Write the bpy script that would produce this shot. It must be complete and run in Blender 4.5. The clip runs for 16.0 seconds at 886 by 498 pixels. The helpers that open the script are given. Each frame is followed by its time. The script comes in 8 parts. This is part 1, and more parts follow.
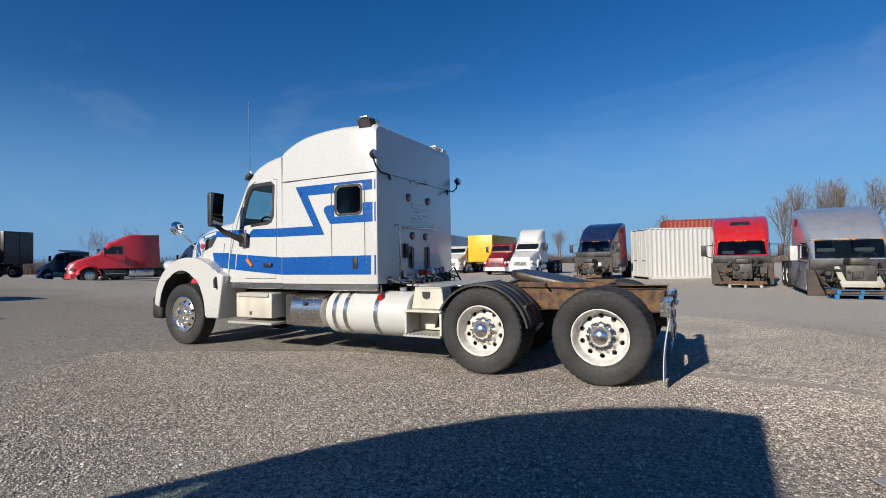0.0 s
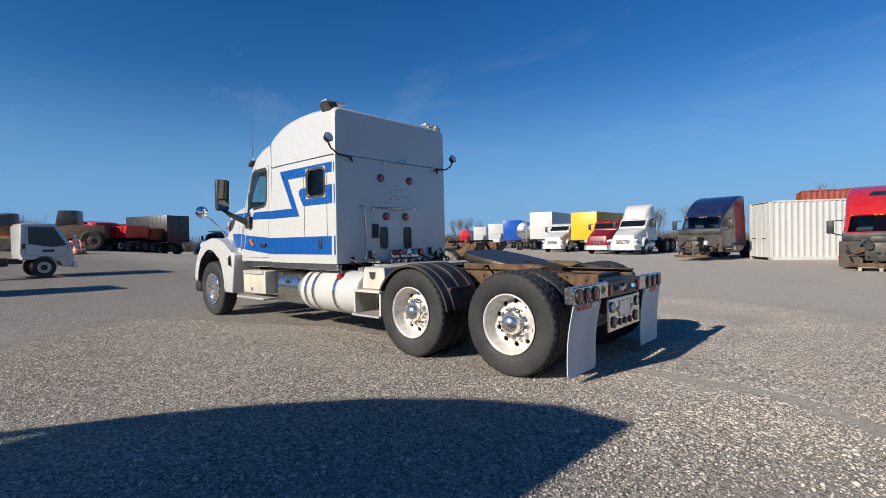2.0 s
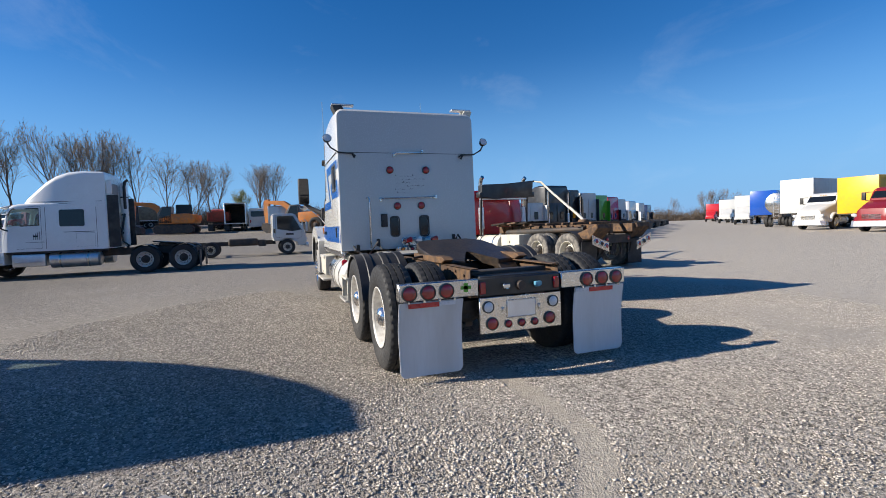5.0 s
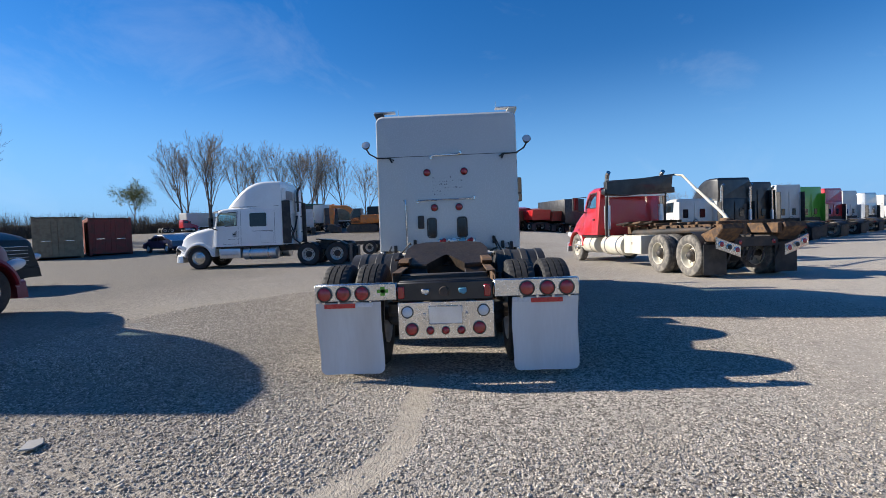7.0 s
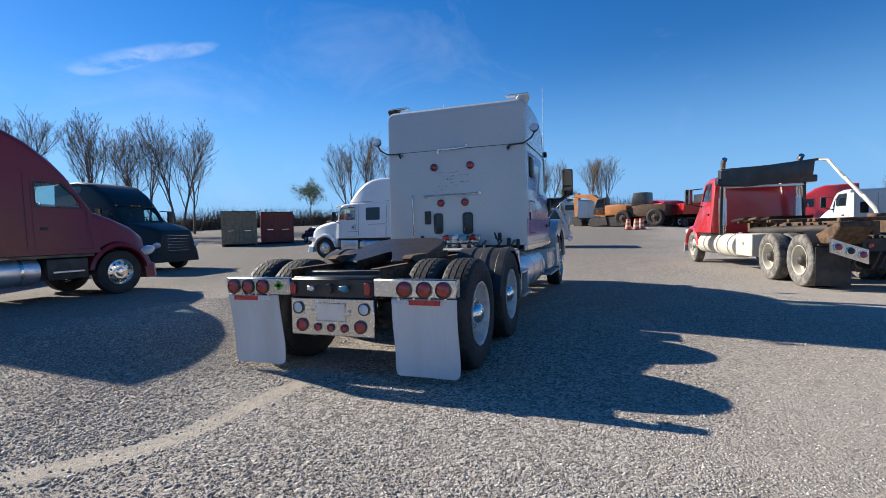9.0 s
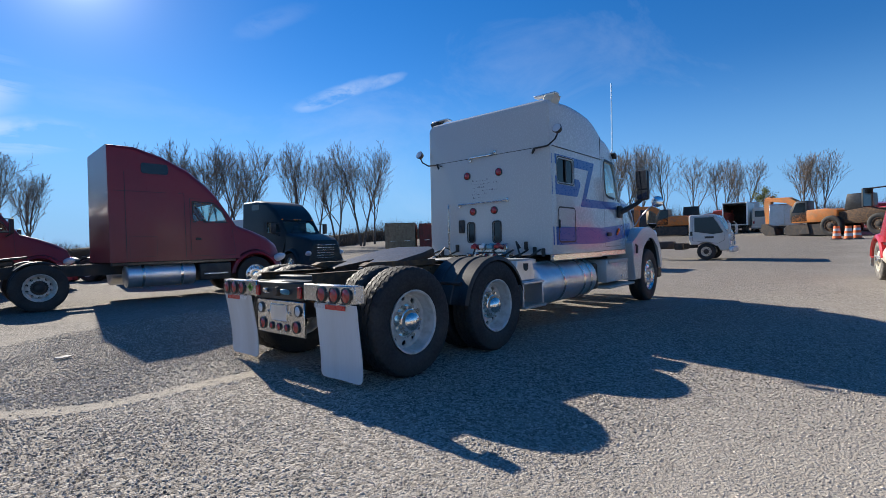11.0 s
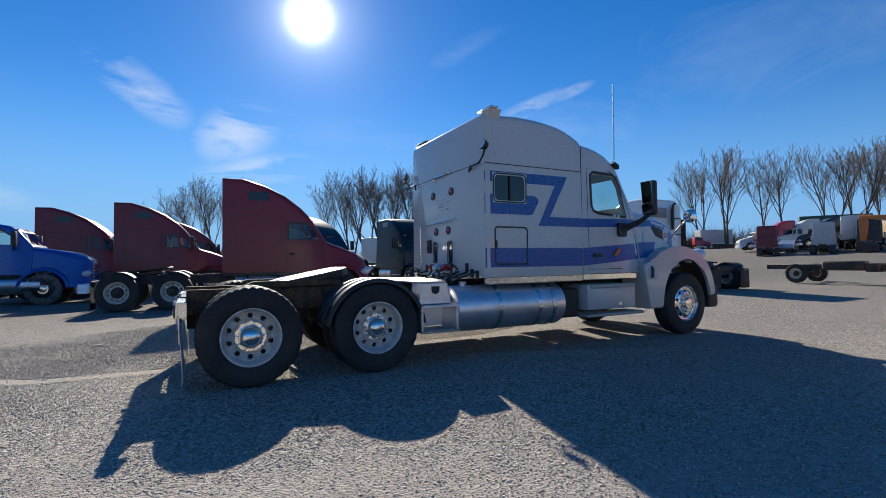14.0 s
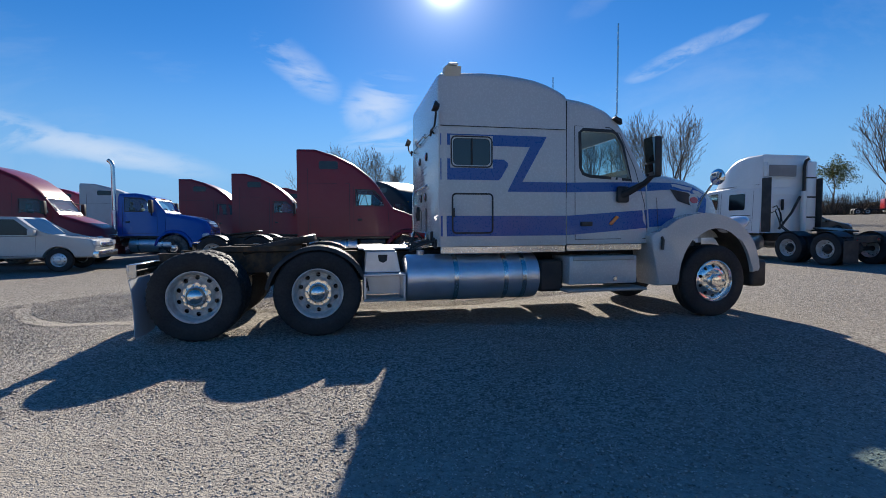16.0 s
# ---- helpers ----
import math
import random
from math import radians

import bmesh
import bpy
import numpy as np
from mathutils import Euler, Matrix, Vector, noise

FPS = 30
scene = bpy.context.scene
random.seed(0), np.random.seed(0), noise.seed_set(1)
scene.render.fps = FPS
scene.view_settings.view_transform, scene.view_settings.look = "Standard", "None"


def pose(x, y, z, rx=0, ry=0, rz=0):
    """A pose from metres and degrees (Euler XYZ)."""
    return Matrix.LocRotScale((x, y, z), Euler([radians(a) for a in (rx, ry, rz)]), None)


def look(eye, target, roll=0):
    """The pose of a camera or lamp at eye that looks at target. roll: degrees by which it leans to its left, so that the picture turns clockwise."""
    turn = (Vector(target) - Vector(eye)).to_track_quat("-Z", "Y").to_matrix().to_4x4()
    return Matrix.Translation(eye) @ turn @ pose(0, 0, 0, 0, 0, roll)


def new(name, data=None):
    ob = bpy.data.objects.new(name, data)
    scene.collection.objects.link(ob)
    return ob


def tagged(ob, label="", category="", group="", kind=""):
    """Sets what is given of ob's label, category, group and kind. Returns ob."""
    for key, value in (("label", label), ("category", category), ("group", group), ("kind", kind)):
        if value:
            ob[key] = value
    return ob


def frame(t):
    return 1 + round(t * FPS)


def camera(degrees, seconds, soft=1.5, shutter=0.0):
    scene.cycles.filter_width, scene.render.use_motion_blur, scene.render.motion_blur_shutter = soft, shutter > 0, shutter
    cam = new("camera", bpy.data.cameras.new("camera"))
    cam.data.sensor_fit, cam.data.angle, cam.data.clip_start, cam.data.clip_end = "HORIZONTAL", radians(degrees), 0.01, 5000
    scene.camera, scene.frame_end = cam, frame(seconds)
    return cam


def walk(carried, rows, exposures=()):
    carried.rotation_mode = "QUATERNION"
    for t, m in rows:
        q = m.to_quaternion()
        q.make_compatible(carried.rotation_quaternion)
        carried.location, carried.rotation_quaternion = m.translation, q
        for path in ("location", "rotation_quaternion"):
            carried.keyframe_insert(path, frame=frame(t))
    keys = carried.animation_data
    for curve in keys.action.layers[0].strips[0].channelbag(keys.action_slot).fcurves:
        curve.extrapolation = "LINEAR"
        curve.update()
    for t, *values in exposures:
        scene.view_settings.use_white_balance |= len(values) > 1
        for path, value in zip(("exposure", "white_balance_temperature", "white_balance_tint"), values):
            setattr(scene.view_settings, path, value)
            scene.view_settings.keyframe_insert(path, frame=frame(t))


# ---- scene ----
cam = camera(85.7, 16.0, soft=0.9)
PATH = [
    (0, (0.837, -6.398, 1.356), (-0.071, -4.617, 1.403), -0.99),
    (0.5, (1.335, -6.067, 1.341), (0.304, -4.353, 1.334), -1.06),
    (1, (1.804, -5.764, 1.329), (0.702, -4.095, 1.288), -1.14),
    (1.5, (2.197, -5.444, 1.327), (0.974, -3.862, 1.288), -1.11),
    (2, (2.624, -5.047, 1.344), (1.294, -3.553, 1.309), -1.13),
    (2.5, (3.021, -4.679, 1.37), (1.593, -3.28, 1.342), -1.14),
    (3, (3.391, -4.214, 1.372), (1.861, -2.927, 1.318), -1.26),
    (3.2, (3.589, -4.006, 1.342), (2.018, -2.77, 1.267), -1.16),
    (5.3, (4.685, -1.793, 1.393), (2.768, -1.238, 1.266), -2.23),
    (5.5, (4.741, -1.56, 1.36), (2.802, -1.094, 1.208), -2.26),
    (6, (4.908, -1.02, 1.358), (2.931, -0.75, 1.216), -2.34),
    (6.5, (4.923, -0.41, 1.368), (2.933, -0.285, 1.207), -2.26),
    (7, (4.925, 0.18, 1.347), (2.927, 0.114, 1.272), -2.17),
    (7.5, (4.833, 0.728, 1.326), (2.847, 0.486, 1.293), -1.99),
    (8, (4.716, 1.345, 1.318), (2.755, 0.951, 1.306), -1.9),
    (8.5, (4.56, 1.924, 1.309), (2.638, 1.375, 1.249), -1.8),
    (8.7, (4.457, 2.143, 1.312), (2.553, 1.537, 1.244), -1.7),
    (10.8, (3.345, 4.189, 1.229), (1.783, 2.942, 1.176), -1.5),
    (11, (3.181, 4.355, 1.226), (1.667, 3.049, 1.208), -1.5),
    (11.5, (2.784, 4.786, 1.222), (1.351, 3.391, 1.205), -1.4),
    (12, (2.392, 5.174, 1.229), (1.049, 3.693, 1.189), -1.2),
    (12.5, (1.921, 5.514, 1.243), (0.719, 3.917, 1.22), -1.1),
    (13, (1.526, 5.863, 1.255), (0.408, 4.205, 1.26), -1.0),
    (13.5, (0.988, 6.185, 1.259), (-0.033, 4.466, 1.282), -0.8),
    (14, (0.518, 6.483, 1.268), (-0.405, 4.709, 1.32), -0.7),
    (14.5, (0.012, 6.698, 1.257), (-0.768, 4.857, 1.263), -0.6),
    (15, (-0.539, 6.878, 1.268), (-1.198, 4.991, 1.227), -0.5),
    (15.5, (-1.058, 7.038, 1.284), (-1.617, 5.118, 1.249), -0.3),
    (16, (-1.681, 7.083, 1.302), (-2.084, 5.126, 1.209), -0.3),
]
walk(cam, [(t, look(eye, target, roll)) for t, eye, target, roll in PATH], [(0.0, 0.28), (3.0, 0.48), (5.5, 0.76), (8.5, 0.84), (11.0, 0.74), (13.0, 0.64), (16.0, 0.58)])

# ---- light ----
SUN_AZ, SUN_EL = -102.0, 26.6
sun_way = Vector((math.cos(radians(SUN_AZ)) * math.cos(radians(SUN_EL)), math.sin(radians(SUN_AZ)) * math.cos(radians(SUN_EL)), math.sin(radians(SUN_EL))))
world = bpy.data.worlds.new("sky")
scene.world = world
world.use_nodes = True
wn, wl = world.node_tree.nodes, world.node_tree.links
bg = wn["Background"]
sky = wn.new("ShaderNodeTexSky")
sky.sky_type = "NISHITA"
sky.sun_disc = False
sky.sun_elevation = radians(SUN_EL)
sky.sun_rotation = radians(90.0 - SUN_AZ)
sky.air_density, sky.dust_density, sky.ozone_density = 1.0, 0.02, 1.5
bg.inputs["Strength"].default_value = 0.052
# thin cirrus streaks
wtc = wn.new("ShaderNodeTexCoord")
wmap = wn.new("ShaderNodeMapping")
wmap.inputs["Rotation"].default_value = (0.25, 0.5, 0.35)
wmap.inputs["Scale"].default_value = (1.1, 3.6, 5.0)
wnoise = wn.new("ShaderNodeTexNoise")
wnoise.inputs["Scale"].default_value = 0.95
wnoise.inputs["Detail"].default_value = 9.0
wnoise.inputs["Roughness"].default_value = 0.62
wnoise.inputs["Distortion"].default_value = 0.5
wramp = wn.new("ShaderNodeMapRange")
wramp.inputs["From Min"].default_value, wramp.inputs["From Max"].default_value = 0.54, 0.78
wramp.inputs["To Max"].default_value = 0.12
wmix = wn.new("ShaderNodeMix")
wmix.data_type = "RGBA"
wmix.inputs[7].default_value = (10.5, 11.2, 12.2, 1)
# the clear, deep blue of a cold day
wsat = wn.new("ShaderNodeHueSaturation")
wsat.inputs["Saturation"].default_value = 1.45
wtint = wn.new("ShaderNodeMix")
wtint.data_type, wtint.blend_type = "RGBA", "MULTIPLY"
wtint.inputs[0].default_value = 1.0
wtint.inputs[7].default_value = (0.92, 1.12, 1.45, 1)
wl.new(sky.outputs[0], wsat.inputs["Color"])
wl.new(wsat.outputs[0], wtint.inputs[6])
# paler towards the horizon
wsep = wn.new("ShaderNodeSeparateXYZ")
wl.new(wtc.outputs["Generated"], wsep.inputs[0])
wlow = wn.new("ShaderNodeMapRange")
wlow.interpolation_type = "SMOOTHSTEP"
for k, v in (("From Min", 0.0), ("From Max", 0.34), ("To Min", 0.88), ("To Max", 0.0)):
    wlow.inputs[k].default_value = v
wl.new(wsep.outputs[2], wlow.inputs["Value"])
whor = wn.new("ShaderNodeMix")
whor.data_type = "RGBA"
whor.inputs[7].default_value = (2.25, 5.35, 10.2, 1)
wl.new(wlow.outputs[0], whor.inputs[0])
wl.new(wtint.outputs[2], whor.inputs[6])
# bright air round the sun
wdot = wn.new("ShaderNodeVectorMath")
wdot.operation = "DOT_PRODUCT"
wdot.inputs[1].default_value = sun_way
wl.new(wtc.outputs["Generated"], wdot.inputs[0])
glow = None
for power, gain in ((2200.0, 40.0), (330.0, 5.0), (60.0, 1.0)):
    pw, ml = wn.new("ShaderNodeMath"), wn.new("ShaderNodeMath")
    pw.operation, ml.operation = "POWER", "MULTIPLY_ADD"
    mx0 = wn.new("ShaderNodeMath")
    mx0.operation = "MAXIMUM"
    mx0.inputs[1].default_value = 0.0
    wl.new(wdot.outputs["Value"], mx0.inputs[0])
    wl.new(mx0.outputs[0], pw.inputs[0])
    pw.inputs[1].default_value, ml.inputs[1].default_value = power, gain
    wl.new(pw.outputs[0], ml.inputs[0])
    if glow is not None:
        wl.new(glow, ml.inputs[2])
    else:
        ml.inputs[2].default_value = 0.0
    glow = ml.outputs[0]
wsun = wn.new("ShaderNodeMix")
wsun.data_type, wsun.blend_type = "RGBA", "ADD"
wsun.inputs[0].default_value = 1.0
wl.new(glow, wsun.inputs[7])
# drifts of cirrus: azimuth, elevation, half length and half height in degrees, tilt, thickness
cloudy = wramp.outputs[0]
wstreak = wn.new("ShaderNodeMapRange")
wstreak.inputs["From Min"].default_value, wstreak.inputs["From Max"].default_value = 0.40, 0.72
wstreak.inputs["To Max"].default_value = 1.0
wfine = wn.new("ShaderNodeTexNoise")
wfine.inputs["Scale"].default_value, wfine.inputs["Detail"].default_value, wfine.inputs["Roughness"].default_value, wfine.inputs["Distortion"].default_value = 3.2, 10.0, 0.6, 0.7
wl.new(wmap.outputs[0], wfine.inputs["Vector"])
wl.new(wfine.outputs[0], wstreak.inputs["Value"])


def wmath(op, *v):
    q = wn.new("ShaderNodeMath")
    q.operation = op
    for i, a in enumerate(v):
        if isinstance(a, (int, float)):
            q.inputs[i].default_value = a
        else:
            wl.new(a, q.inputs[i])
    return q.outputs[0]


for caz, cel, ca, cb, ct, cg in ((266, 14.0, 5.5, 3.6, 25, 0.95), (263.5, 10.5, 7.5, 2.0, 8, 0.9), (274.5, 17.2, 6.0, 2.4, -35, 0.7), (294, 7.6, 13, 1.9, -9, 0.95), (306, 9.5, 14, 2.4, -9, 0.9), (233, 17.2, 6.5, 1.1, 22, 0.75),
                                 (227.5, 18.8, 3.5, 0.8, 18, 0.55), (240, 24, 6, 1.4, 25, 0.12), (74.5, 17.5, 3.0, 1.6, 55, 0.14)):
    ra, re_ = radians(caz), radians(cel)
    cdir = Vector((math.cos(ra) * math.cos(re_), math.sin(ra) * math.cos(re_), math.sin(re_)))
    right = Vector((math.sin(ra), -math.cos(ra), 0))
    upw = right.cross(cdir)
    tl = radians(ct)
    along, across = right * math.cos(tl) + upw * math.sin(tl), upw * math.cos(tl) - right * math.sin(tl)
    parts_ = []
    for axis, half in ((along, ca), (across, cb)):
        q = wn.new("ShaderNodeVectorMath")
        q.operation = "DOT_PRODUCT"
        q.inputs[1].default_value = axis / math.sin(radians(half))
        wl.new(wtc.outputs["Generated"], q.inputs[0])
        off = axis.dot(cdir) / math.sin(radians(half))
        parts_.append(wmath("POWER", wmath("ABSOLUTE", wmath("SUBTRACT", q.outputs["Value"], off)), 2.0))
    gone = wn.new("ShaderNodeMapRange")
    gone.interpolation_type = "SMOOTHSTEP"
    for k, v in (("From Min", 0.05), ("From Max", 1.0), ("To Min", cg), ("To Max", 0.0)):
        gone.inputs[k].default_value = v
    wl.new(wmath("ADD", wmath("ADD", parts_[0], parts_[1]), wmath("MULTIPLY", wmath("SUBTRACT", wfine.outputs[0], 0.5), 2.6)), gone.inputs["Value"])
    cloudy = wmath("MAXIMUM", cloudy, wmath("MULTIPLY", gone.outputs[0], wstreak.outputs[0]))
for a, b in ((wtc.outputs["Generated"], wmap.inputs["Vector"]), (wmap.outputs[0], wnoise.inputs["Vector"]), (wnoise.outputs[0], wramp.inputs["Value"]),
             (cloudy, wmix.inputs[0]), (whor.outputs[2], wmix.inputs[6]), (wmix.outputs[2], wsun.inputs[6]), (wsun.outputs[2], bg.inputs["Color"])):
    wl.new(a, b)

sun = new("sun", bpy.data.lights.new("sun", "SUN"))
sun.data.energy, sun.data.angle, sun.data.color = 4.7, radians(0.55), (1.0, 0.925, 0.81)
sun.matrix_world = look(sun_way * 60, (0, 0, 0))
scene.view_settings.exposure = 0.0

# ---- helpers for building ----
from mathutils.bvhtree import BVHTree


def mat(name, col, rough=0.5, metal=0.0, var=0.12, big=1.3, fine=45.0, bump=0.0, coat=0.0, dirt=None, amount=0.0, streak=False):
    """Painted, metal or rubber surface with two scales of variation, and dirt in patches where given."""
    m = bpy.data.materials.new(name)
    m.use_nodes = True
    n, l = m.node_tree.nodes, m.node_tree.links
    b = n["Principled BSDF"]
    tc = n.new("ShaderNodeTexCoord")
    source = tc.outputs["Object"]
    if streak:
        mp = n.new("ShaderNodeMapping")
        mp.inputs["Scale"].default_value = (1, 1, 0.12)
        l.new(source, mp.inputs["Vector"])
        source = mp.outputs[0]

    def grain(scale, detail=4.0):
        t = n.new("ShaderNodeTexNoise")
        t.inputs["Scale"].default_value, t.inputs["Detail"].default_value = scale, detail
        l.new(source, t.inputs["Vector"])
        return t.outputs[0]

    def spread(v, lo, hi, f0=0.3, f1=0.7):
        r = n.new("ShaderNodeMapRange")
        r.inputs["From Min"].default_value, r.inputs["From Max"].default_value = f0, f1
        r.inputs["To Min"].default_value, r.inputs["To Max"].default_value = lo, hi
        l.new(v, r.inputs["Value"])
        return r.outputs[0]

    wide, small = grain(big), grain(fine)
    mul = n.new("ShaderNodeMath")
    mul.operation = "MULTIPLY"
    l.new(spread(wide, 1 - var, 1 + var), mul.inputs[0])
    l.new(spread(small, 1 - var * 0.6, 1 + var * 0.6), mul.inputs[1])
    sc = n.new("ShaderNodeVectorMath")
    sc.operation = "SCALE"
    sc.inputs[0].default_value = col
    l.new(mul.outputs[0], sc.inputs["Scale"])
    out = sc.outputs[0]
    if dirt:
        mx = n.new("ShaderNodeMix")
        mx.data_type = "RGBA"
        mx.inputs[7].default_value = (*dirt, 1)
        l.new(spread(grain(big * 2.7, 7.0), 0.0, amount, 0.42, 0.68), mx.inputs[0])
        l.new(out, mx.inputs[6])
        out = mx.outputs[2]
    l.new(out, b.inputs["Base Color"])
    b.inputs["Metallic"].default_value = metal
    l.new(spread(small, max(0.02, rough * 0.8), min(1.0, rough * 1.2)), b.inputs["Roughness"])
    b.inputs["Coat Weight"].default_value = coat
    b.inputs["Coat Roughness"].default_value = 0.06
    if bump:
        bp = n.new("ShaderNodeBump")
        bp.inputs["Strength"].default_value, bp.inputs["Distance"].default_value = 0.6, bump
        l.new(small, bp.inputs["Height"])
        l.new(bp.outputs[0], b.inputs["Normal"])
    return m


def glass(name, tint, gloss=0.9):
    m = bpy.data.materials.new(name)
    m.use_nodes = True
    n, l = m.node_tree.nodes, m.node_tree.links
    n.remove(n["Principled BSDF"])
    tr, gl, mx, lw, pw = n.new("ShaderNodeBsdfTransparent"), n.new("ShaderNodeBsdfGlossy"), n.new("ShaderNodeMixShader"), n.new("ShaderNodeLayerWeight"), n.new("ShaderNodeMapRange")
    tr.inputs["Color"].default_value = (*tint, 1)
    gl.inputs["Color"].default_value = (gloss, gloss, gloss, 1)
    gl.inputs["Roughness"].default_value = 0.03
    pw.interpolation_type = "SMOOTHERSTEP"
    for k, v in (("From Min", 0.45), ("From Max", 1.1), ("To Min", 0.07), ("To Max", 0.8)):
        pw.inputs[k].default_value = v
    l.new(lw.outputs["Facing"], pw.inputs["Value"])
    l.new(pw.outputs[0], mx.inputs[0])
    l.new(tr.outputs[0], mx.inputs[1])
    l.new(gl.outputs[0], mx.inputs[2])
    l.new(mx.outputs[0], n["Material Output"].inputs[0])
    return m


DUST = (0.36, 0.32, 0.26)
WHITE = mat("white_paint", (0.54, 0.535, 0.512), 0.26, var=0.02, coat=0.5, dirt=(0.50, 0.48, 0.43), amount=0.06)
FLEETWHITE = mat("fleet_white_paint", (0.78, 0.775, 0.755), 0.3, var=0.03, coat=0.4, dirt=(0.55, 0.52, 0.46), amount=0.12)
WHITE_OLD = mat("old_white_paint", (0.56, 0.555, 0.53), 0.36, var=0.03, dirt=(0.42, 0.39, 0.33), amount=0.2)
BLUE = mat("blue_stripe_film", (0.005, 0.078, 0.31), 0.30, var=0.04, coat=0.15)
MAROON = mat("maroon_paint", (0.205, 0.009, 0.012), 0.34, var=0.05, coat=0.12, dirt=(0.20, 0.04, 0.04), amount=0.10)
RED = mat("red_paint", (0.50, 0.014, 0.018), 0.30, var=0.06, coat=0.7, dirt=(0.30, 0.10, 0.08), amount=0.2)
NAVY = mat("navy_paint", (0.008, 0.016, 0.060), 0.30, var=0.08, coat=0.8, dirt=(0.08, 0.08, 0.09), amount=0.2)
BRIGHTBLUE = mat("bright_blue_paint", (0.010, 0.075, 0.38), 0.28, var=0.05, coat=0.8)
DARKGREEN = mat("dark_green_paint", (0.004, 0.012, 0.013), 0.50, var=0.08, coat=0.0)
SILVER = mat("silver_paint", (0.50, 0.52, 0.54), 0.34, metal=0.6, var=0.06, coat=0.6, dirt=(0.35, 0.33, 0.30), amount=0.3)
GREEN = mat("green_paint", (0.10, 0.36, 0.03), 0.35, var=0.05, coat=0.5)
YELLOW = mat("yellow_paint", (0.78, 0.42, 0.015), 0.42, var=0.06, dirt=(0.45, 0.28, 0.06), amount=0.3)
ORANGE = mat("orange_paint", (0.72, 0.20, 0.025), 0.45, var=0.1, dirt=(0.25, 0.15, 0.10), amount=0.5)
TEAL = mat("teal_paint", (0.10, 0.30, 0.42), 0.4)
TAN = mat("tan_container_paint", (0.30, 0.215, 0.125), 0.6, var=0.1, dirt=(0.16, 0.09, 0.05), amount=0.6)
RUSTRED = mat("oxide_red_paint", (0.30, 0.045, 0.030), 0.6, var=0.15, dirt=(0.13, 0.05, 0.03), amount=0.7)
BLACK = mat("black_paint", (0.012, 0.012, 0.013), 0.4, var=0.2, coat=0.3, dirt=(0.08, 0.075, 0.07), amount=0.35)
PLASTIC = mat("black_plastic", (0.016, 0.016, 0.017), 0.55, var=0.2, bump=0.001, dirt=DUST, amount=0.12)
RUBBER = mat("tyre_rubber", (0.017, 0.017, 0.018), 0.72, var=0.12, big=1.2, bump=0.001, dirt=(0.07, 0.065, 0.058), amount=0.4)
RUBBER_OLD = mat("dusty_tyre_rubber", (0.10, 0.095, 0.088), 0.9, var=0.25, big=3.0, bump=0.001, dirt=(0.30, 0.27, 0.23), amount=0.8)
CHROME = mat("chrome", (0.90, 0.86, 0.79), 0.17, metal=0.96, var=0.02)
STEEL = mat("stainless_steel", (0.74, 0.72, 0.68), 0.24, metal=1.0, var=0.06, dirt=(0.36, 0.34, 0.31), amount=0.25)
ALU = mat("brushed_aluminium", (0.74, 0.75, 0.77), 0.36, metal=0.85, var=0.06, fine=90, dirt=(0.45, 0.43, 0.40), amount=0.35)
RIMWHITE = mat("white_wheel_paint", (0.66, 0.64, 0.60), 0.45, var=0.08, big=5, dirt=(0.30, 0.25, 0.19), amount=0.5)
IRON = mat("dark_chassis_iron", (0.030, 0.028, 0.027), 0.65, var=0.3, bump=0.002, dirt=(0.11, 0.07, 0.045), amount=0.6)
RUST = mat("rusty_chassis_rail", (0.070, 0.042, 0.027), 0.8, var=0.35, big=4, bump=0.002, dirt=(0.24, 0.125, 0.045), amount=0.6)
GREASE = mat("greasy_worn_steel", (0.034, 0.027, 0.023), 0.42, metal=0.4, var=0.4, big=5, bump=0.001, dirt=(0.11, 0.068, 0.038), amount=0.5)
TREADPLATE = mat("tread_plate", (0.46, 0.45, 0.42), 0.55, metal=0.25, var=0.1, fine=120, bump=0.004, dirt=(0.38, 0.33, 0.26), amount=0.5)
MUDFLAP = mat("white_mud_flap_rubber", (0.62, 0.64, 0.66), 0.5, var=0.05, dirt=(0.42, 0.40, 0.37), amount=0.4, streak=True)
LENSRED = mat("red_lamp_lens", (0.34, 0.010, 0.012), 0.12, var=0.1, fine=130, bump=0.001, coat=1.0)
LENSCLEAR = mat("clear_lamp_lens", (0.62, 0.64, 0.66), 0.12, var=0.1, fine=130, bump=0.001, coat=1.0)
LENSAMBER = mat("amber_lamp_lens", (0.70, 0.20, 0.01), 0.15, var=0.1, coat=1.0)
MIRROR = mat("mirror_glass", (0.90, 0.91, 0.92), 0.02, metal=1.0, var=0.0)
# wing mirrors: dark base colour stands in for a dark reflection
WINGGLASS = mat("dusty_wing_mirror_glass", (0.15, 0.155, 0.16), 0.06, metal=1.0, var=0.05)
DARKGLASS = mat("tinted_window_glass", (0.008, 0.010, 0.012), 0.08, var=0.1, coat=0.1)
GLASS = glass("window_glass", (0.68, 0.80, 0.78))
SMOKED = glass("smoked_window_glass", (0.10, 0.11, 0.12))
TRIM = mat("grey_cab_trim", (0.30, 0.29, 0.28), 0.8, var=0.2)
SEATCLOTH = mat("grey_seat_cloth", (0.06, 0.062, 0.07), 0.9, var=0.2, bump=0.001)
INK = mat("black_marker_ink", (0.10, 0.10, 0.12), 0.7)
SEAM = mat("dark_panel_gap", (0.035, 0.035, 0.035), 0.8)
TAPERED = mat("red_reflective_tape", (0.50, 0.02, 0.02), 0.3, coat=0.5)
TAPEWHITE = mat("silver_reflective_tape", (0.62, 0.63, 0.66), 0.3, coat=0.5)
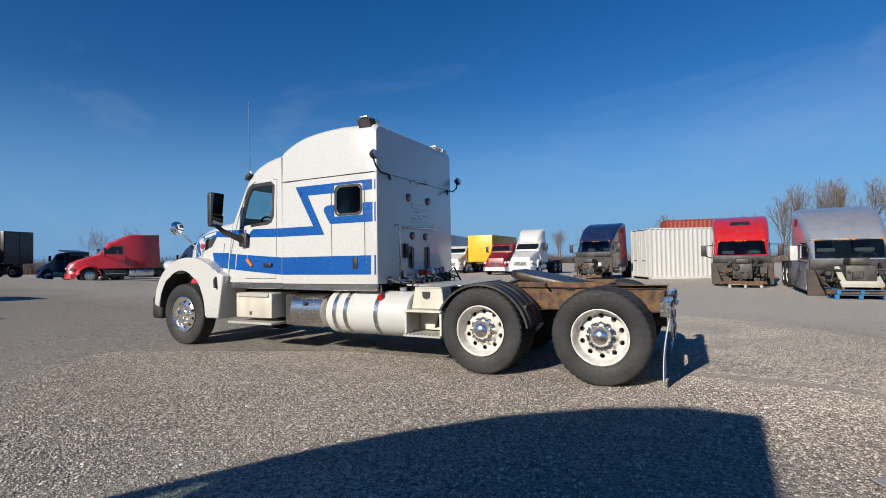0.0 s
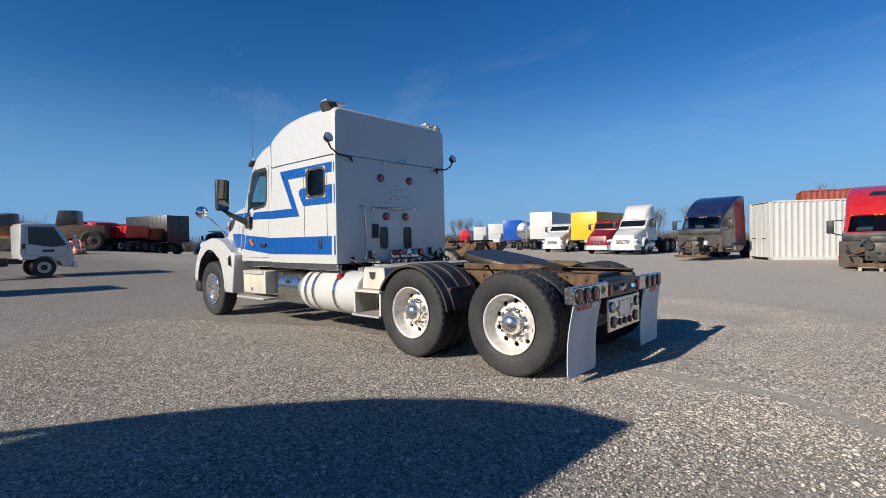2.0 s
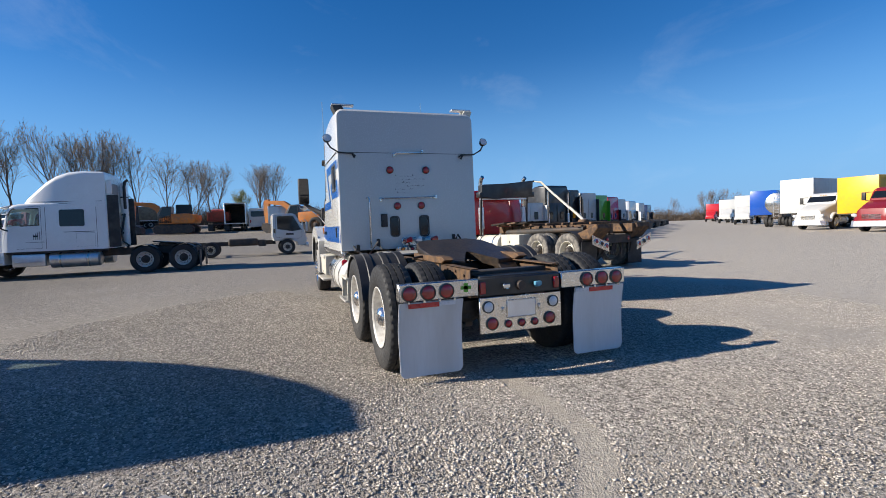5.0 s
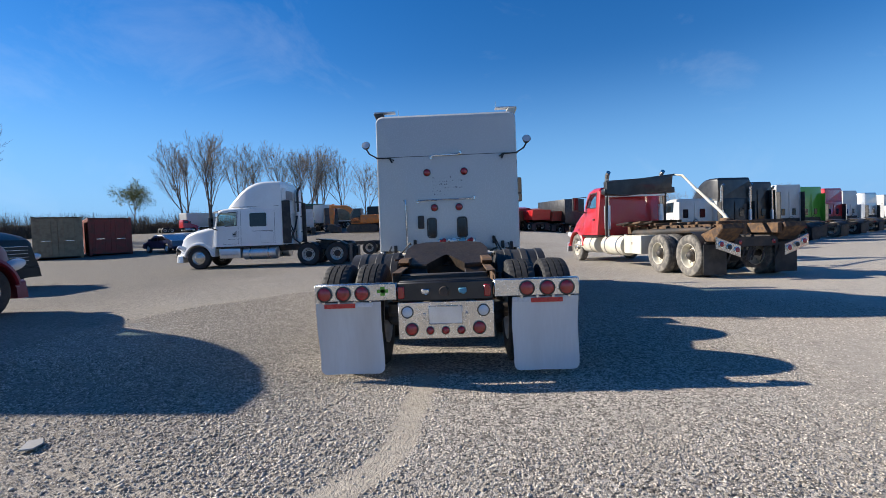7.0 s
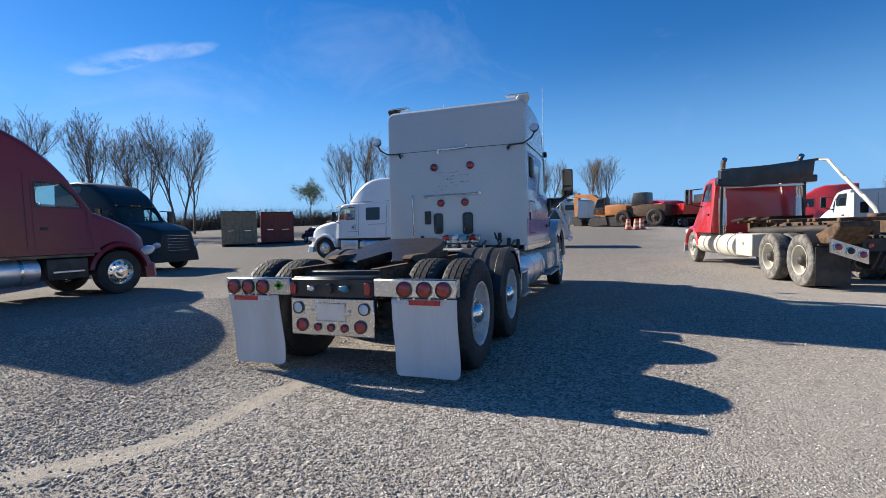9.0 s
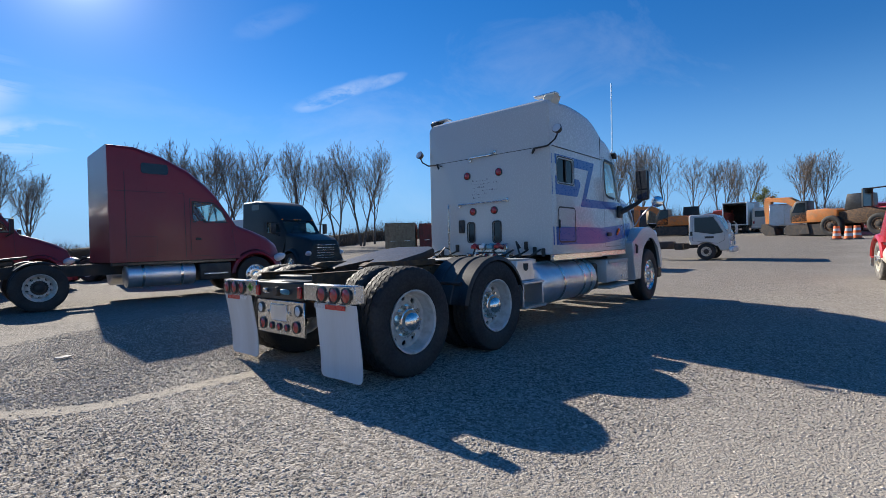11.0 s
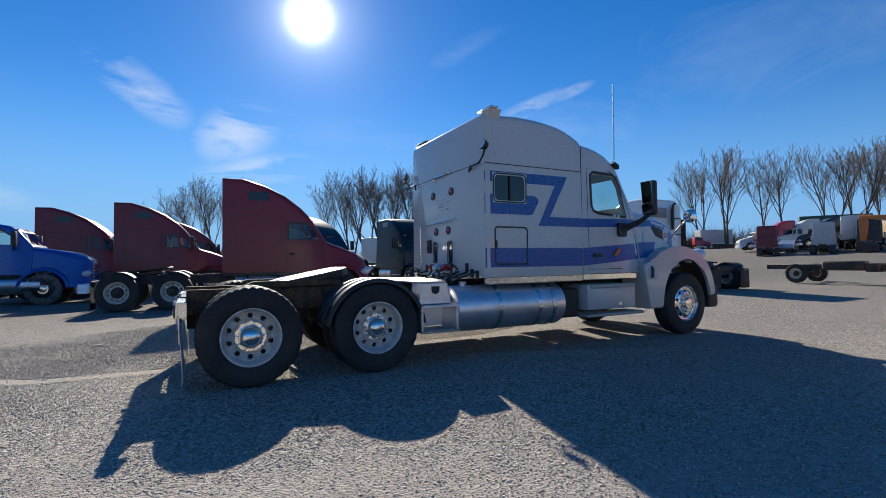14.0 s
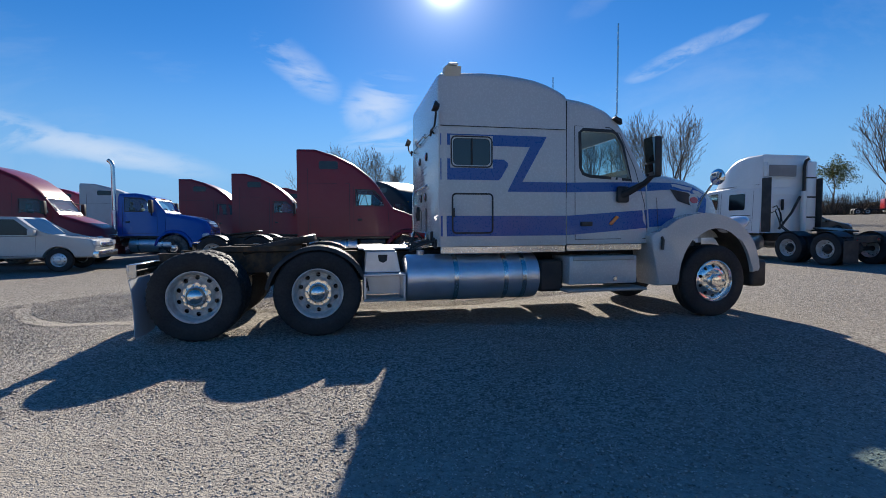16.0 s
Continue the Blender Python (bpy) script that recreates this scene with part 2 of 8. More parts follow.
PALLET = mat("blue_pallet_wood", (0.03, 0.14, 0.30), 0.8, var=0.25, bump=0.002)
ENGINE = mat("grimy_engine_metal", (0.075, 0.07, 0.065), 0.55, metal=0.4, var=0.5, big=6, bump=0.003, dirt=(0.05, 0.045, 0.04), amount=0.8)
OFFWHITE = mat("cream_box_paint", (0.60, 0.57, 0.48), 0.5, var=0.06, dirt=(0.36, 0.31, 0.24), amount=0.5, streak=True)
REDORANGE = mat("orange_drum_plastic", (0.80, 0.16, 0.03), 0.5)


def part(name, bm, material, parent, label="", loc=None, turn=0.0, sharp=38.0):
    """Links a bmesh (or a ready mesh) as one mesh object under a thing or a part."""
    if isinstance(bm, bmesh.types.BMesh):
        me = bpy.data.meshes.new(name)
        bmesh.ops.recalc_face_normals(bm, faces=bm.faces)
        bm.to_mesh(me)
        bm.free()
        me.polygons.foreach_set("use_smooth", [True] * len(me.polygons))
        me.set_sharp_from_angle(angle=radians(sharp))
        me.materials.append(material)
    else:
        me = bm
        if not me.materials:
            me.materials.append(material)
    ob = new(name, me)
    ob.parent = parent
    if loc:
        ob.location = loc
    if turn:
        ob.rotation_euler = (0, 0, radians(turn))
    return tagged(ob, label)


def thing(name, label, category, x=0.0, y=0.0, z=0.0, turn=0.0, group="", kind="", scale=1.0):
    ob = new(name)
    ob.location, ob.rotation_euler, ob.scale = (x, y, z), (0, 0, radians(turn)), (scale, scale, scale)
    ob.empty_display_size = 0.2
    return tagged(ob, label, category, group, kind)


def solid(name, bm, material, label, category, group="", kind="", loc=None, turn=0.0):
    return tagged(part(name, bm, material, None, label, loc, turn), label, category, group, kind)


def B():
    return bmesh.new()


def bx(bm, x0, x1, y0, y1, z0, z1, bev=0.008, seg=1):
    m = Matrix.Translation(((x0 + x1) / 2, (y0 + y1) / 2, (z0 + z1) / 2)) @ Matrix.Diagonal((abs(x1 - x0), abs(y1 - y0), abs(z1 - z0), 1))
    r = bmesh.ops.create_cube(bm, size=1, matrix=m)
    if bev:
        bev = min(bev, 0.45 * min(abs(x1 - x0), abs(y1 - y0), abs(z1 - z0)))
        es = {e for v in r["verts"] for e in v.link_edges}
        bmesh.ops.bevel(bm, geom=list(es), offset=bev, segments=seg, affect="EDGES", profile=0.5)
    return bm


def cy(bm, a, b, r0, r1=None, seg=16, cap=True):
    a, b = Vector(a), Vector(b)
    r1 = r0 if r1 is None else r1
    m = Matrix.Translation((a + b) / 2) @ (b - a).to_track_quat("Z", "Y").to_matrix().to_4x4()
    bmesh.ops.create_cone(bm, cap_ends=cap, segments=seg, radius1=r0, radius2=r1, depth=(b - a).length, matrix=m)
    return bm


def tube(bm, pts, r, seg=8):
    """A pipe through points."""
    pts = [Vector(p) for p in pts]
    rings = []
    for i, p in enumerate(pts):
        d = (pts[min(i + 1, len(pts) - 1)] - pts[max(i - 1, 0)]).normalized()
        q = d.to_track_quat("Z", "Y").to_matrix()
        rr = r[i] if isinstance(r, (list, tuple)) else r
        rings.append([bm.verts.new(p + q @ Vector((rr * math.cos(k * math.tau / seg), rr * math.sin(k * math.tau / seg), 0))) for k in range(seg)])
    for a, b in zip(rings, rings[1:]):
        best = min(range(seg), key=lambda s: (a[0].co - b[s].co).length)
        for k in range(seg):
            bm.faces.new((a[k], a[(k + 1) % seg], b[(k + 1 + best) % seg], b[(k + best) % seg]))
    bm.faces.new(rings[0][::-1])
    bm.faces.new(rings[-1])
    return bm


def loft(bm, rings, cap=True, closed=True):
    vs = [[bm.verts.new(p) for p in r] for r in rings]
    n = len(vs[0])
    for a, b in zip(vs, vs[1:]):
        for k in range(n if closed else n - 1):
            bm.faces.new((a[k], a[(k + 1) % n], b[(k + 1) % n], b[k]))
    if cap:
        bm.faces.new(vs[0][::-1])
        bm.faces.new(vs[-1])
    return bm


def lathe(bm, prof, seg=32, at=(0, 0, 0), shape=None, closed=False):
    """Turns (offset, radius) about the y axis."""
    rings = []
    for k in range(seg):
        a = k * math.tau / seg
        rings.append([bm.verts.new((at[0] + (shape(k, j, r) if shape else r) * math.cos(a), at[1] + o, at[2] + (shape(k, j, r) if shape else r) * math.sin(a))) for j, (o, r) in enumerate(prof)])
    n = len(prof)
    for k in range(seg):
        a, b = rings[k], rings[(k + 1) % seg]
        for j in range(n if closed else n - 1):
            bm.faces.new((a[j], b[j], b[(j + 1) % n], a[(j + 1) % n]))
    return bm


def prism(bm, poly, y0, y1, bev=0.0, seg=2, ax="y"):
    """A side outline (x, z) given depth along y; ax 'x' takes (y, z) and depth along x; 'z' takes (x, y)."""
    place = {"y": lambda p, d: (p[0], d, p[1]), "x": lambda p, d: (d, p[0], p[1]), "z": lambda p, d: (p[0], p[1], d)}[ax]
    old = set(bm.edges)
    lo, hi = [bm.verts.new(place(p, y0)) for p in poly], [bm.verts.new(place(p, y1)) for p in poly]
    n = len(poly)
    f0, f1 = bm.faces.new(lo), bm.faces.new(hi[::-1])
    for k in range(n):
        bm.faces.new((lo[k], hi[k], hi[(k + 1) % n], lo[(k + 1) % n]))
    if bev:
        bmesh.ops.bevel(bm, geom=list(set(f0.edges) | set(f1.edges)), offset=bev, segments=seg, affect="EDGES", profile=0.5)
    return bm


def arc(cx, cz, r, a0, a1, n):
    return [(cx + r * math.cos(radians(a0 + (a1 - a0) * i / n)), cz + r * math.sin(radians(a0 + (a1 - a0) * i / n))) for i in range(n + 1)]


def rounded(u0, u1, v0, v1, r, n=4):
    return arc(u1 - r, v1 - r, r, 0, 90, n) + arc(u0 + r, v1 - r, r, 90, 180, n) + arc(u0 + r, v0 + r, r, 180, 270, n) + arc(u1 - r, v0 + r, r, 270, 360, n)


def ring(x, wb, wt, z0, z1, r, n=5):
    """Cross-section of a cab: sills wb, roof width wt, rounded roof edges."""
    r = min(r, wt * 0.9, (z1 - z0) * 0.9)
    pts = [(x, -wb, z0)]
    pts += [(x, -wt + r - r * math.cos(a), z1 - r + r * math.sin(a)) for a in [i * math.pi / 2 / n for i in range(n + 1)]]
    pts += [(x, wt - r + r * math.sin(a), z1 - r + r * math.cos(a)) for a in [i * math.pi / 2 / n for i in range(n + 1)]]
    pts += [(x, wb, z0)]
    return pts


def carve(bm, cutters):
    """The mesh of a solid less the cutters, baked."""
    me = bpy.data.meshes.new("solid")
    bmesh.ops.recalc_face_normals(bm, faces=bm.faces)
    bm.to_mesh(me)
    bm.free()
    ob = new("solid", me)
    tools = []
    for c in cutters:
        bmesh.ops.recalc_face_normals(c, faces=c.faces)
        cm = bpy.data.meshes.new("cutter")
        c.to_mesh(cm)
        c.free()
        t = new("cutter", cm)
        mod = ob.modifiers.new("cut", "BOOLEAN")
        mod.operation, mod.object, mod.solver = "DIFFERENCE", t, "EXACT"
        tools.append(t)
    bpy.context.view_layer.update()
    out = bpy.data.meshes.new_from_object(ob.evaluated_get(bpy.context.evaluated_depsgraph_get()))
    for t in tools + [ob]:
        bpy.data.objects.remove(t)
    out.polygons.foreach_set("use_smooth", [True] * len(out.polygons))
    out.set_sharp_from_angle(angle=radians(30))
    return out


def decal(poly, bvh, side, lift=0.003, step=0.14, ax="y"):
    """A flat outline laid on a body from one side, following its curve."""
    bm = B()
    far = 6.0 * side
    put = (lambda u, v: Vector((u, far, v))) if ax == "y" else (lambda u, v: Vector((far, u, v)))
    bm.faces.new([bm.verts.new(put(u, v)) for u, v in poly])
    for i in range(2):
        lo, hi = min(p[i] for p in poly), max(p[i] for p in poly)
        nrm = Vector((0, 0, 1)) if i else (Vector((1, 0, 0)) if ax == "y" else Vector((0, 1, 0)))
        for k in range(1, int((hi - lo) / step) + 1):
            c = lo + k * step
            bmesh.ops.bisect_plane(bm, geom=bm.verts[:] + bm.edges[:] + bm.faces[:], plane_co=nrm * c, plane_no=nrm)
    bmesh.ops.triangulate(bm, faces=bm.faces[:])
    way = Vector((0, -side, 0)) if ax == "y" else Vector((-side, 0, 0))
    for v in bm.verts:
        hit, nrm, _, _ = bvh.ray_cast(v.co, way)
        if hit is None:
            hit, nrm, _, _ = bvh.find_nearest(Vector((v.co.x, 1.1 * side, v.co.z)) if ax == "y" else Vector((-5.2, v.co.y, v.co.z)))
        if nrm.dot(way) > 0:
            nrm = -nrm
        v.co = hit + nrm * lift
    return bm


def outline(poly, width):
    """A closed seam line: a thin band round an outline, as a list of quads."""
    c = (sum(p[0] for p in poly) / len(poly), sum(p[1] for p in poly) / len(poly))
    inner = []
    n = len(poly)
    for i, p in enumerate(poly):
        a, b = Vector(poly[i - 1]), Vector(poly[(i + 1) % n])
        t = (b - a).normalized()
        nn = Vector((-t.y, t.x))
        if nn.dot(Vector(c) - Vector(p)) < 0:
            nn = -nn
        inner.append((p[0] + nn.x * width, p[1] + nn.y * width))
    return [(poly[i], poly[(i + 1) % n], inner[(i + 1) % n], inner[i]) for i in range(n)]


def seam(poly, bvh, side, width=0.012, lift=0.0025, ax="y"):
    bm = B()
    for q in outline(poly, width):
        d = decal(list(q), bvh, side, lift, 0.5, ax)
        tmp = bpy.data.meshes.new("t")
        d.to_mesh(tmp)
        d.free()
        bm.from_mesh(tmp)
        bpy.data.meshes.remove(tmp)
    return bm


# ---- wheels ----
STORE = {}


def kept(key, make, material):
    if key not in STORE:
        r = make()
        if isinstance(r, bmesh.types.BMesh):
            me = bpy.data.meshes.new(key)
            bmesh.ops.recalc_face_normals(r, faces=r.faces)
            r.to_mesh(me)
            r.free()
            me.polygons.foreach_set("use_smooth", [True] * len(me.polygons))
            me.set_sharp_from_angle(angle=radians(35))
            r = me
        r.materials.clear()
        r.materials.append(material)
        STORE[key] = r
    return STORE[key]


DETAIL = [True]


def tyre_mesh(lugs):
    if not DETAIL[0]:
        return lathe(B(), [(-0.105, 0.29), (-0.142, 0.37), (-0.134, 0.468), (-0.110, 0.512), (0.0, 0.521), (0.110, 0.512), (0.134, 0.468), (0.142, 0.37), (0.105, 0.29)], 36)
    side = [(-0.105, 0.290), (-0.128, 0.315), (-0.142, 0.37), (-0.143, 0.42), (-0.134, 0.468), (-0.128, 0.495), (-0.116, 0.507)]
    tread = [(-0.108, 0.513), (-0.066, 0.518), (-0.064, 0.504), (-0.054, 0.504), (-0.052, 0.520), (-0.006, 0.521), (-0.004, 0.506), (0.004, 0.506), (0.006, 0.521),
             (0.052, 0.520), (0.054, 0.504), (0.064, 0.504), (0.066, 0.518), (0.108, 0.513)]
    prof = side + tread + [(-o, r) for o, r in side[::-1]]
    n0, n1 = len(side) - 1, len(side) + len(tread)

    def cut(k, j, r):
        if lugs and n0 <= j <= n1 and (k + (1 if (j // 4) % 2 else 0)) % 3 == 0:
            return r - 0.013
        return r
    return lathe(B(), prof, 120 if lugs else 64, shape=cut)


def rim_mesh(kind):
    if kind == "drive":
        prof = [(0.118, 0.292), (0.132, 0.300), (0.136, 0.290), (0.122, 0.278), (0.05, 0.268), (0.0, 0.258), (-0.022, 0.235), (-0.016, 0.19), (0.012, 0.155), (0.016, 0.09),
                (0.0, 0.09), (-0.004, 0.15), (-0.034, 0.19), (-0.040, 0.24), (-0.02, 0.272), (0.05, 0.282)]
        hole, hr = 0.215, 0.028
    else:
        prof = [(0.118, 0.292), (0.132, 0.300), (0.136, 0.290), (0.120, 0.277), (0.085, 0.268), (0.080, 0.25), (0.10, 0.225), (0.115, 0.19), (0.125, 0.15), (0.125, 0.08),
                (0.105, 0.08), (0.105, 0.15), (0.09, 0.19), (0.07, 0.225), (0.05, 0.255), (0.05, 0.282)]
        hole, hr = 0.212, 0.024
    bm = lathe(B(), prof if DETAIL[0] else prof[1:3] + prof[4:9:2] + prof[9:12] + prof[13:15], 60 if DETAIL[0] else 30, closed=True)
    cut = []
    for i in range(10):
        a = (i + 0.5) * math.tau / 10
        c = B()
        cy(c, (hole * math.cos(a), -0.2, hole * math.sin(a)), (hole * math.cos(a), 0.3, hole * math.sin(a)), hr, seg=12)
        cut.append(c)
    return carve(bm, cut)


def hub_mesh(kind):
    bm = B()
    y0 = 0.012 if kind == "drive" else 0.122
    if kind == "drive":
        lathe(bm, [(y0 - 0.02, 0.125), (y0 + 0.055, 0.118), (y0 + 0.06, 0.108), (y0 + 0.085, 0.102), (y0 + 0.118, 0.080), (y0 + 0.137, 0.040), (y0 + 0.141, 0.001)], 28)
    else:
        lathe(bm, [(y0 - 0.02, 0.105), (y0 + 0.02, 0.105), (y0 + 0.03, 0.085), (y0 + 0.06, 0.082), (y0 + 0.065, 0.06), (y0 + 0.067, 0.001)], 28)
    lathe(bm, [(y0 - 0.02, 0.162), (y0 + 0.006, 0.160), (y0 + 0.006, 0.10)], 40, shape=lambda k, j, r: r - 0.01 * (k % 2) if j < 2 else r)
    bmesh.ops.remove_doubles(bm, verts=bm.verts, dist=0.0005)
    return bm


def nut_mesh():
    return cy(B(), (0, 0, 0), (0, 0.075, 0), 0.023, 0.015, 8)


def drum_mesh():
    bm = lathe(B(), [(-0.14, 0.05), (-0.14, 0.2), (-0.03, 0.21), (0.0, 0.13), (0.0, 0.05)], 24)
    return bm


def FAR():
    return "" if DETAIL[0] else "far_"


def wheel(parent, x, y, z, kind="drive", rubber=None, rim=None, hub=None, scale=1.0, label="", turn=0.0, lugs=True, name="wheel", nuts=False):
    """Rim, tyre, hub. The outer face looks away from the vehicle's middle line."""
    rubber, rim, hub = rubber or RUBBER, rim or RIMWHITE, hub or CHROME
    w = part(name, kept("rim_" + FAR() + kind + rim.name, lambda: rim_mesh(kind), rim), rim, parent, label, (x, y, z), (0 if y > 0 else 180) + turn)
    w.scale = (scale, scale, scale)
    part("tyre", kept(FAR() + ("lug_" if lugs else "rib_") + rubber.name, lambda: tyre_mesh(lugs), rubber), rubber, w)
    part("hub", kept("hub_" + kind + hub.name, lambda: hub_mesh(kind), hub), hub, w)
    if nuts:
        for i in range(10):
            a = i * math.tau / 10
            part("lug_nut", kept("nut", nut_mesh, CHROME), CHROME, w, "", (0.139 * math.cos(a), 0.0 if kind == "drive" else 0.11, 0.139 * math.sin(a)))
    part("brake_drum", kept("drum", drum_mesh, IRON), IRON, w)
    return w


def dual(parent, x, y, z, rubber=None, rim=None, hub=None, scale=1.0, nuts=False):
    s = 1 if y > 0 else -1
    wheel(parent, x, y, z, "drive", rubber, rim, hub, scale, nuts=nuts)
    w = part("inner_wheel", kept("rim_" + FAR() + "drive" + (rim or RIMWHITE).name, lambda: rim_mesh("drive"), rim or RIMWHITE), rim or RIMWHITE, parent, "", (x, y - s * 0.335 * scale, z), 180 if s > 0 else 0)
    w.scale = (scale, scale, scale)
    part("tyre", kept(FAR() + "lug_" + (rubber or RUBBER).name, lambda: tyre_mesh(True), rubber or RUBBER), rubber or RUBBER, w)


def fuel_tank(parent, x0, x1, y, z, r, material, straps=3, sub="fuel_tank", label=""):
    bm = B()
    prof = [(0.0, 0.001), (0.0, r * 0.86), (0.02, r * 0.97), (0.05, r), (x1 - x0 - 0.05, r), (x1 - x0 - 0.02, r * 0.97), (x1 - x0, r * 0.86), (x1 - x0, 0.001)]
    lathe(bm, prof, 40)
    bmesh.ops.rotate(bm, verts=bm.verts, cent=(0, 0, 0), matrix=Matrix.Rotation(radians(-90), 3, "Z"))
    bmesh.ops.translate(bm, verts=bm.verts, vec=(x0, y, z))
    t = part(sub, bm, material, parent, label)
    for i in range(straps):
        xs = x0 + (x1 - x0) * ((0.13, 0.27, 0.64, 0.85)[i] if straps > 2 else (0.22, 0.78)[i])
        b = lathe(B(), [(-0.03, r + 0.002), (-0.03, r + 0.009), (0.03, r + 0.009), (0.03, r + 0.002)], 40)
        bmesh.ops.rotate(b, verts=b.verts, cent=(0, 0, 0), matrix=Matrix.Rotation(radians(90), 3, "Z"))
        bmesh.ops.translate(b, verts=b.verts, vec=(xs, y, z))
        part("strap", b, STEEL, t)
    c = B()
    cy(c, (x1 - 0.22, y * 1.02, z + r * 0.93), (x1 - 0.22, y * 1.03, z + r + 0.05), 0.05, seg=14)
    part("filler_cap", c, ALU, t)
    return t


# ---- the white tractor with blue stripes ----
def body_of(stations, z0, cuts=(), wall=0.05):
    """A hollow cab: cross-sections (x, sill half-width, roof half-width, roof height, edge radius), less its openings. Returns mesh and outer surface."""
    rings = [ring(x, wb, wt, z0, z1, r) for x, wb, wt, z1, r in stations]
    bm = loft(B(), rings)
    bmesh.ops.recalc_face_normals(bm, faces=bm.faces)
    bvh = BVHTree.FromBMesh(bm)
    inner = []
    n = len(stations)
    for i, (x, wb, wt, z1, r) in enumerate(stations):
        dx = (wall if i == 0 else -wall if i == n - 1 else 0) * (-1 if stations[0][0] > stations[-1][0] else 1)
        inner.append(ring(x + dx, wb - wall, wt - wall, z0 + wall, z1 - wall, max(0.03, r - wall * 0.5)))
    cutters = [loft(B(), inner)]
    for poly, y0, y1, ax in cuts:
        cutters.append(prism(B(), poly, y0, y1, ax=ax))
    return carve(bm, cutters), bvh


def seat(parent, x, y, z):
    s = B()
    bx(s, x - 0.25, x + 0.25, y - 0.25, y + 0.25, z, z + 0.14, 0.04, 2)
    bx(s, x + 0.2, x + 0.34, y - 0.24, y + 0.24, z + 0.1, z + 0.75, 0.05, 2)
    bx(s, x + 0.22, x + 0.32, y - 0.14, y + 0.14, z + 0.76, z + 0.96, 0.04, 2)
    part("driver_seat", s, SEATCLOTH, parent)


def steering_wheel(parent, x, y, z):
    s = B()
    bmesh.ops.create_cone(s, segments=6, radius1=0.05, radius2=0.05, depth=0.03, cap_ends=True)
    pts = [(0.22 * math.cos(a), 0.22 * math.sin(a), 0) for a in [i * math.tau / 20 for i in range(21)]]
    tube(s, pts, 0.017, 6)
    for a in (0.5, 2.6, 4.7):
        tube(s, [(0, 0, 0), (0.22 * math.cos(a), 0.22 * math.sin(a), 0)], 0.012, 5)
    bmesh.ops.transform(s, verts=s.verts, matrix=pose(x, y, z, 0, 50, 0))
    part("steering_wheel", s, PLASTIC, parent)


def lamp_round(name, parent, p, way, r, lens, label="", bezel=None):
    """A round lamp: bezel ring and domed lens, facing along way."""
    m = Matrix.Translation(p) @ Vector(way).to_track_quat("Y", "Z").to_matrix().to_4x4()
    b = lathe(B(), [(-0.01, r * 1.16), (0.012, r * 1.16), (0.014, r * 0.98), (-0.01, r * 0.98)], 24, closed=True)
    bmesh.ops.transform(b, verts=b.verts, matrix=m)
    o = part(name, b, bezel or PLASTIC, parent, label)
    c = lathe(B(), [(-0.012, r * 0.99), (0.010, r * 0.97), (0.017, r * 0.7), (0.021, r * 0.35), (0.022, 0.001)], 24)
    bmesh.ops.transform(c, verts=c.verts, matrix=m)
    part("lens", c, lens, o)
    return o


truck = thing("semi_tractor", "white conventional sleeper tractor with blue zigzag stripes parked on gravel", "truck", 0, 0.035, 0)
SL = [(-2.845, 1.11, 1.09, 3.16, 0.09), (-2.855, 1.135, 1.12, 3.205, 0.10), (-2.90, 1.15, 1.135, 3.24, 0.11), (-3.45, 1.15, 1.14, 3.27, 0.11),
      (-3.75, 1.15, 1.14, 3.265, 0.12), (-3.96, 1.15, 1.14, 3.245, 0.12), (-4.15, 1.15, 1.14, 3.215, 0.12), (-4.31, 1.15, 1.135, 3.175, 0.13), (-4.45, 1.15, 1.13, 3.12, 0.13), (-4.568, 1.15, 1.125, 3.06, 0.13)]
win_l = rounded(-3.53, -3.11, 2.03, 2.40, 0.07)
win_r = rounded(-3.52, -3.03, 2.08, 2.42, 0.06)
rear_wins = [rounded(-0.335, -0.215, 1.26, 1.55, 0.03), rounded(0.15, 0.28, 1.25, 1.55, 0.03)]
sleeper_me, sleeper_bvh = body_of(SL, 1.05, [(win_l, -2, -0.5, "y"), (win_r, 0.5, 2, "y")] + [(p, -3.2, -2.5, "x") for p in rear_wins])
sleeper = part("sleeper", sleeper_me, WHITE, truck, "white sleeper box")
CB = [(-4.58, 1.145, 1.10, 3.025, 0.13), (-4.80, 1.14, 1.09, 3.0, 0.13), (-4.98, 1.14, 1.08, 2.965, 0.13), (-5.19, 1.135, 1.06, 2.895, 0.13), (-5.36, 1.13, 1.04, 2.79, 0.13), (-5.46, 1.125, 1.02, 2.68, 0.12),
      (-5.66, 1.10, 1.00, 2.35, 0.11), (-5.86, 1.07, 0.98, 2.03, 0.11)]
door_win = [(-4.80, 2.55), (-4.83, 2.57), (-5.28, 2.57), (-5.34, 2.545), (-5.44, 2.40), (-5.575, 1.95), (-4.92, 1.995), (-4.84, 2.02), (-4.81, 2.08)]
cab_me, cab_bvh = body_of(CB, 1.06, [(door_win, -2, 2, "y"), ([(-0.9, 2.12), (0.9, 2.12), (0.84, 2.56), (-0.84, 2.56)], -6.4, -5.1, "x")])
cab = part("cab", cab_me, WHITE, truck, "white cab")
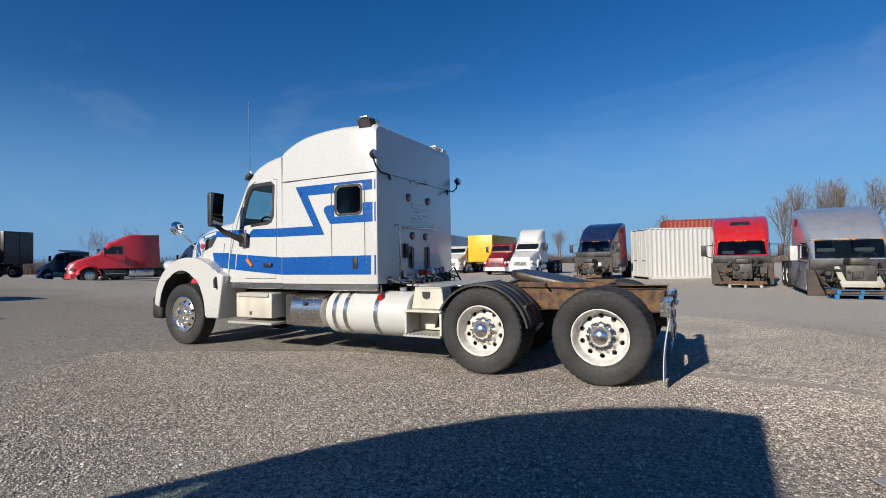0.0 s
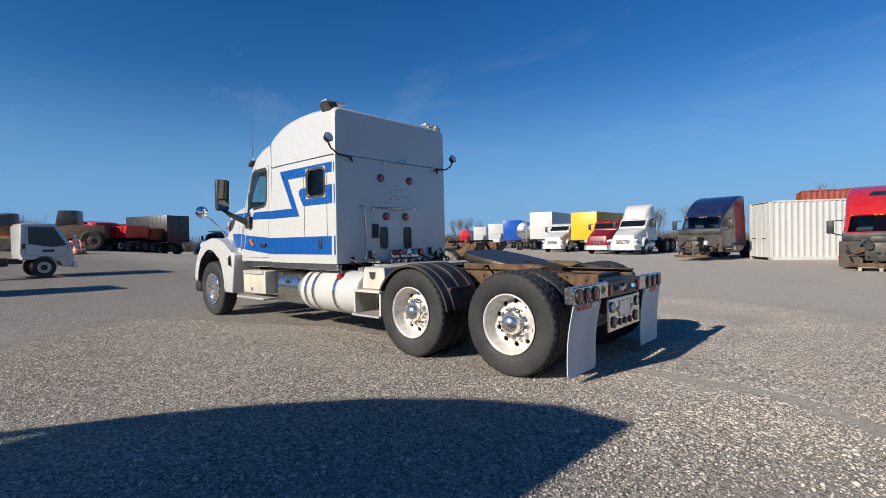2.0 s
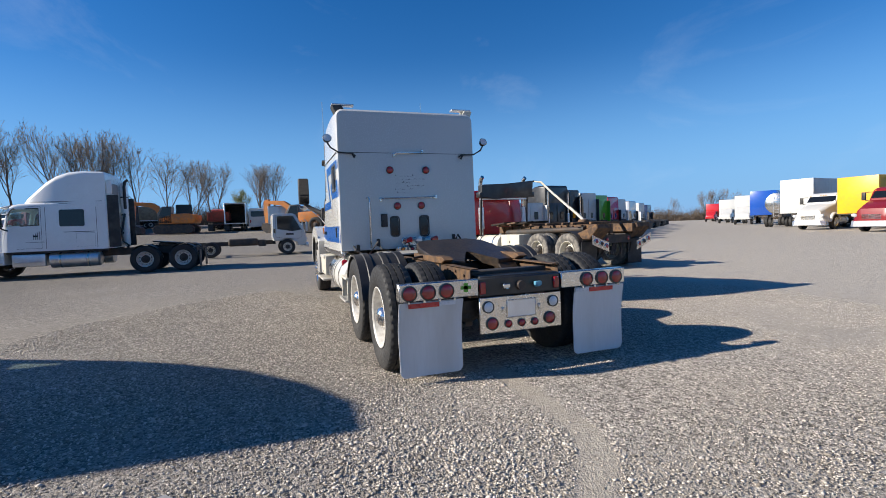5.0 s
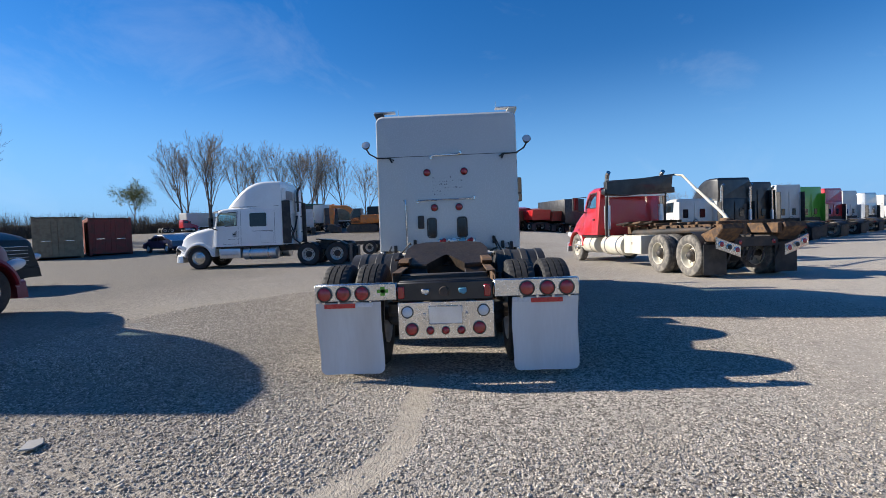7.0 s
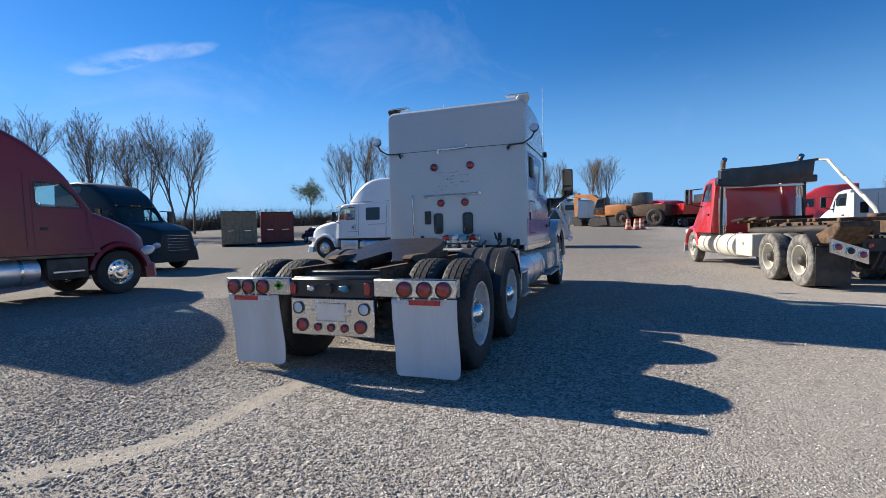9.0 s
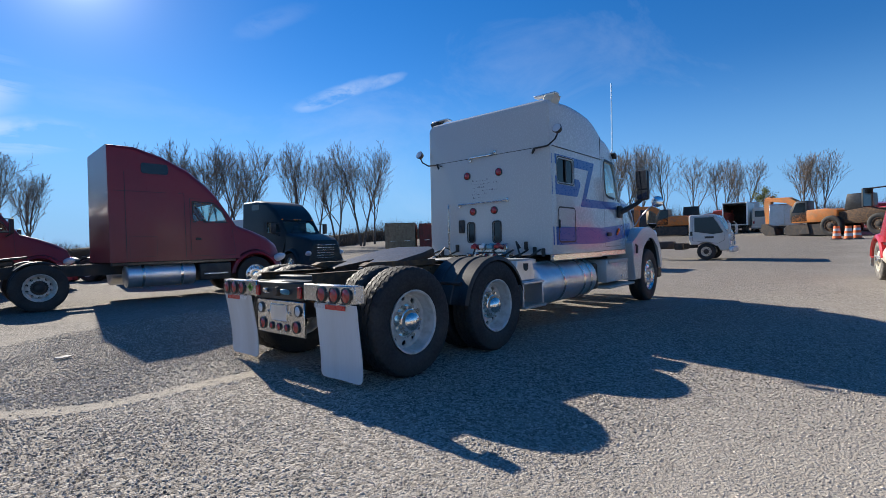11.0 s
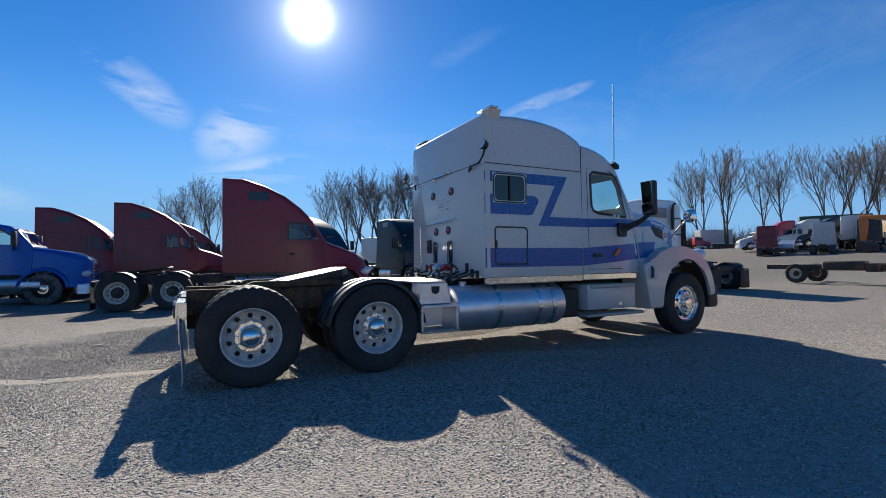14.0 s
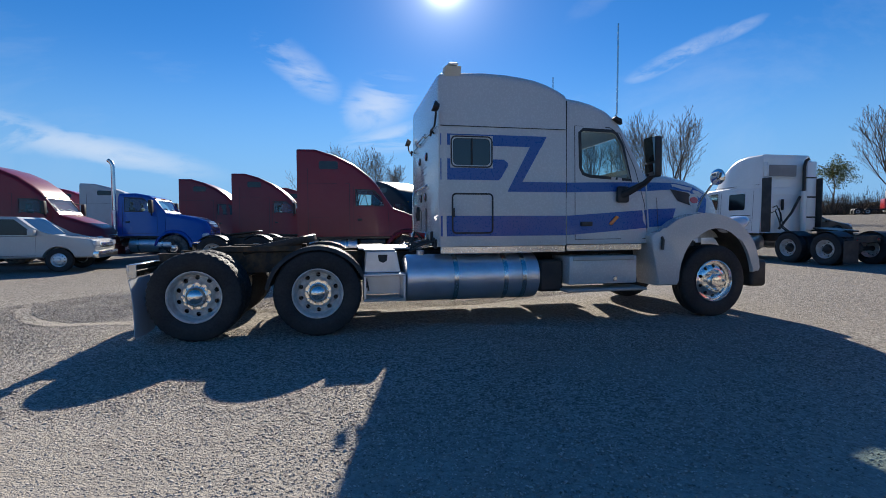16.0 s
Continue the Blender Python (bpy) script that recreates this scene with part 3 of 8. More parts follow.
for s in (-1, 1):
    part("door_window", decal(door_win, cab_bvh, s, -0.02), GLASS, cab, "clear side glass")
    fr = B()
    for q in outline(door_win, -0.045):
        d = decal(list(q), cab_bvh, s, 0.006, 0.4)
        t = bpy.data.meshes.new("t")
        d.to_mesh(t)
        d.free()
        fr.from_mesh(t)
        bpy.data.meshes.remove(t)
    part("window_rubber", fr, PLASTIC, cab)
    part("door_seam", seam([(-4.70, 2.64), (-5.24, 2.645), (-5.42, 2.57), (-5.67, 2.10), (-5.82, 1.60), (-5.84, 1.12), (-4.70, 1.12)], cab_bvh, s), SEAM, cab)
    hb = B()
    bx(hb, -4.95, -4.78, s * 1.145 - 0.02, s * 1.145 + 0.02, 1.30, 1.36, 0.012, 2)
    part("door_handle", hb, PLASTIC, cab, "black door handle")
    fl = B()
    prism(fl, [(-5.35, 1.42), (-5.31, 1.44), (-5.20, 1.33), (-5.24, 1.31)], s * 1.128, s * 1.15)
    part("side_marker", fl, LENSAMBER, cab)
part("windshield", decal([(-0.9, 2.12), (0.9, 2.12), (0.84, 2.56), (-0.84, 2.56)], cab_bvh, -1, -0.02, ax="x"), GLASS, cab)
for s in (-1, 1):
    gapm = bx(B(), -4.582, -4.566, s * 1.10 - 0.03, s * 1.10 + 0.03, 1.06, 2.95, 0)
    part("cab_gap_seal", gapm, SEAM, sleeper)
part("side_window", decal(win_l, sleeper_bvh, -1, -0.015), SMOKED, sleeper, "dark smoked bunk window")
part("side_window", decal(win_r, sleeper_bvh, 1, -0.015), SMOKED, sleeper, "dark sliding bunk window")
part("window_rubber", seam(rounded(-3.56, -3.08, 2.00, 2.43, 0.08), sleeper_bvh, -1, 0.032, 0.006), PLASTIC, sleeper)
part("window_rubber", seam(rounded(-3.55, -3.0, 2.05, 2.45, 0.07), sleeper_bvh, 1, 0.018, 0.006), PLASTIC, sleeper)
wb_ = B()
bx(wb_, -3.29, -3.27, 1.13, 1.15, 2.08, 2.42, 0.004)
part("window_bar", wb_, PLASTIC, sleeper)
for p in rear_wins:
    part("rear_window", decal(p, sleeper_bvh, 1, -0.01, ax="x"), DARKGLASS, sleeper, "small dark rear window")
    part("window_rubber", seam([(u, v) for u, v in p], sleeper_bvh, 1, -0.022, 0.008, ax="x"), PLASTIC, sleeper)
# bunk doors, rivets, roof seam
part("bunk_door_seam", seam(rounded(-3.62, -3.04, 1.20, 2.46, 0.10), sleeper_bvh, -1, 0.010), SEAM, sleeper)
part("luggage_door_seam", seam(rounded(-3.56, -3.01, 1.21, 1.73, 0.06), sleeper_bvh, 1, 0.022, 0.006), PLASTIC, sleeper)
part("door_latch", bx(B(), -3.25, -3.17, -1.165, -1.14, 1.26, 1.42, 0.01, 2), PLASTIC, sleeper)
part("door_latch", bx(B(), -3.05, -3.02, 1.14, 1.17, 1.42, 1.54, 0.008, 2), PLASTIC, sleeper)
rv = B()
for i in range(26):
    for s in (-1, 1):
        x = -2.93 - i * 0.064
        bx(rv, x - 0.006, x + 0.006, s * 1.151 - 0.004, s * 1.151 + 0.004, 1.09, 1.102, 0.003)
for i in range(16):
    z = 1.26 + i * 0.076
    for x in (-3.02, -3.64):
        bx(rv, x - 0.005, x + 0.005, -1.155, -1.147, z, z + 0.010, 0.003)
tagged(part("rivets", rv, WHITE, sleeper), kind="stuff")
rs = B()
for s in (-1, 1):
    bx(rs, -4.55, -2.87, s * 1.149 - 0.004, s * 1.149 + 0.004, 2.565, 2.573, 0)
bx(rs, -2.852, -2.842, -1.08, 1.08, 2.565, 2.573, 0)
bx(rs, -2.866, -2.846, -1.0, 1.0, 3.135, 3.142, 0)
part("roof_seam", rs, SEAM, sleeper)

# stripes
STR = [[(-2.872, 2.47), (-4.29, 2.47), (-4.215, 2.33), (-2.872, 2.33)], [(-4.29, 2.47), (-3.955, 1.88), (-3.75, 1.75), (-4.055, 2.33)],
       [(-3.955, 1.88), (-4.565, 1.88), (-4.565, 1.75), (-3.75, 1.75)], [(-2.872, 2.16), (-3.70, 2.16), (-3.755, 2.12), (-3.755, 2.08), (-3.66, 1.92), (-3.63, 1.895), (-2.872, 1.895)],
       [(-2.872, 1.44), (-4.565, 1.44), (-4.565, 1.18), (-2.872, 1.18)]]
STR2 = [[(-4.585, 1.88), (-5.855, 1.91), (-5.855, 1.785), (-4.585, 1.75)], [(-4.585, 1.44), (-5.855, 1.525), (-5.855, 1.275), (-4.585, 1.18)]]
HOOD = [(-5.85, 1.075, 0.99, 2.06, 0.15), (-6.2, 1.03, 0.95, 2.04, 0.16), (-6.6, 0.97, 0.89, 1.985, 0.18), (-6.85, 0.92, 0.84, 1.925, 0.19), (-7.02, 0.88, 0.80, 1.865, 0.20), (-7.18, 0.83, 0.75, 1.77, 0.21),
        (-7.29, 0.77, 0.69, 1.65, 0.21), (-7.36, 0.72, 0.62, 1.44, 0.18)]
hood_bm = loft(B(), [ring(x, a, b, 1.12, z, r, 6) for x, a, b, z, r in HOOD])
bmesh.ops.recalc_face_normals(hood_bm, faces=hood_bm.faces)
hood_bvh = BVHTree.FromBMesh(hood_bm)
hood = part("hood", hood_bm, WHITE, truck, "white sloping hood")
STR3 = [[(-5.87, 1.79), (-5.87, 1.915), (-6.40, 1.915), (-6.30, 1.82)], [(-6.30, 1.82), (-6.40, 1.915), (-6.74, 1.865), (-6.64, 1.79)], [(-6.64, 1.79), (-6.74, 1.865), (-6.95, 1.775), (-6.82, 1.69)],
        [(-6.82, 1.69), (-6.95, 1.775), (-7.0, 1.68), (-6.95, 1.48), (-6.76, 1.505)], [(-5.87, 1.535), (-6.36, 1.55), (-6.285, 1.38), (-6.21, 1.30), (-5.87, 1.28)]]
for s in (-1, 1):
    wx0, wx1, wz0, wz1 = (-3.565, -3.075, 1.995, 2.435) if s < 0 else (-3.555, -2.995, 2.045, 2.455)
    for q in [STR[1], STR[2], STR[4], [(wx0, 2.47), (-4.29, 2.47), (-4.215, 2.33), (wx0, 2.33)], [(-2.872, 2.47), (wx1, 2.47), (wx1, 2.33), (-2.872, 2.33)], [(wx1, 2.47), (wx0, 2.47), (wx0, wz1), (wx1, wz1)],
              [(wx0, 2.16), (-3.70, 2.16), (-3.755, 2.12), (-3.755, 2.08), (-3.66, 1.92), (-3.63, 1.895), (wx0, 1.895)], [(-2.872, 2.16), (wx1, 2.16), (wx1, 1.895), (-2.872, 1.895)],
              [(wx1, wz0), (wx0, wz0), (wx0, 1.895), (wx1, 1.895)]]:
        part("stripe", decal(q, sleeper_bvh, s), BLUE, sleeper)
    for q in STR2:
        part("stripe", decal(q, cab_bvh, s), BLUE, cab)
    for q in STR3:
        part("stripe", decal(q, hood_bvh, s), BLUE, hood)
    part("air_intake_panel", decal([(-6.27, 1.825), (-6.61, 1.78), (-6.70, 1.70), (-6.69, 1.583), (-6.40, 1.655)], hood_bvh, s, 0.006), PLASTIC, hood, "black intake grille")
    part("emblem", decal(arc(-6.71, 1.67, 0.10, 0, 360, 20)[:-1], hood_bvh, s, 0.012), WHITE, hood)
    part("emblem_field", decal([(x, 1.67 + (z - 1.67) * 0.55) for x, z in arc(-6.71, 1.67, 0.085, 0, 360, 20)[:-1]], hood_bvh, s, 0.016), RED, hood)
    part("hood_seam", seam([(-6.03, 1.14), (-6.03, 2.0), (-6.018, 2.0), (-6.018, 1.14)], hood_bvh, s, 0.005, 0.005), SEAM, hood)
    # fender, with its arch
    fo = [(-6.24, 0.47), (-5.92, 0.47), (-5.86, 0.90), (-5.80, 1.16), (-6.00, 1.24), (-6.18, 1.36), (-6.40, 1.44), (-6.68, 1.475), (-6.95, 1.44), (-7.20, 1.34), (-7.42, 1.14), (-7.54, 0.90), (-7.58, 0.64), (-7.48, 0.62)]
    fo += [(-6.857 + (u + 6.857) * 0.61, 0.50 + (v - 0.50) * 0.79) for u, v in arc(-6.857, 0.50, 1.0, 170, 2, 18)]
    fine = []
    for i, p in enumerate(fo):
        fine.append(p)
        if 3 <= i <= 11:
            p0, p1, p2, p3 = (Vector(q) for q in (fo[i - 1], p, fo[i + 1], fo[i + 2]))
            for u in (0.25, 0.5, 0.75):
                fine.append(tuple(0.5 * (2 * p1 + (p2 - p0) * u + (2 * p0 - 5 * p1 + 4 * p2 - p3) * u * u + (3 * p1 - p0 - 3 * p2 + p3) * u ** 3)))
    f = prism(B(), fine, s * 0.70, s * 1.20, 0.03, 3)
    fender = part("front_fender", f, WHITE, truck, "rounded white front fender")
    hl = B()
    bmesh.ops.create_uvsphere(hl, u_segments=20, v_segments=12, radius=1, matrix=pose(-7.28, s * 1.02, 1.315, 0, 18, s * 6) @ Matrix.Diagonal((0.26, 0.17, 0.105, 1)))
    part("headlight", hl, LENSCLEAR, fender, "clear headlight")
    hc = B()
    tube(hc, [(-5.98, s * 1.19, 1.14), (-5.97, s * 1.23, 1.10), (-5.96, s * 1.23, 0.97)], 0.022, 8)
    part("hood_latch", hc, PLASTIC, fender)
    # arch lining and splash flap
    lin = lathe(B(), [(-0.24, 0.685), (0.20, 0.685), (0.20, 0.675), (-0.24, 0.675)], 40, (-6.857, s * 0.95, 0.5), closed=True)
    bmesh.ops.delete(lin, geom=[v for v in lin.verts if v.co.z < 0.55], context="VERTS")
    for v in lin.verts:
        v.co.x, v.co.z = -6.857 + (v.co.x + 6.857) * 0.895, 0.5 + (v.co.z - 0.5) * 1.16
    part("wheel_arch_liner", lin, PLASTIC, fender)
    wheel(truck, -6.857, s * 1.03, 0.51, "steer", RUBBER, CHROME, CHROME, 1.0, "polished steer wheel", lugs=False, nuts=True)
    # cab step and battery box
    tbx0, tbx1 = (-5.52, -4.75) if s < 0 else (-5.60, -4.60)
    b = B()
    bx(b, tbx0, tbx1, s * 0.62, s * 1.19, 0.52, 0.90, 0.02, 2)
    box = part("battery_box", b, OFFWHITE if s < 0 else WHITE, truck, "grey-white battery box step")
    b = B()
    bx(b, tbx0 - 0.12, tbx1 + 0.06, s * 0.85, s * 1.26, 0.425, 0.465, 0.01)
    bx(b, tbx0 + 0.05, tbx1 - 0.05, s * 1.16, s * 1.215, 0.84, 0.90, 0.01)
    part("step_plate", b, TREADPLATE, box)
    b = B()
    bx(b, tbx0 + 0.30, tbx0 + 0.36, s * 1.185, s * 1.20, 0.56, 0.62, 0.01)
    part("box_latch", b, STEEL, box)
    b = B()
    for i in range(6):
        x = tbx0 + 0.06 + i * (tbx1 - tbx0 - 0.12) / 5
        bx(b, x - 0.01, x + 0.01, s * 1.185, s * 1.197, 0.87, 0.885, 0.004)
    tagged(part("box_rivets", b, STEEL, box), kind="stuff")
    # skirt under the cab
    b = B()
    bx(b, -4.57, -2.87, s * 1.08, s * 1.135, 0.955, 1.052, 0.01)
    bx(b, -5.72, -4.59, s * 1.06, s * 1.12, 0.965, 1.058, 0.01)
    part("polished_skirt", b, STEEL, truck, "polished metal skirt")
    # mirror on its arm
    b = B()
    bx(b, -5.70, -5.59, s * 1.36, s * 1.57, 1.93, 2.46, 0.035, 3)
    mir = part("wing_mirror", b, PLASTIC, truck, "tall black wing mirror")
    b = B()
    prism(b, [(-5.589, 2.13), (-5.585, 2.13), (-5.548, 2.44), (-5.589, 2.44)], s * 1.375, s * 1.555)
    prism(b, [(-5.589, 1.95), (-5.585, 1.95), (-5.566, 2.10), (-5.589, 2.10)], s * 1.375, s * 1.555)
    part("mirror_glass", b, WINGGLASS, mir)
    b = B()
    tube(b, [(-5.62, s * 1.46, 1.95), (-5.58, s * 1.36, 1.86), (-5.45, s * 1.20, 1.76), (-5.40, s * 1.12, 1.72)], [0.035, 0.04, 0.05, 0.06], 8)
    bx(b, -5.50, -5.32, s * 1.10, s * 1.16, 1.62, 1.84, 0.03, 2)
    part("mirror_arm", b, PLASTIC, mir)
    b = B()
    lathe(b, [(-0.03, 0.02), (-0.02, 0.09), (0.02, 0.11), (0.03, 0.105)], 24)
    bmesh.ops.transform(b, verts=b.verts, matrix=pose(-6.68, s * 1.40, 1.96, 0, 0, -90 + s * 12))
    hm = part("hood_mirror", b, CHROME, truck, "round chrome hood mirror")
    b = lathe(B(), [(0.03, 0.102), (0.045, 0.06), (0.05, 0.001)], 24)
    bmesh.ops.transform(b, verts=b.verts, matrix=pose(-6.68, s * 1.40, 1.96, 0, 0, -90 + s * 12))
    part("mirror_glass", b, MIRROR, hm)
    b = B()
    tube(b, [(-6.69, s * 1.38, 1.93), (-6.70, s * 1.25, 1.86), (-6.72, s * 1.05, 1.68), (-6.73, s * 0.93, 1.50)], 0.014, 8)
    part("mirror_stalk", b, STEEL, hm)
    # antenna, visor lamp, roof work lamp, swivel lamp
    b = B()
    tube(b, [(-5.30, s * 1.00, 2.72), (-5.37, s * 1.03, 2.84), (-5.37, s * 1.04, 3.96 if s < 0 else 4.05)], [0.018, 0.014, 0.011], 6)
    part("antenna", b, STEEL, truck)
    b = B()
    prism(b, [(-5.28, 2.76), (-5.42, 2.69), (-5.41, 2.76), (-5.33, 2.795)], s * 1.0, s * 1.10, 0.015)
    part("visor_lamp", b, PLASTIC, truck)
    b = B()
    prism(b, [(s * 1.10, 3.13), (s * 1.17, 3.30), (s * 1.03, 3.315), (s * 0.98, 3.24), (s * 1.04, 3.15)], -3.14, -2.93, 0.01, 1, "x")
    wl_ = part("roof_work_lamp", b, PLASTIC if s < 0 else OFFWHITE, truck)
    b = B()
    bx(b, -3.10, -2.97, s * 0.82, s * 1.17, 3.312, 3.342, 0.012, 2)
    part("lamp_bar", b, ALU, wl_)
    b = B()
    tube(b, [(-2.84, s * 0.86, 2.52), (-2.80, s * 0.90, 2.55), (-2.80, s * 1.12, 2.56), (-2.79, s * 1.24, 2.63), (-2.79, s * 1.28, 2.70)], 0.013, 8)
    tube(b, [(-2.80, s * 0.92, 2.56), (-2.79, s * 0.88, 2.48)], 0.016, 8)
    sw = part("swivel_lamp", b, PLASTIC, truck, "black swivel work lamp")
    b = lathe(B(), [(-0.05, 0.02), (-0.04, 0.05), (0.02, 0.068), (0.03, 0.06)], 20)
    bmesh.ops.transform(b, verts=b.verts, matrix=pose(-2.78, s * 1.285, 2.76, 20, 0, -90))
    part("lamp_head", b, PLASTIC, sw)
    b = lathe(B(), [(0.028, 0.062), (0.034, 0.03), (0.035, 0.001)], 20)
    bmesh.ops.transform(b, verts=b.verts, matrix=pose(-2.78, s * 1.285, 2.76, 20, 0, -90))
    part("lens", b, LENSCLEAR, sw)

# cab inside
seat(truck, -4.95, -0.5, 1.45)
seat(truck, -4.95, 0.5, 1.45)
steering_wheel(truck, -5.42, -0.5, 1.98)
b = B()
prism(b, [(-5.75, 1.3), (-5.75, 2.0), (-5.55, 2.02), (-5.42, 1.85), (-5.45, 1.3)], -1.0, 1.0, 0.03)
part("dashboard", b, TRIM, truck)
b = B()
bx(b, -4.55, -4.5, -1.0, 1.0, 1.15, 2.8, 0)
part("sleeper_curtain", b, TRIM, truck)
b = B()
bx(b, -5.7, -3.0, -1.0, 1.0, 1.13, 1.16, 0)
part("cab_floor", b, TRIM, truck)

# rear wall fittings
for y, z in ((-0.325, 2.30), (0.275, 2.30), (-0.225, 1.73), (0.175, 1.73)):
    lamp_round("rear_wall_lamp", truck, (-2.838, y, z), (1, 0, 0), 0.052, LENSRED, "round red lamp", BLACK)


def rail(name, pts, r, material, feet=()):
    b = tube(B(), pts, r, 8)
    for p in feet:
        bx(b, p[0] - 0.02, p[0] + 0.03, p[1] - 0.025, p[1] + 0.025, p[2] - 0.03, p[2] + 0.03, 0.006)
    return part(name, b, material, truck)


rail("grab_rail", [(-2.85, -0.25, 2.52), (-2.80, -0.25, 2.55), (-2.79, -0.22, 2.565), (-2.79, 0.18, 2.575), (-2.80, 0.21, 2.59), (-2.85, 0.22, 2.60)], 0.013, STEEL, [(-2.845, -0.25, 2.54), (-2.845, 0.22, 2.60)])
rail("grab_rail", [(-2.85, -0.49, 1.83), (-2.79, -0.485, 1.845), (-2.78, -0.45, 1.85), (-2.78, 0.37, 1.86), (-2.79, 0.41, 1.87), (-2.85, 0.42, 1.87)], 0.013, STEEL, [(-2.845, -0.49, 1.84), (-2.845, 0.42, 1.87)])
rail("grab_handle", [(-2.85, -0.72, 1.86), (-2.79, -0.69, 1.87), (-2.78, -0.685, 1.80), (-2.78, -0.685, 1.15), (-2.80, -0.68, 1.10), (-2.85, -0.68, 1.09)], 0.013, STEEL)
b = B()
bx(b, -2.85, -2.80, -0.50, -0.40, 1.40, 1.61, 0.01)
bx(b, -2.80, -2.785, -0.47, -0.43, 1.44, 1.52, 0.004)
part("socket_box", b, PLASTIC, truck)
ink = B()
random.seed(11)
for row in range(6):
    y = -0.25 + random.uniform(0, 0.03)
    end = (0.05, 0.26, 0.0, 0.24, 0.08, 0.0)[row]
    while y < end:
        wdt = random.uniform(0.008, 0.02)
        z = 2.20 - row * 0.052 + random.uniform(-0.006, 0.006)
        h = random.uniform(0.014, 0.026)
        if random.random() < 0.8:
            bx(ink, -2.8475, -2.8425, y, y + wdt * random.choice((0.3, 1, 1)), z, z + (h if random.random() < 0.5 else 0.005), 0)
        y += wdt + random.uniform(0.006, 0.016)
tagged(part("marker_scribble", ink, INK, truck, "faded handwriting marks"), kind="stuff")
# air line panel
b = B()
bx(b, -2.84, -2.79, -0.18, 0.42, 1.09, 1.22, 0.01)
bx(b, -2.84, -2.70, -0.28, 0.50, 1.00, 1.085, 0.012)
panel = part("air_line_panel", b, STEEL, truck, "chrome air-line panel")
for i in range(5):
    lamp_round("marker_lamp", panel, (-2.695, -0.20 + i * 0.155, 1.043), (1, 0, 0), 0.028, LENSRED if i % 4 else LENSAMBER)
for y, m_ in ((-0.10, LENSRED), (0.06, ALU), (0.20, TEAL), (0.33, LENSRED)):
    b = cy(B(), (-2.80, y, 1.17), (-2.66, y + 0.02, 1.20), 0.045, 0.035, 12)
    bx(b, -2.70, -2.64, y - 0.05, y + 0.05, 1.15, 1.21, 0.01)
    part("air_coupler", b, m_, panel)
for i, (y0, y1) in enumerate(((-0.1, 0.5), (0.1, -0.55), (0.3, 0.75), (-0.62, -0.95), (0.7, 0.95))):
    b = tube(B(), [(-2.70, y0, 1.15), (-2.60, y0, 1.0 + 0.06 * i), (-2.52, (y0 + y1) / 2, 0.98), (-2.62, y1, 1.06), (-2.83, y1, 1.12)], 0.014, 7)
    part("air_hose", b, PLASTIC, truck)
for y, z in ((-0.56, 1.16), (0.72, 1.18), (0.86, 1.10), (-0.88, 1.08), (1.0, 1.08)):
    b = B()
    bx(b, -2.85, -2.81, y - 0.025, y + 0.025, z - 0.06, z + 0.06, 0.008)
    part("bracket", b, IRON, truck)

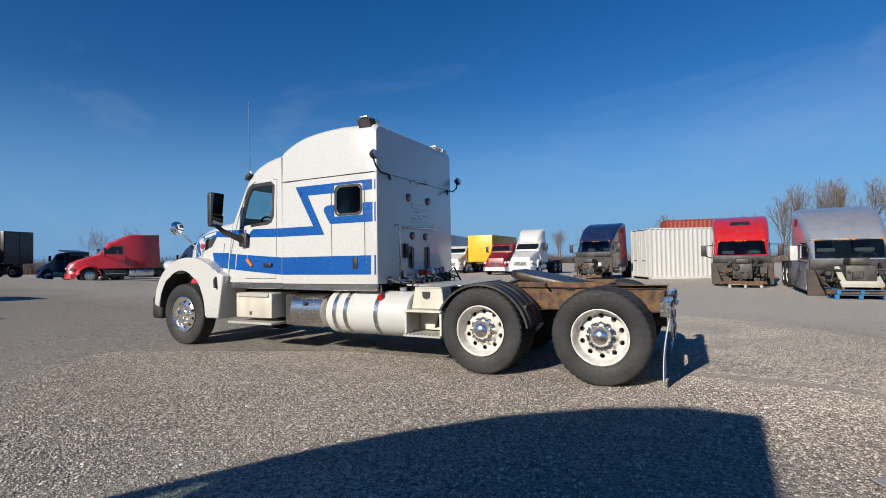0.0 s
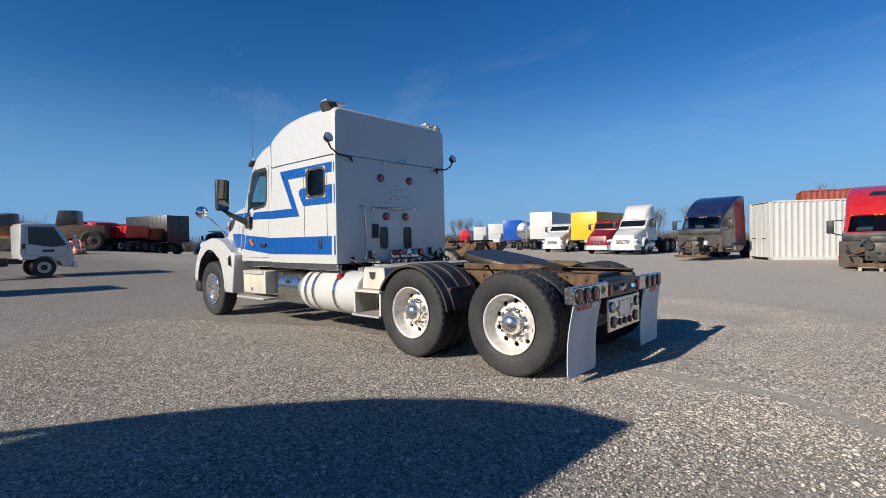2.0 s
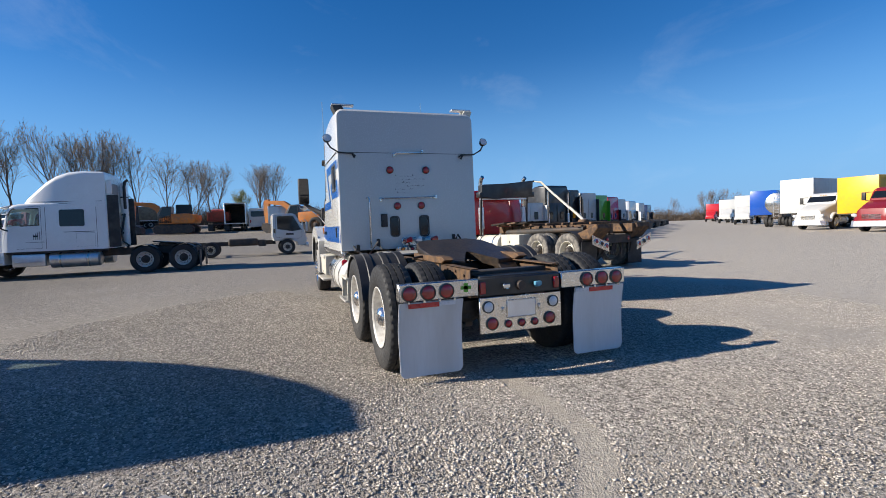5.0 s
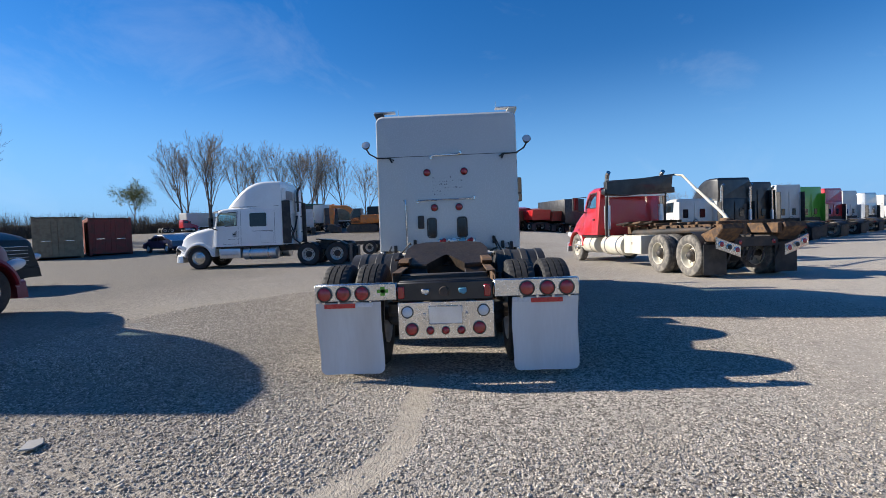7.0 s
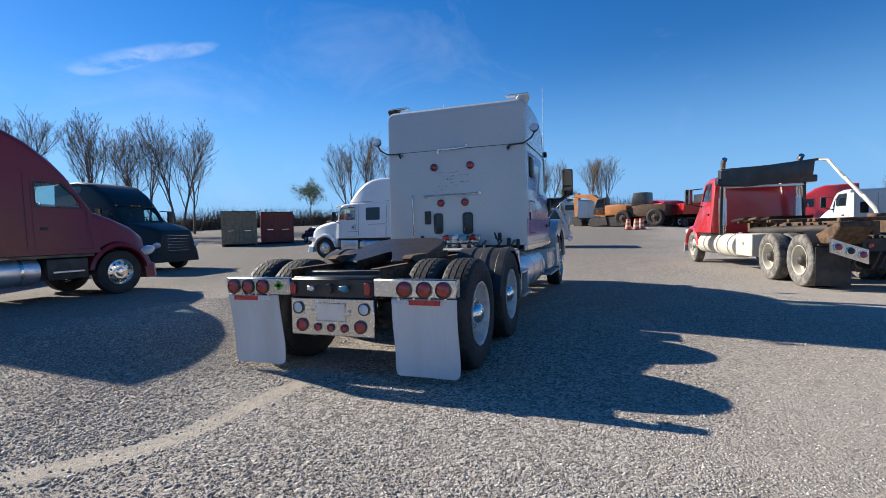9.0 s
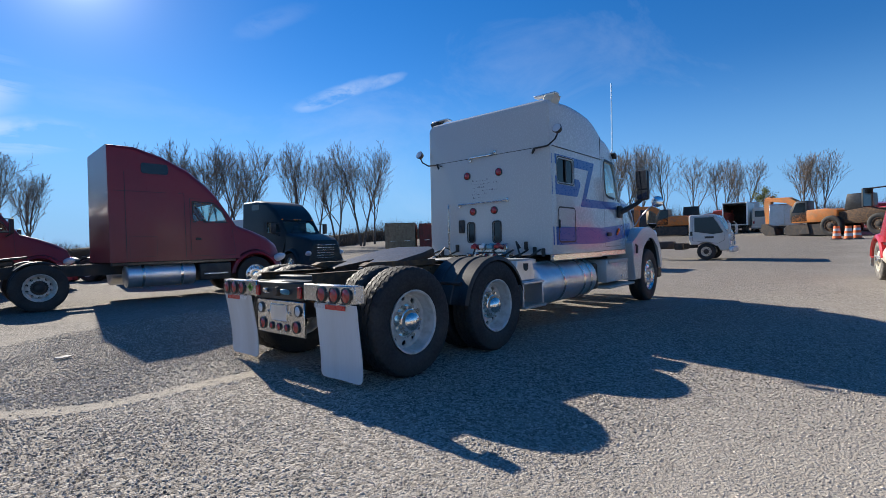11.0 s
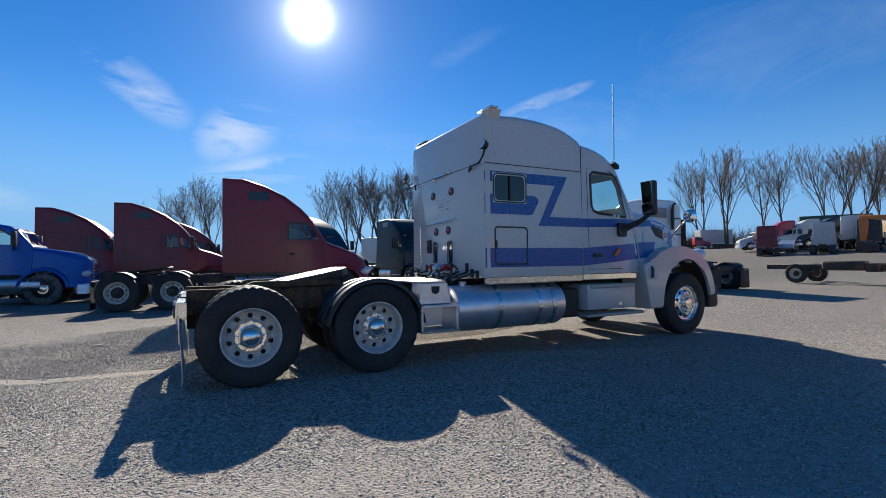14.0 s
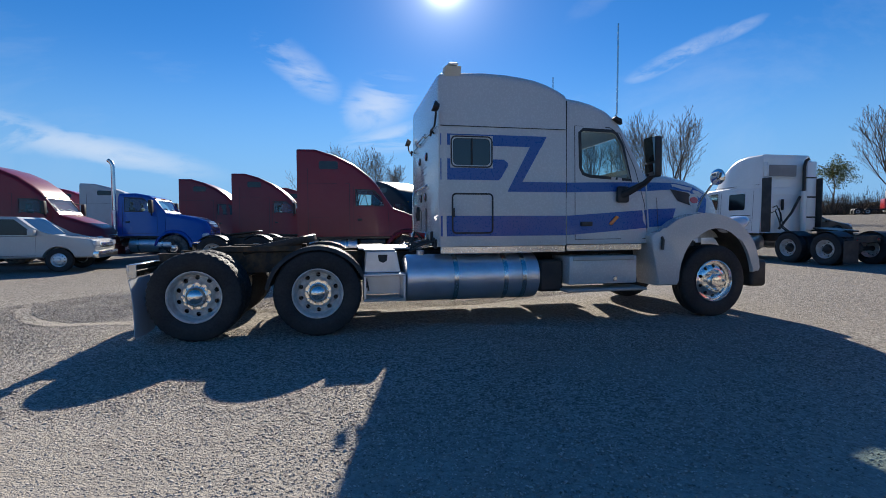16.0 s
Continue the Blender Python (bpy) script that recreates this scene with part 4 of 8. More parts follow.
# chassis
for s in (-1, 1):
    b = B()
    prism(b, [(-7.3, 0.70), (-1.9, 0.70), (-1.9, 0.98), (-7.3, 0.98)], s * 0.40, s * 0.47, 0.006, 1)
    part("frame_rail", b, IRON, truck)
    b = B()
    bx(b, -1.895, 0.60, s * 0.462, s * 0.47, 0.72, 0.985, 0.002)
    bx(b, -1.895, 0.62, s * 0.39, s * 0.47, 0.972, 0.985, 0.003)
    bx(b, -1.895, 0.60, s * 0.39, s * 0.47, 0.715, 0.728, 0.003)
    random.seed(3)
    for i in range(22):
        x, z = -1.8 + i * 0.108, 0.77 + 0.16 * (i % 2) + random.uniform(-0.02, 0.02)
        cy(b, (x, s * 0.468, z), (x, s * 0.485, z), 0.014, seg=6)
    part("frame_rail", b, RUST, truck, "rusty rear frame rail")
    b = B()
    prism(b, [(-1.12, 0.99), (-0.12, 0.99), (-0.02, 1.03), (-0.10, 1.06), (-1.12, 1.06)], s * 0.38, s * 0.49, 0.006, 1)
    part("fifth_wheel_rail", b, RUST, truck)
    for cx in (-1.36, 0.0):
        b = B()
        lathe(b, [(-0.10, 0.11), (-0.06, 0.135), (-0.02, 0.12), (0.02, 0.135), (0.06, 0.12), (0.10, 0.13)], 18)
        bmesh.ops.transform(b, verts=b.verts, matrix=pose(cx + 0.34, s * 0.43, 0.57, 90, 0, 0))
        part("air_spring", b, RUBBER, truck)
        b = B()
        prism(b, [(cx - 0.55, 0.70), (cx - 0.45, 0.70), (cx, 0.47), (cx + 0.42, 0.42), (cx + 0.42, 0.47), (cx, 0.54)], s * 0.38, s * 0.46, 0.01, 1)
        part("suspension_arm", b, IRON, truck)
        b = tube(B(), [(cx - 0.18, s * 0.36, 0.5), (cx - 0.2, s * 0.46, 0.98)], 0.03, 8)
        part("shock_absorber", b, IRON, truck)
        dual(truck, cx, s * 1.075, 0.515, RUBBER, RIMWHITE, CHROME, nuts=True)
    # full fender over the front drive wheels, ribbed
    prof = [(-0.30, 0.575), (-0.30, 0.60), (-0.20, 0.60), (-0.19, 0.612), (-0.12, 0.612), (-0.11, 0.60), (0.0, 0.60), (0.01, 0.612), (0.08, 0.612), (0.09, 0.60), (0.20, 0.60),
            (0.21, 0.612), (0.29, 0.612), (0.30, 0.598), (0.305, 0.565), (0.295, 0.565), (0.285, 0.588), (-0.29, 0.588)]
    f = lathe(B(), prof, 72, (-1.36, s * 0.915, 0.47), closed=True)
    bmesh.ops.delete(f, geom=[v for v in f.verts if v.co.z < 0.62 - (0.10 if v.co.x < -1.36 else 0.06)], context="VERTS")
    fe = part("drive_fender", f, PLASTIC, truck, "black ribbed drive fender")
    b = tube(B(), [(-0.95, s * 0.47, 0.85), (-0.86, s * 0.7, 0.80), (-0.84, s * 1.1, 0.80)], 0.022, 7)
    tube(b, [(-1.92, s * 0.47, 0.85), (-1.93, s * 0.7, 0.72), (-1.93, s * 1.1, 0.72)], 0.022, 7)
    part("fender_bracket", b, IRON, fe)
    # steps behind the tank
    b = B()
    x0, x1 = (-2.36, -1.94) if s > 0 else (-2.34, -1.90)
    prism(b, [(x0 + 0.05, 1.0), (x1, 1.0), (x1 + 0.03, 0.74), (x0, 0.74)], s * 0.86, s * 1.12, 0.008, 1)
    bx(b, x0 - 0.05, x1 + 0.04, s * 0.80, s * 1.24, 0.705, 0.735, 0.006)
    bx(b, x0 - 0.05, x0 - 0.02, s * 0.82, s * 1.22, 0.42, 0.71, 0.004)
    bx(b, x1 + 0.01, x1 + 0.04, s * 0.82, s * 1.22, 0.42, 0.71, 0.004)
    bx(b, x0 - 0.02, x1 + 0.01, s * 0.80, s * 0.86, 0.44, 0.70, 0.004)
    st = part("frame_step", b, ALU if s > 0 else OFFWHITE, truck, "worn aluminium access step")
    b = B()
    bx(b, x0 - 0.05, x1 + 0.04, s * 0.88, s * 1.26, 0.40, 0.43, 0.005)
    for i in range(8):
        bx(b, x0 - 0.03 + i * 0.055, x0 - 0.01 + i * 0.055, s * 1.235, s * 1.262, 0.425, 0.445, 0.003)
    part("step_tread", b, TREADPLATE, st)
    b = B()
    prism(b, [(x0 + 0.16, 0.96), (x0 + 0.28, 0.96), (x0 + 0.27, 0.885), (x0 + 0.22, 0.86), (x0 + 0.17, 0.885)], s * 1.118, s * 1.126)
    part("maker_plate", b, SEAM, st)

fuel_tank(truck, -3.72, -2.36, -0.90, 0.645, 0.302, WHITE_OLD, 3, label="whitish fuel tank with steel straps")
fuel_tank(truck, -4.20, -2.42, 0.90, 0.645, 0.302, ALU, 3, label="brushed aluminium fuel tank with straps")
b = lathe(B(), [(0, 0.001), (0, 0.20), (0.03, 0.245), (0.58, 0.245), (0.61, 0.20), (0.61, 0.001)], 32)
bmesh.ops.transform(b, verts=b.verts, matrix=pose(-4.42, -0.93, 0.655, 0, 0, -90))
bx(b, -4.44, -3.80, -1.12, -0.7, 0.42, 0.60, 0.04, 2)
dpf = part("exhaust_filter", b, STEEL, truck, "stainless exhaust filter can")
b = cy(B(), (-4.1, -1.17, 0.76), (-4.1, -1.185, 0.77), 0.03, seg=14)
part("sensor_cap", b, BLACK, dpf)
for q in ((-4.62, -4.44, -1.05, -0.5, 0.42, 0.88, 0.02), (-3.80, -3.73, -1.0, -0.5, 0.45, 0.86, 0.02), (-4.58, -4.24, 0.5, 1.05, 0.42, 0.85, 0.03)):
    part("under_cab_box", bx(B(), *q), IRON, truck)
# deck plate
b = B()
bx(b, -2.72, -1.86, -0.62, 0.62, 1.0, 1.022, 0.004)
for s in (-1, 1):
    bx(b, -2.30, -1.92, s * 0.62, s * 1.10, 1.0, 1.02, 0.004)
part("deck_plate", b, TREADPLATE, truck, "dirty tread-plate deck")
# cross-members, axles, shafts
for x in (-6.4, -5.2, -4.0, -2.8, -1.75, -0.68, 0.42):
    b = B()
    bx(b, x - 0.06, x + 0.06, -0.41, 0.41, 0.76, 0.95, 0.01)
    part("cross_member", b, IRON, truck)
for cx in (-1.36, 0.0):
    b = cy(B(), (cx, -0.95, 0.515), (cx, 0.95, 0.515), 0.07, seg=14)
    bmesh.ops.create_uvsphere(b, u_segments=18, v_segments=10, radius=0.23, matrix=Matrix.Translation((cx, 0.03, 0.53)))
    cy(b, (cx - 0.35, 0.03, 0.58), (cx, 0.03, 0.55), 0.09, 0.14, 12)
    part("drive_axle", b, IRON, truck)
b = cy(B(), (-6.857, -0.95, 0.47), (-6.857, 0.95, 0.47), 0.06, seg=10)
cy(b, (-5.6, 0.0, 0.72), (-1.7, 0.03, 0.58), 0.055, seg=12)
part("driveshaft", b, IRON, truck)
b = B()
bx(b, -6.9, -5.4, -0.38, 0.38, 0.62, 1.30, 0.06)
part("engine_block", b, IRON, truck)
for y, x in ((0.25, -2.6), (-0.2, -2.55), (0.0, 0.25)):
    b = cy(B(), (x - 0.35, y, 0.62), (x + 0.35, y, 0.62), 0.12, seg=16)
    part("air_reservoir", b, IRON, truck)
b = B()
bx(b, -7.78, -7.50, -1.14, 1.14, 0.40, 0.80, 0.06, 3)
part("front_bumper", b, PLASTIC, truck, "black front bumper")
b = B()
prism(b, [(-0.52, 1.16), (0.52, 1.16), (0.50, 1.62), (-0.50, 1.62)], -7.40, -7.34, 0.02, 2, "x")
part("grille", b, CHROME, truck)

# fifth wheel: tilted plate with throat, on its brackets
b = B()
pl = [(-1.28, -0.28), (-1.16, -0.44), (-0.9, -0.485), (-0.42, -0.485), (-0.18, -0.40), (-0.15, -0.20), (-0.52, -0.055), (-0.60, 0.0), (-0.52, 0.055), (-0.15, 0.20), (-0.18, 0.40),
      (-0.42, 0.485), (-0.9, 0.485), (-1.16, 0.44), (-1.28, 0.28)]
prism(b, pl, -0.05, 0.045, 0.012, 1, "z")
tilt = pose(-0.72, 0, 1.06, 0, 11, 0) @ pose(0.72, 0, 0)
bmesh.ops.transform(b, verts=b.verts, matrix=tilt)
fw = part("fifth_wheel", b, GREASE, truck, "greasy rust-brown fifth wheel plate")
for s in (-1, 1):
    b = B()
    prism(b, [(-0.98, 0.99), (-0.45, 0.99), (-0.60, 1.06), (-0.84, 1.06)], s * 0.30, s * 0.46, 0.012, 1)
    part("pivot_bracket", b, GREASE, fw)
    b = B()
    prism(b, [(-0.35, 0), (-0.15, 0), (0.06, -0.13), (0.02, -0.15), (-0.35, -0.05)], s * 0.20, s * 0.42, 0.008, 1)
    bmesh.ops.transform(b, verts=b.verts, matrix=tilt)
    part("ramp", b, GREASE, fw)
b = tube(B(), [(-0.75, -0.3, 1.05), (-0.75, -0.55, 1.03), (-0.72, -0.62, 1.02)], 0.015, 7)
part("release_handle", b, GREASE, fw)

# tail: light bars, centre plate, mud flaps
for s in (-1, 1):
    y0, y1 = (-1.165, -0.425) if s < 0 else (0.445, 1.195)
    b = B()
    bx(b, 0.655, 0.685, y0, y1, 0.745, 0.90, 0.008)
    bx(b, 0.60, 0.66, y0, y1, 0.885, 0.90, 0.004)
    bx(b, 0.585, 0.684, *sorted((s * 1.163 + (0.0 if s < 0 else 0.03), s * 1.157 + (0.0 if s < 0 else 0.03))), 0.748, 0.898, 0.002)
    bar = part("light_bar", b, STEEL, truck, "polished stainless light bar")
    for i in range(3):
        y = ((-1.075, -0.905, -0.735) if s < 0 else (0.735, 0.915, 1.085))[i]
        lamp_round("tail_lamp", bar, (0.688, y, 0.815), (1, 0, 0), 0.060, LENSRED, "round red tail lamp", BLACK)
    b = tube(B(), [(0.55, s * 0.45, 0.85), (0.64, s * 0.5, 0.82), (0.64, s * 1.1, 0.82)], 0.02, 7)
    part("bar_bracket", b, IRON, bar)
    f0, f1 = (-1.165, -0.575) if s < 0 else (0.605, 1.19)
    b = B()
    prof = []
    for z, inset in ((0.735, 0), (0.65, 0), (0.56, 0), (0.47, 0), (0.38, 0), (0.29, 0), (0.20, 0), (0.125, 0), (0.105, 0.003), (0.088, 0.010), (0.075, 0.022), (0.067, 0.036), (0.063, 0.055)):
        prof.append((0.672 - 0.055 * math.sin((0.735 - z) / 0.67 * 1.9) * (1.25 if s < 0 else 0.8), z, inset))
    rings_ = []
    for x, z, inset in prof:
        sh = 0.006 * math.sin(z * 9)
        y0_, y1_ = f0 + sh + inset, f1 + sh - inset
        rings_.append([(x, y0_, z), (x - 0.01, (y0_ + y1_) / 2, z), (x, y1_, z), (x - 0.008, y1_, z), (x - 0.018, (y0_ + y1_) / 2, z), (x - 0.008, y0_, z)])
    loft(b, rings_)
    flap = part("mud_flap", b, MUDFLAP, truck, "white rubber mud flap")
    b = B()
    a0 = f0 + 0.08 if s < 0 else f1 - 0.42
    bx(b, 0.676, 0.681, a0, a0 + 0.28, 0.685, 0.725, 0.0)
    part("red_tape", b, TAPERED, flap)
    b = B()
    a1 = a0 + 0.285 if s < 0 else a0 - 0.16
    bx(b, 0.676, 0.681, a1, a1 + 0.155, 0.69, 0.728, 0.0)
    part("silver_tape", b, TAPEWHITE, flap)
    b = B()
    for i in range(4):
        y = f0 + 0.08 + i * 0.14
        cy(b, (0.67, y, 0.74), (0.70, y, 0.74), 0.012, seg=6)
    tagged(part("flap_bolts", b, STEEL, flap), kind="stuff")
b = B()
bx(b, 0.686, 0.690, -0.60, -0.50, 0.815, 0.845, 0.0)
bx(b, 0.686, 0.690, -0.57, -0.53, 0.79, 0.87, 0.0)
part("badge", b, GREEN, truck, "small yellow-green cross badge")
b = tube(B(), [(-2.86, -1.06, 1.03), (-2.82, -1.10, 1.00), (-2.82, -1.10, 0.90)], 0.012, 6)
rl = part("hanging_bracket", b, STEEL, truck)
b = lathe(B(), [(-0.05, 0.001), (-0.045, 0.04), (-0.01, 0.056), (0.03, 0.05), (0.045, 0.025), (0.05, 0.001)], 20, (-2.82, -1.10, 0.87))
part("red_cap", b, LENSRED, rl, "round red plastic cap")
b = B()
bx(b, 0.61, 0.675, -0.42, 0.44, 0.725, 0.90, 0.012)
bx(b, 0.35, 0.66, -0.40, 0.42, 0.89, 0.912, 0.006)
tail = part("rear_cross_member", b, BLACK, truck, "black rear end plate")
for y, m_ in ((-0.385, LENSRED), (0.385, LENSRED)):
    b = B()
    bx(b, 0.67, 0.70, y - 0.03, y + 0.03, 0.755, 0.865, 0.008)
    part("square_lamp", b, m_, tail)
for y, m_ in ((-0.16, STEEL), (0.17, TEAL)):
    b = cy(B(), (0.66, y, 0.80), (0.73, y, 0.815), 0.024, seg=12)
    bx(b, 0.70, 0.74, y - 0.04, y + 0.03, 0.80, 0.84, 0.006)
    part("air_coupler", b, m_, tail)
b = cy(B(), (0.66, 0.0, 0.81), (0.72, 0.0, 0.81), 0.05, 0.042, 16)
part("trailer_socket", b, IRON, tail)
b = B()
bx(b, 0.655, 0.680, -0.42, 0.44, 0.385, 0.72, 0.006)
plate = part("lamp_plate", b, STEEL, truck, "dirty stainless lamp plate")
for y, z, r, l_ in ((-0.335, 0.633, 0.048, LENSCLEAR), (0.345, 0.633, 0.048, LENSCLEAR), (-0.30, 0.477, 0.052, LENSRED), (0.305, 0.477, 0.052, LENSRED),
                    (-0.135, 0.462, 0.032, LENSRED), (0.003, 0.46, 0.032, LENSRED), (0.142, 0.458, 0.032, LENSRED)):
    lamp_round("lamp", plate, (0.682, y, z), (1, 0, 0), r, l_, "", BLACK)
b = B()
for q in (([-0.15, 0.16], [0.672, 0.682]), ([-0.15, 0.16], [0.515, 0.525]), ([-0.15, -0.14], [0.515, 0.682]), ([0.15, 0.16], [0.515, 0.682])):
    bx(b, 0.68, 0.692, q[0][0], q[0][1], q[1][0], q[1][1], 0.003)
for y in (-0.185, 0.195):
    bx(b, 0.68, 0.70, y - 0.012, y + 0.012, 0.57, 0.62, 0.005)
part("licence_holder", b, STEEL, plate)
b = B()
bx(b, 0.676, 0.684, -0.14, 0.15, 0.525, 0.672, 0.0)
part("bare_plate", b, ALU, plate)


# ---- lie of the land ----
def gz(x, y):
    """The yard rises a little to the west."""
    t = min(1.0, max(0.0, (-x - 15) / 37))
    u = min(1.0, max(0.0, (20 - y) / 14))
    e = min(1.0, max(0.0, (-x - 42) / 46))
    return (0.9 * t * t * (3 - 2 * t) + 2.1 * e * e * (3 - 2 * e)) * u * u * (3 - 2 * u)


# ---- other tractors ----
def st(rows, wb=1.2, wt=1.12):
    return [(x, wb, wt if w is None else w, z, r) for x, z, r, w in rows]


STYLES = {
    "high": dict(cab=st([(-1.90, 3.70, 0.10, 1.05), (-1.93, 3.84, 0.12, 1.10), (-2.6, 3.83, 0.13, 1.12), (-3.3, 3.66, 0.16, 1.12), (-4.0, 3.38, 0.2, 1.10), (-4.55, 3.03, 0.22, 1.06),
                         (-4.86, 2.76, 0.2, 1.02), (-4.98, 2.60, 0.15, 1.0), (-5.48, 1.96, 0.12, 0.98)]),
                 hood=[(-5.46, 1.17, 1.0, 1.95, 0.14), (-6.0, 1.19, 0.95, 1.80, 0.18), (-6.6, 1.18, 0.86, 1.60, 0.22), (-6.98, 1.08, 0.74, 1.40, 0.24), (-7.13, 0.92, 0.62, 1.14, 0.2)],
                 axle=-6.0, door=[(-4.10, 2.52), (-4.72, 2.50), (-5.0, 2.30), (-5.16, 2.02), (-4.10, 2.02)], vent=rounded(-3.45, -2.75, 3.18, 3.44, 0.07), ws=(1.99, 2.60)),
    "mid": dict(cab=st([(-1.80, 3.36, 0.08, 1.08), (-1.83, 3.42, 0.08, 1.12), (-3.55, 3.38, 0.14, 1.12), (-4.05, 3.22, 0.2, 1.08), (-4.40, 2.98, 0.2, 1.05), (-4.86, 2.80, 0.2, 1.02), (-4.98, 2.62, 0.15, 1.0), (-5.48, 1.96, 0.12, 0.98)]),
                hood=[(-5.46, 1.17, 1.0, 1.95, 0.14), (-6.0, 1.19, 0.95, 1.80, 0.18), (-6.6, 1.18, 0.86, 1.60, 0.22), (-6.98, 1.08, 0.74, 1.40, 0.24), (-7.13, 0.92, 0.62, 1.14, 0.2)],
                axle=-6.0, door=[(-4.10, 2.52), (-4.72, 2.50), (-5.0, 2.30), (-5.16, 2.02), (-4.10, 2.02)], vent=None, ws=(2.08, 2.56)),
    "day": dict(cab=st([(-2.80, 2.58, 0.12, 1.05), (-2.84, 2.66, 0.14, 1.08), (-3.4, 2.68, 0.14, 1.06), (-3.85, 2.60, 0.15, 1.04), (-4.05, 2.48, 0.13, 1.0), (-4.45, 1.92, 0.12, 0.98)]),
                hood=[(-4.43, 1.14, 1.0, 1.90, 0.14), (-5.0, 1.16, 0.92, 1.76, 0.2), (-5.6, 1.15, 0.84, 1.56, 0.25), (-5.95, 1.02, 0.78, 1.38, 0.22), (-6.05, 0.9, 0.7, 1.0, 0.2)],
                axle=-4.75, door=[(-3.05, 2.48), (-3.62, 2.46), (-3.9, 2.26), (-4.05, 1.98), (-3.05, 1.98)], vent=None, ws=(2.0, 2.42)),
}


SQ = lambda x: -1.9 + (x + 1.9) * 0.865
STYLES["vnl"] = dict(cab=[(-1.935, 1.10, 1.0, 3.48, 0.06), (-1.94, 1.2, 1.11, 3.82, 0.08)] + [(SQ(r[0]), *r[1:]) for r in STYLES["high"]["cab"][2:]], hood=[(SQ(r[0]), *r[1:]) for r in STYLES["high"]["hood"]],
                     axle=SQ(-6.0), door=[(SQ(u), v) for u, v in STYLES["high"]["door"]], vent=[(SQ(u), v) for u, v in STYLES["high"]["vent"]], ws=(2.08, 2.56))
STYLES["fair"] = dict(cab=st([(-1.82, 2.66, 0.06, 1.08), (-1.86, 2.74, 0.08, 1.12), (-3.4, 2.76, 0.08, 1.12), (-4.55, 2.74, 0.12, 1.08), (-4.80, 2.68, 0.12, 1.04), (-4.90, 2.58, 0.10, 1.02), (-5.06, 1.92, 0.10, 1.0)]),
                      roof=[(-1.84, 1.10, 1.06, 3.80, 0.12), (-1.90, 1.12, 1.08, 3.91, 0.14), (-2.6, 1.12, 1.08, 3.93, 0.16), (-3.0, 1.11, 1.06, 3.89, 0.18), (-3.4, 1.08, 1.02, 3.76, 0.22), (-3.75, 1.05, 0.98, 3.54, 0.26),
                            (-4.1, 1.0, 0.9, 3.22, 0.26), (-4.36, 0.94, 0.82, 2.94, 0.14), (-4.5, 0.88, 0.74, 2.74, 0.05)],
                      hood=[(-5.04, 1.12, 1.0, 1.93, 0.14), (-5.5, 1.10, 0.94, 1.88, 0.2), (-6.05, 1.07, 0.88, 1.78, 0.22), (-6.45, 1.0, 0.82, 1.66, 0.24), (-6.72, 0.92, 0.74, 1.48, 0.24), (-6.88, 0.82, 0.64, 1.12, 0.18)],
                      axle=-5.79, door=[(-3.95, 2.54), (-4.70, 2.54), (-4.82, 2.42), (-4.94, 1.93), (-3.95, 1.97)], vent=rounded(-3.32, -2.54, 1.88, 2.50, 0.06), ws=(1.98, 2.50))
STYLES["short"] = dict(STYLES["day"], hood=[(-4.43, 1.14, 1.0, 1.90, 0.14), (-5.0, 1.16, 0.98, 1.83, 0.18), (-5.5, 1.16, 0.94, 1.74, 0.24), (-5.85, 1.1, 0.86, 1.60, 0.28), (-6.02, 0.98, 0.76, 1.36, 0.25)])
STYLES["blunt"] = dict(STYLES["high"], cab=st([(-1.90, 3.50, 0.10, 1.05), (-1.93, 3.62, 0.12, 1.10), (-3.2, 3.64, 0.16, 1.10), (-3.95, 3.50, 0.2, 1.08), (-4.55, 3.12, 0.22, 1.05), (-4.86, 2.78, 0.2, 1.02), (-4.98, 2.62, 0.15, 1.0), (-5.48, 1.96, 0.12, 0.98)]), hood=[(-5.46, 1.17, 1.0, 1.95, 0.14), (-6.1, 1.19, 0.98, 1.86, 0.16), (-6.75, 1.18, 0.90, 1.72, 0.2), (-7.05, 1.1, 0.80, 1.58, 0.2), (-7.15, 0.98, 0.74, 1.40, 0.2)])


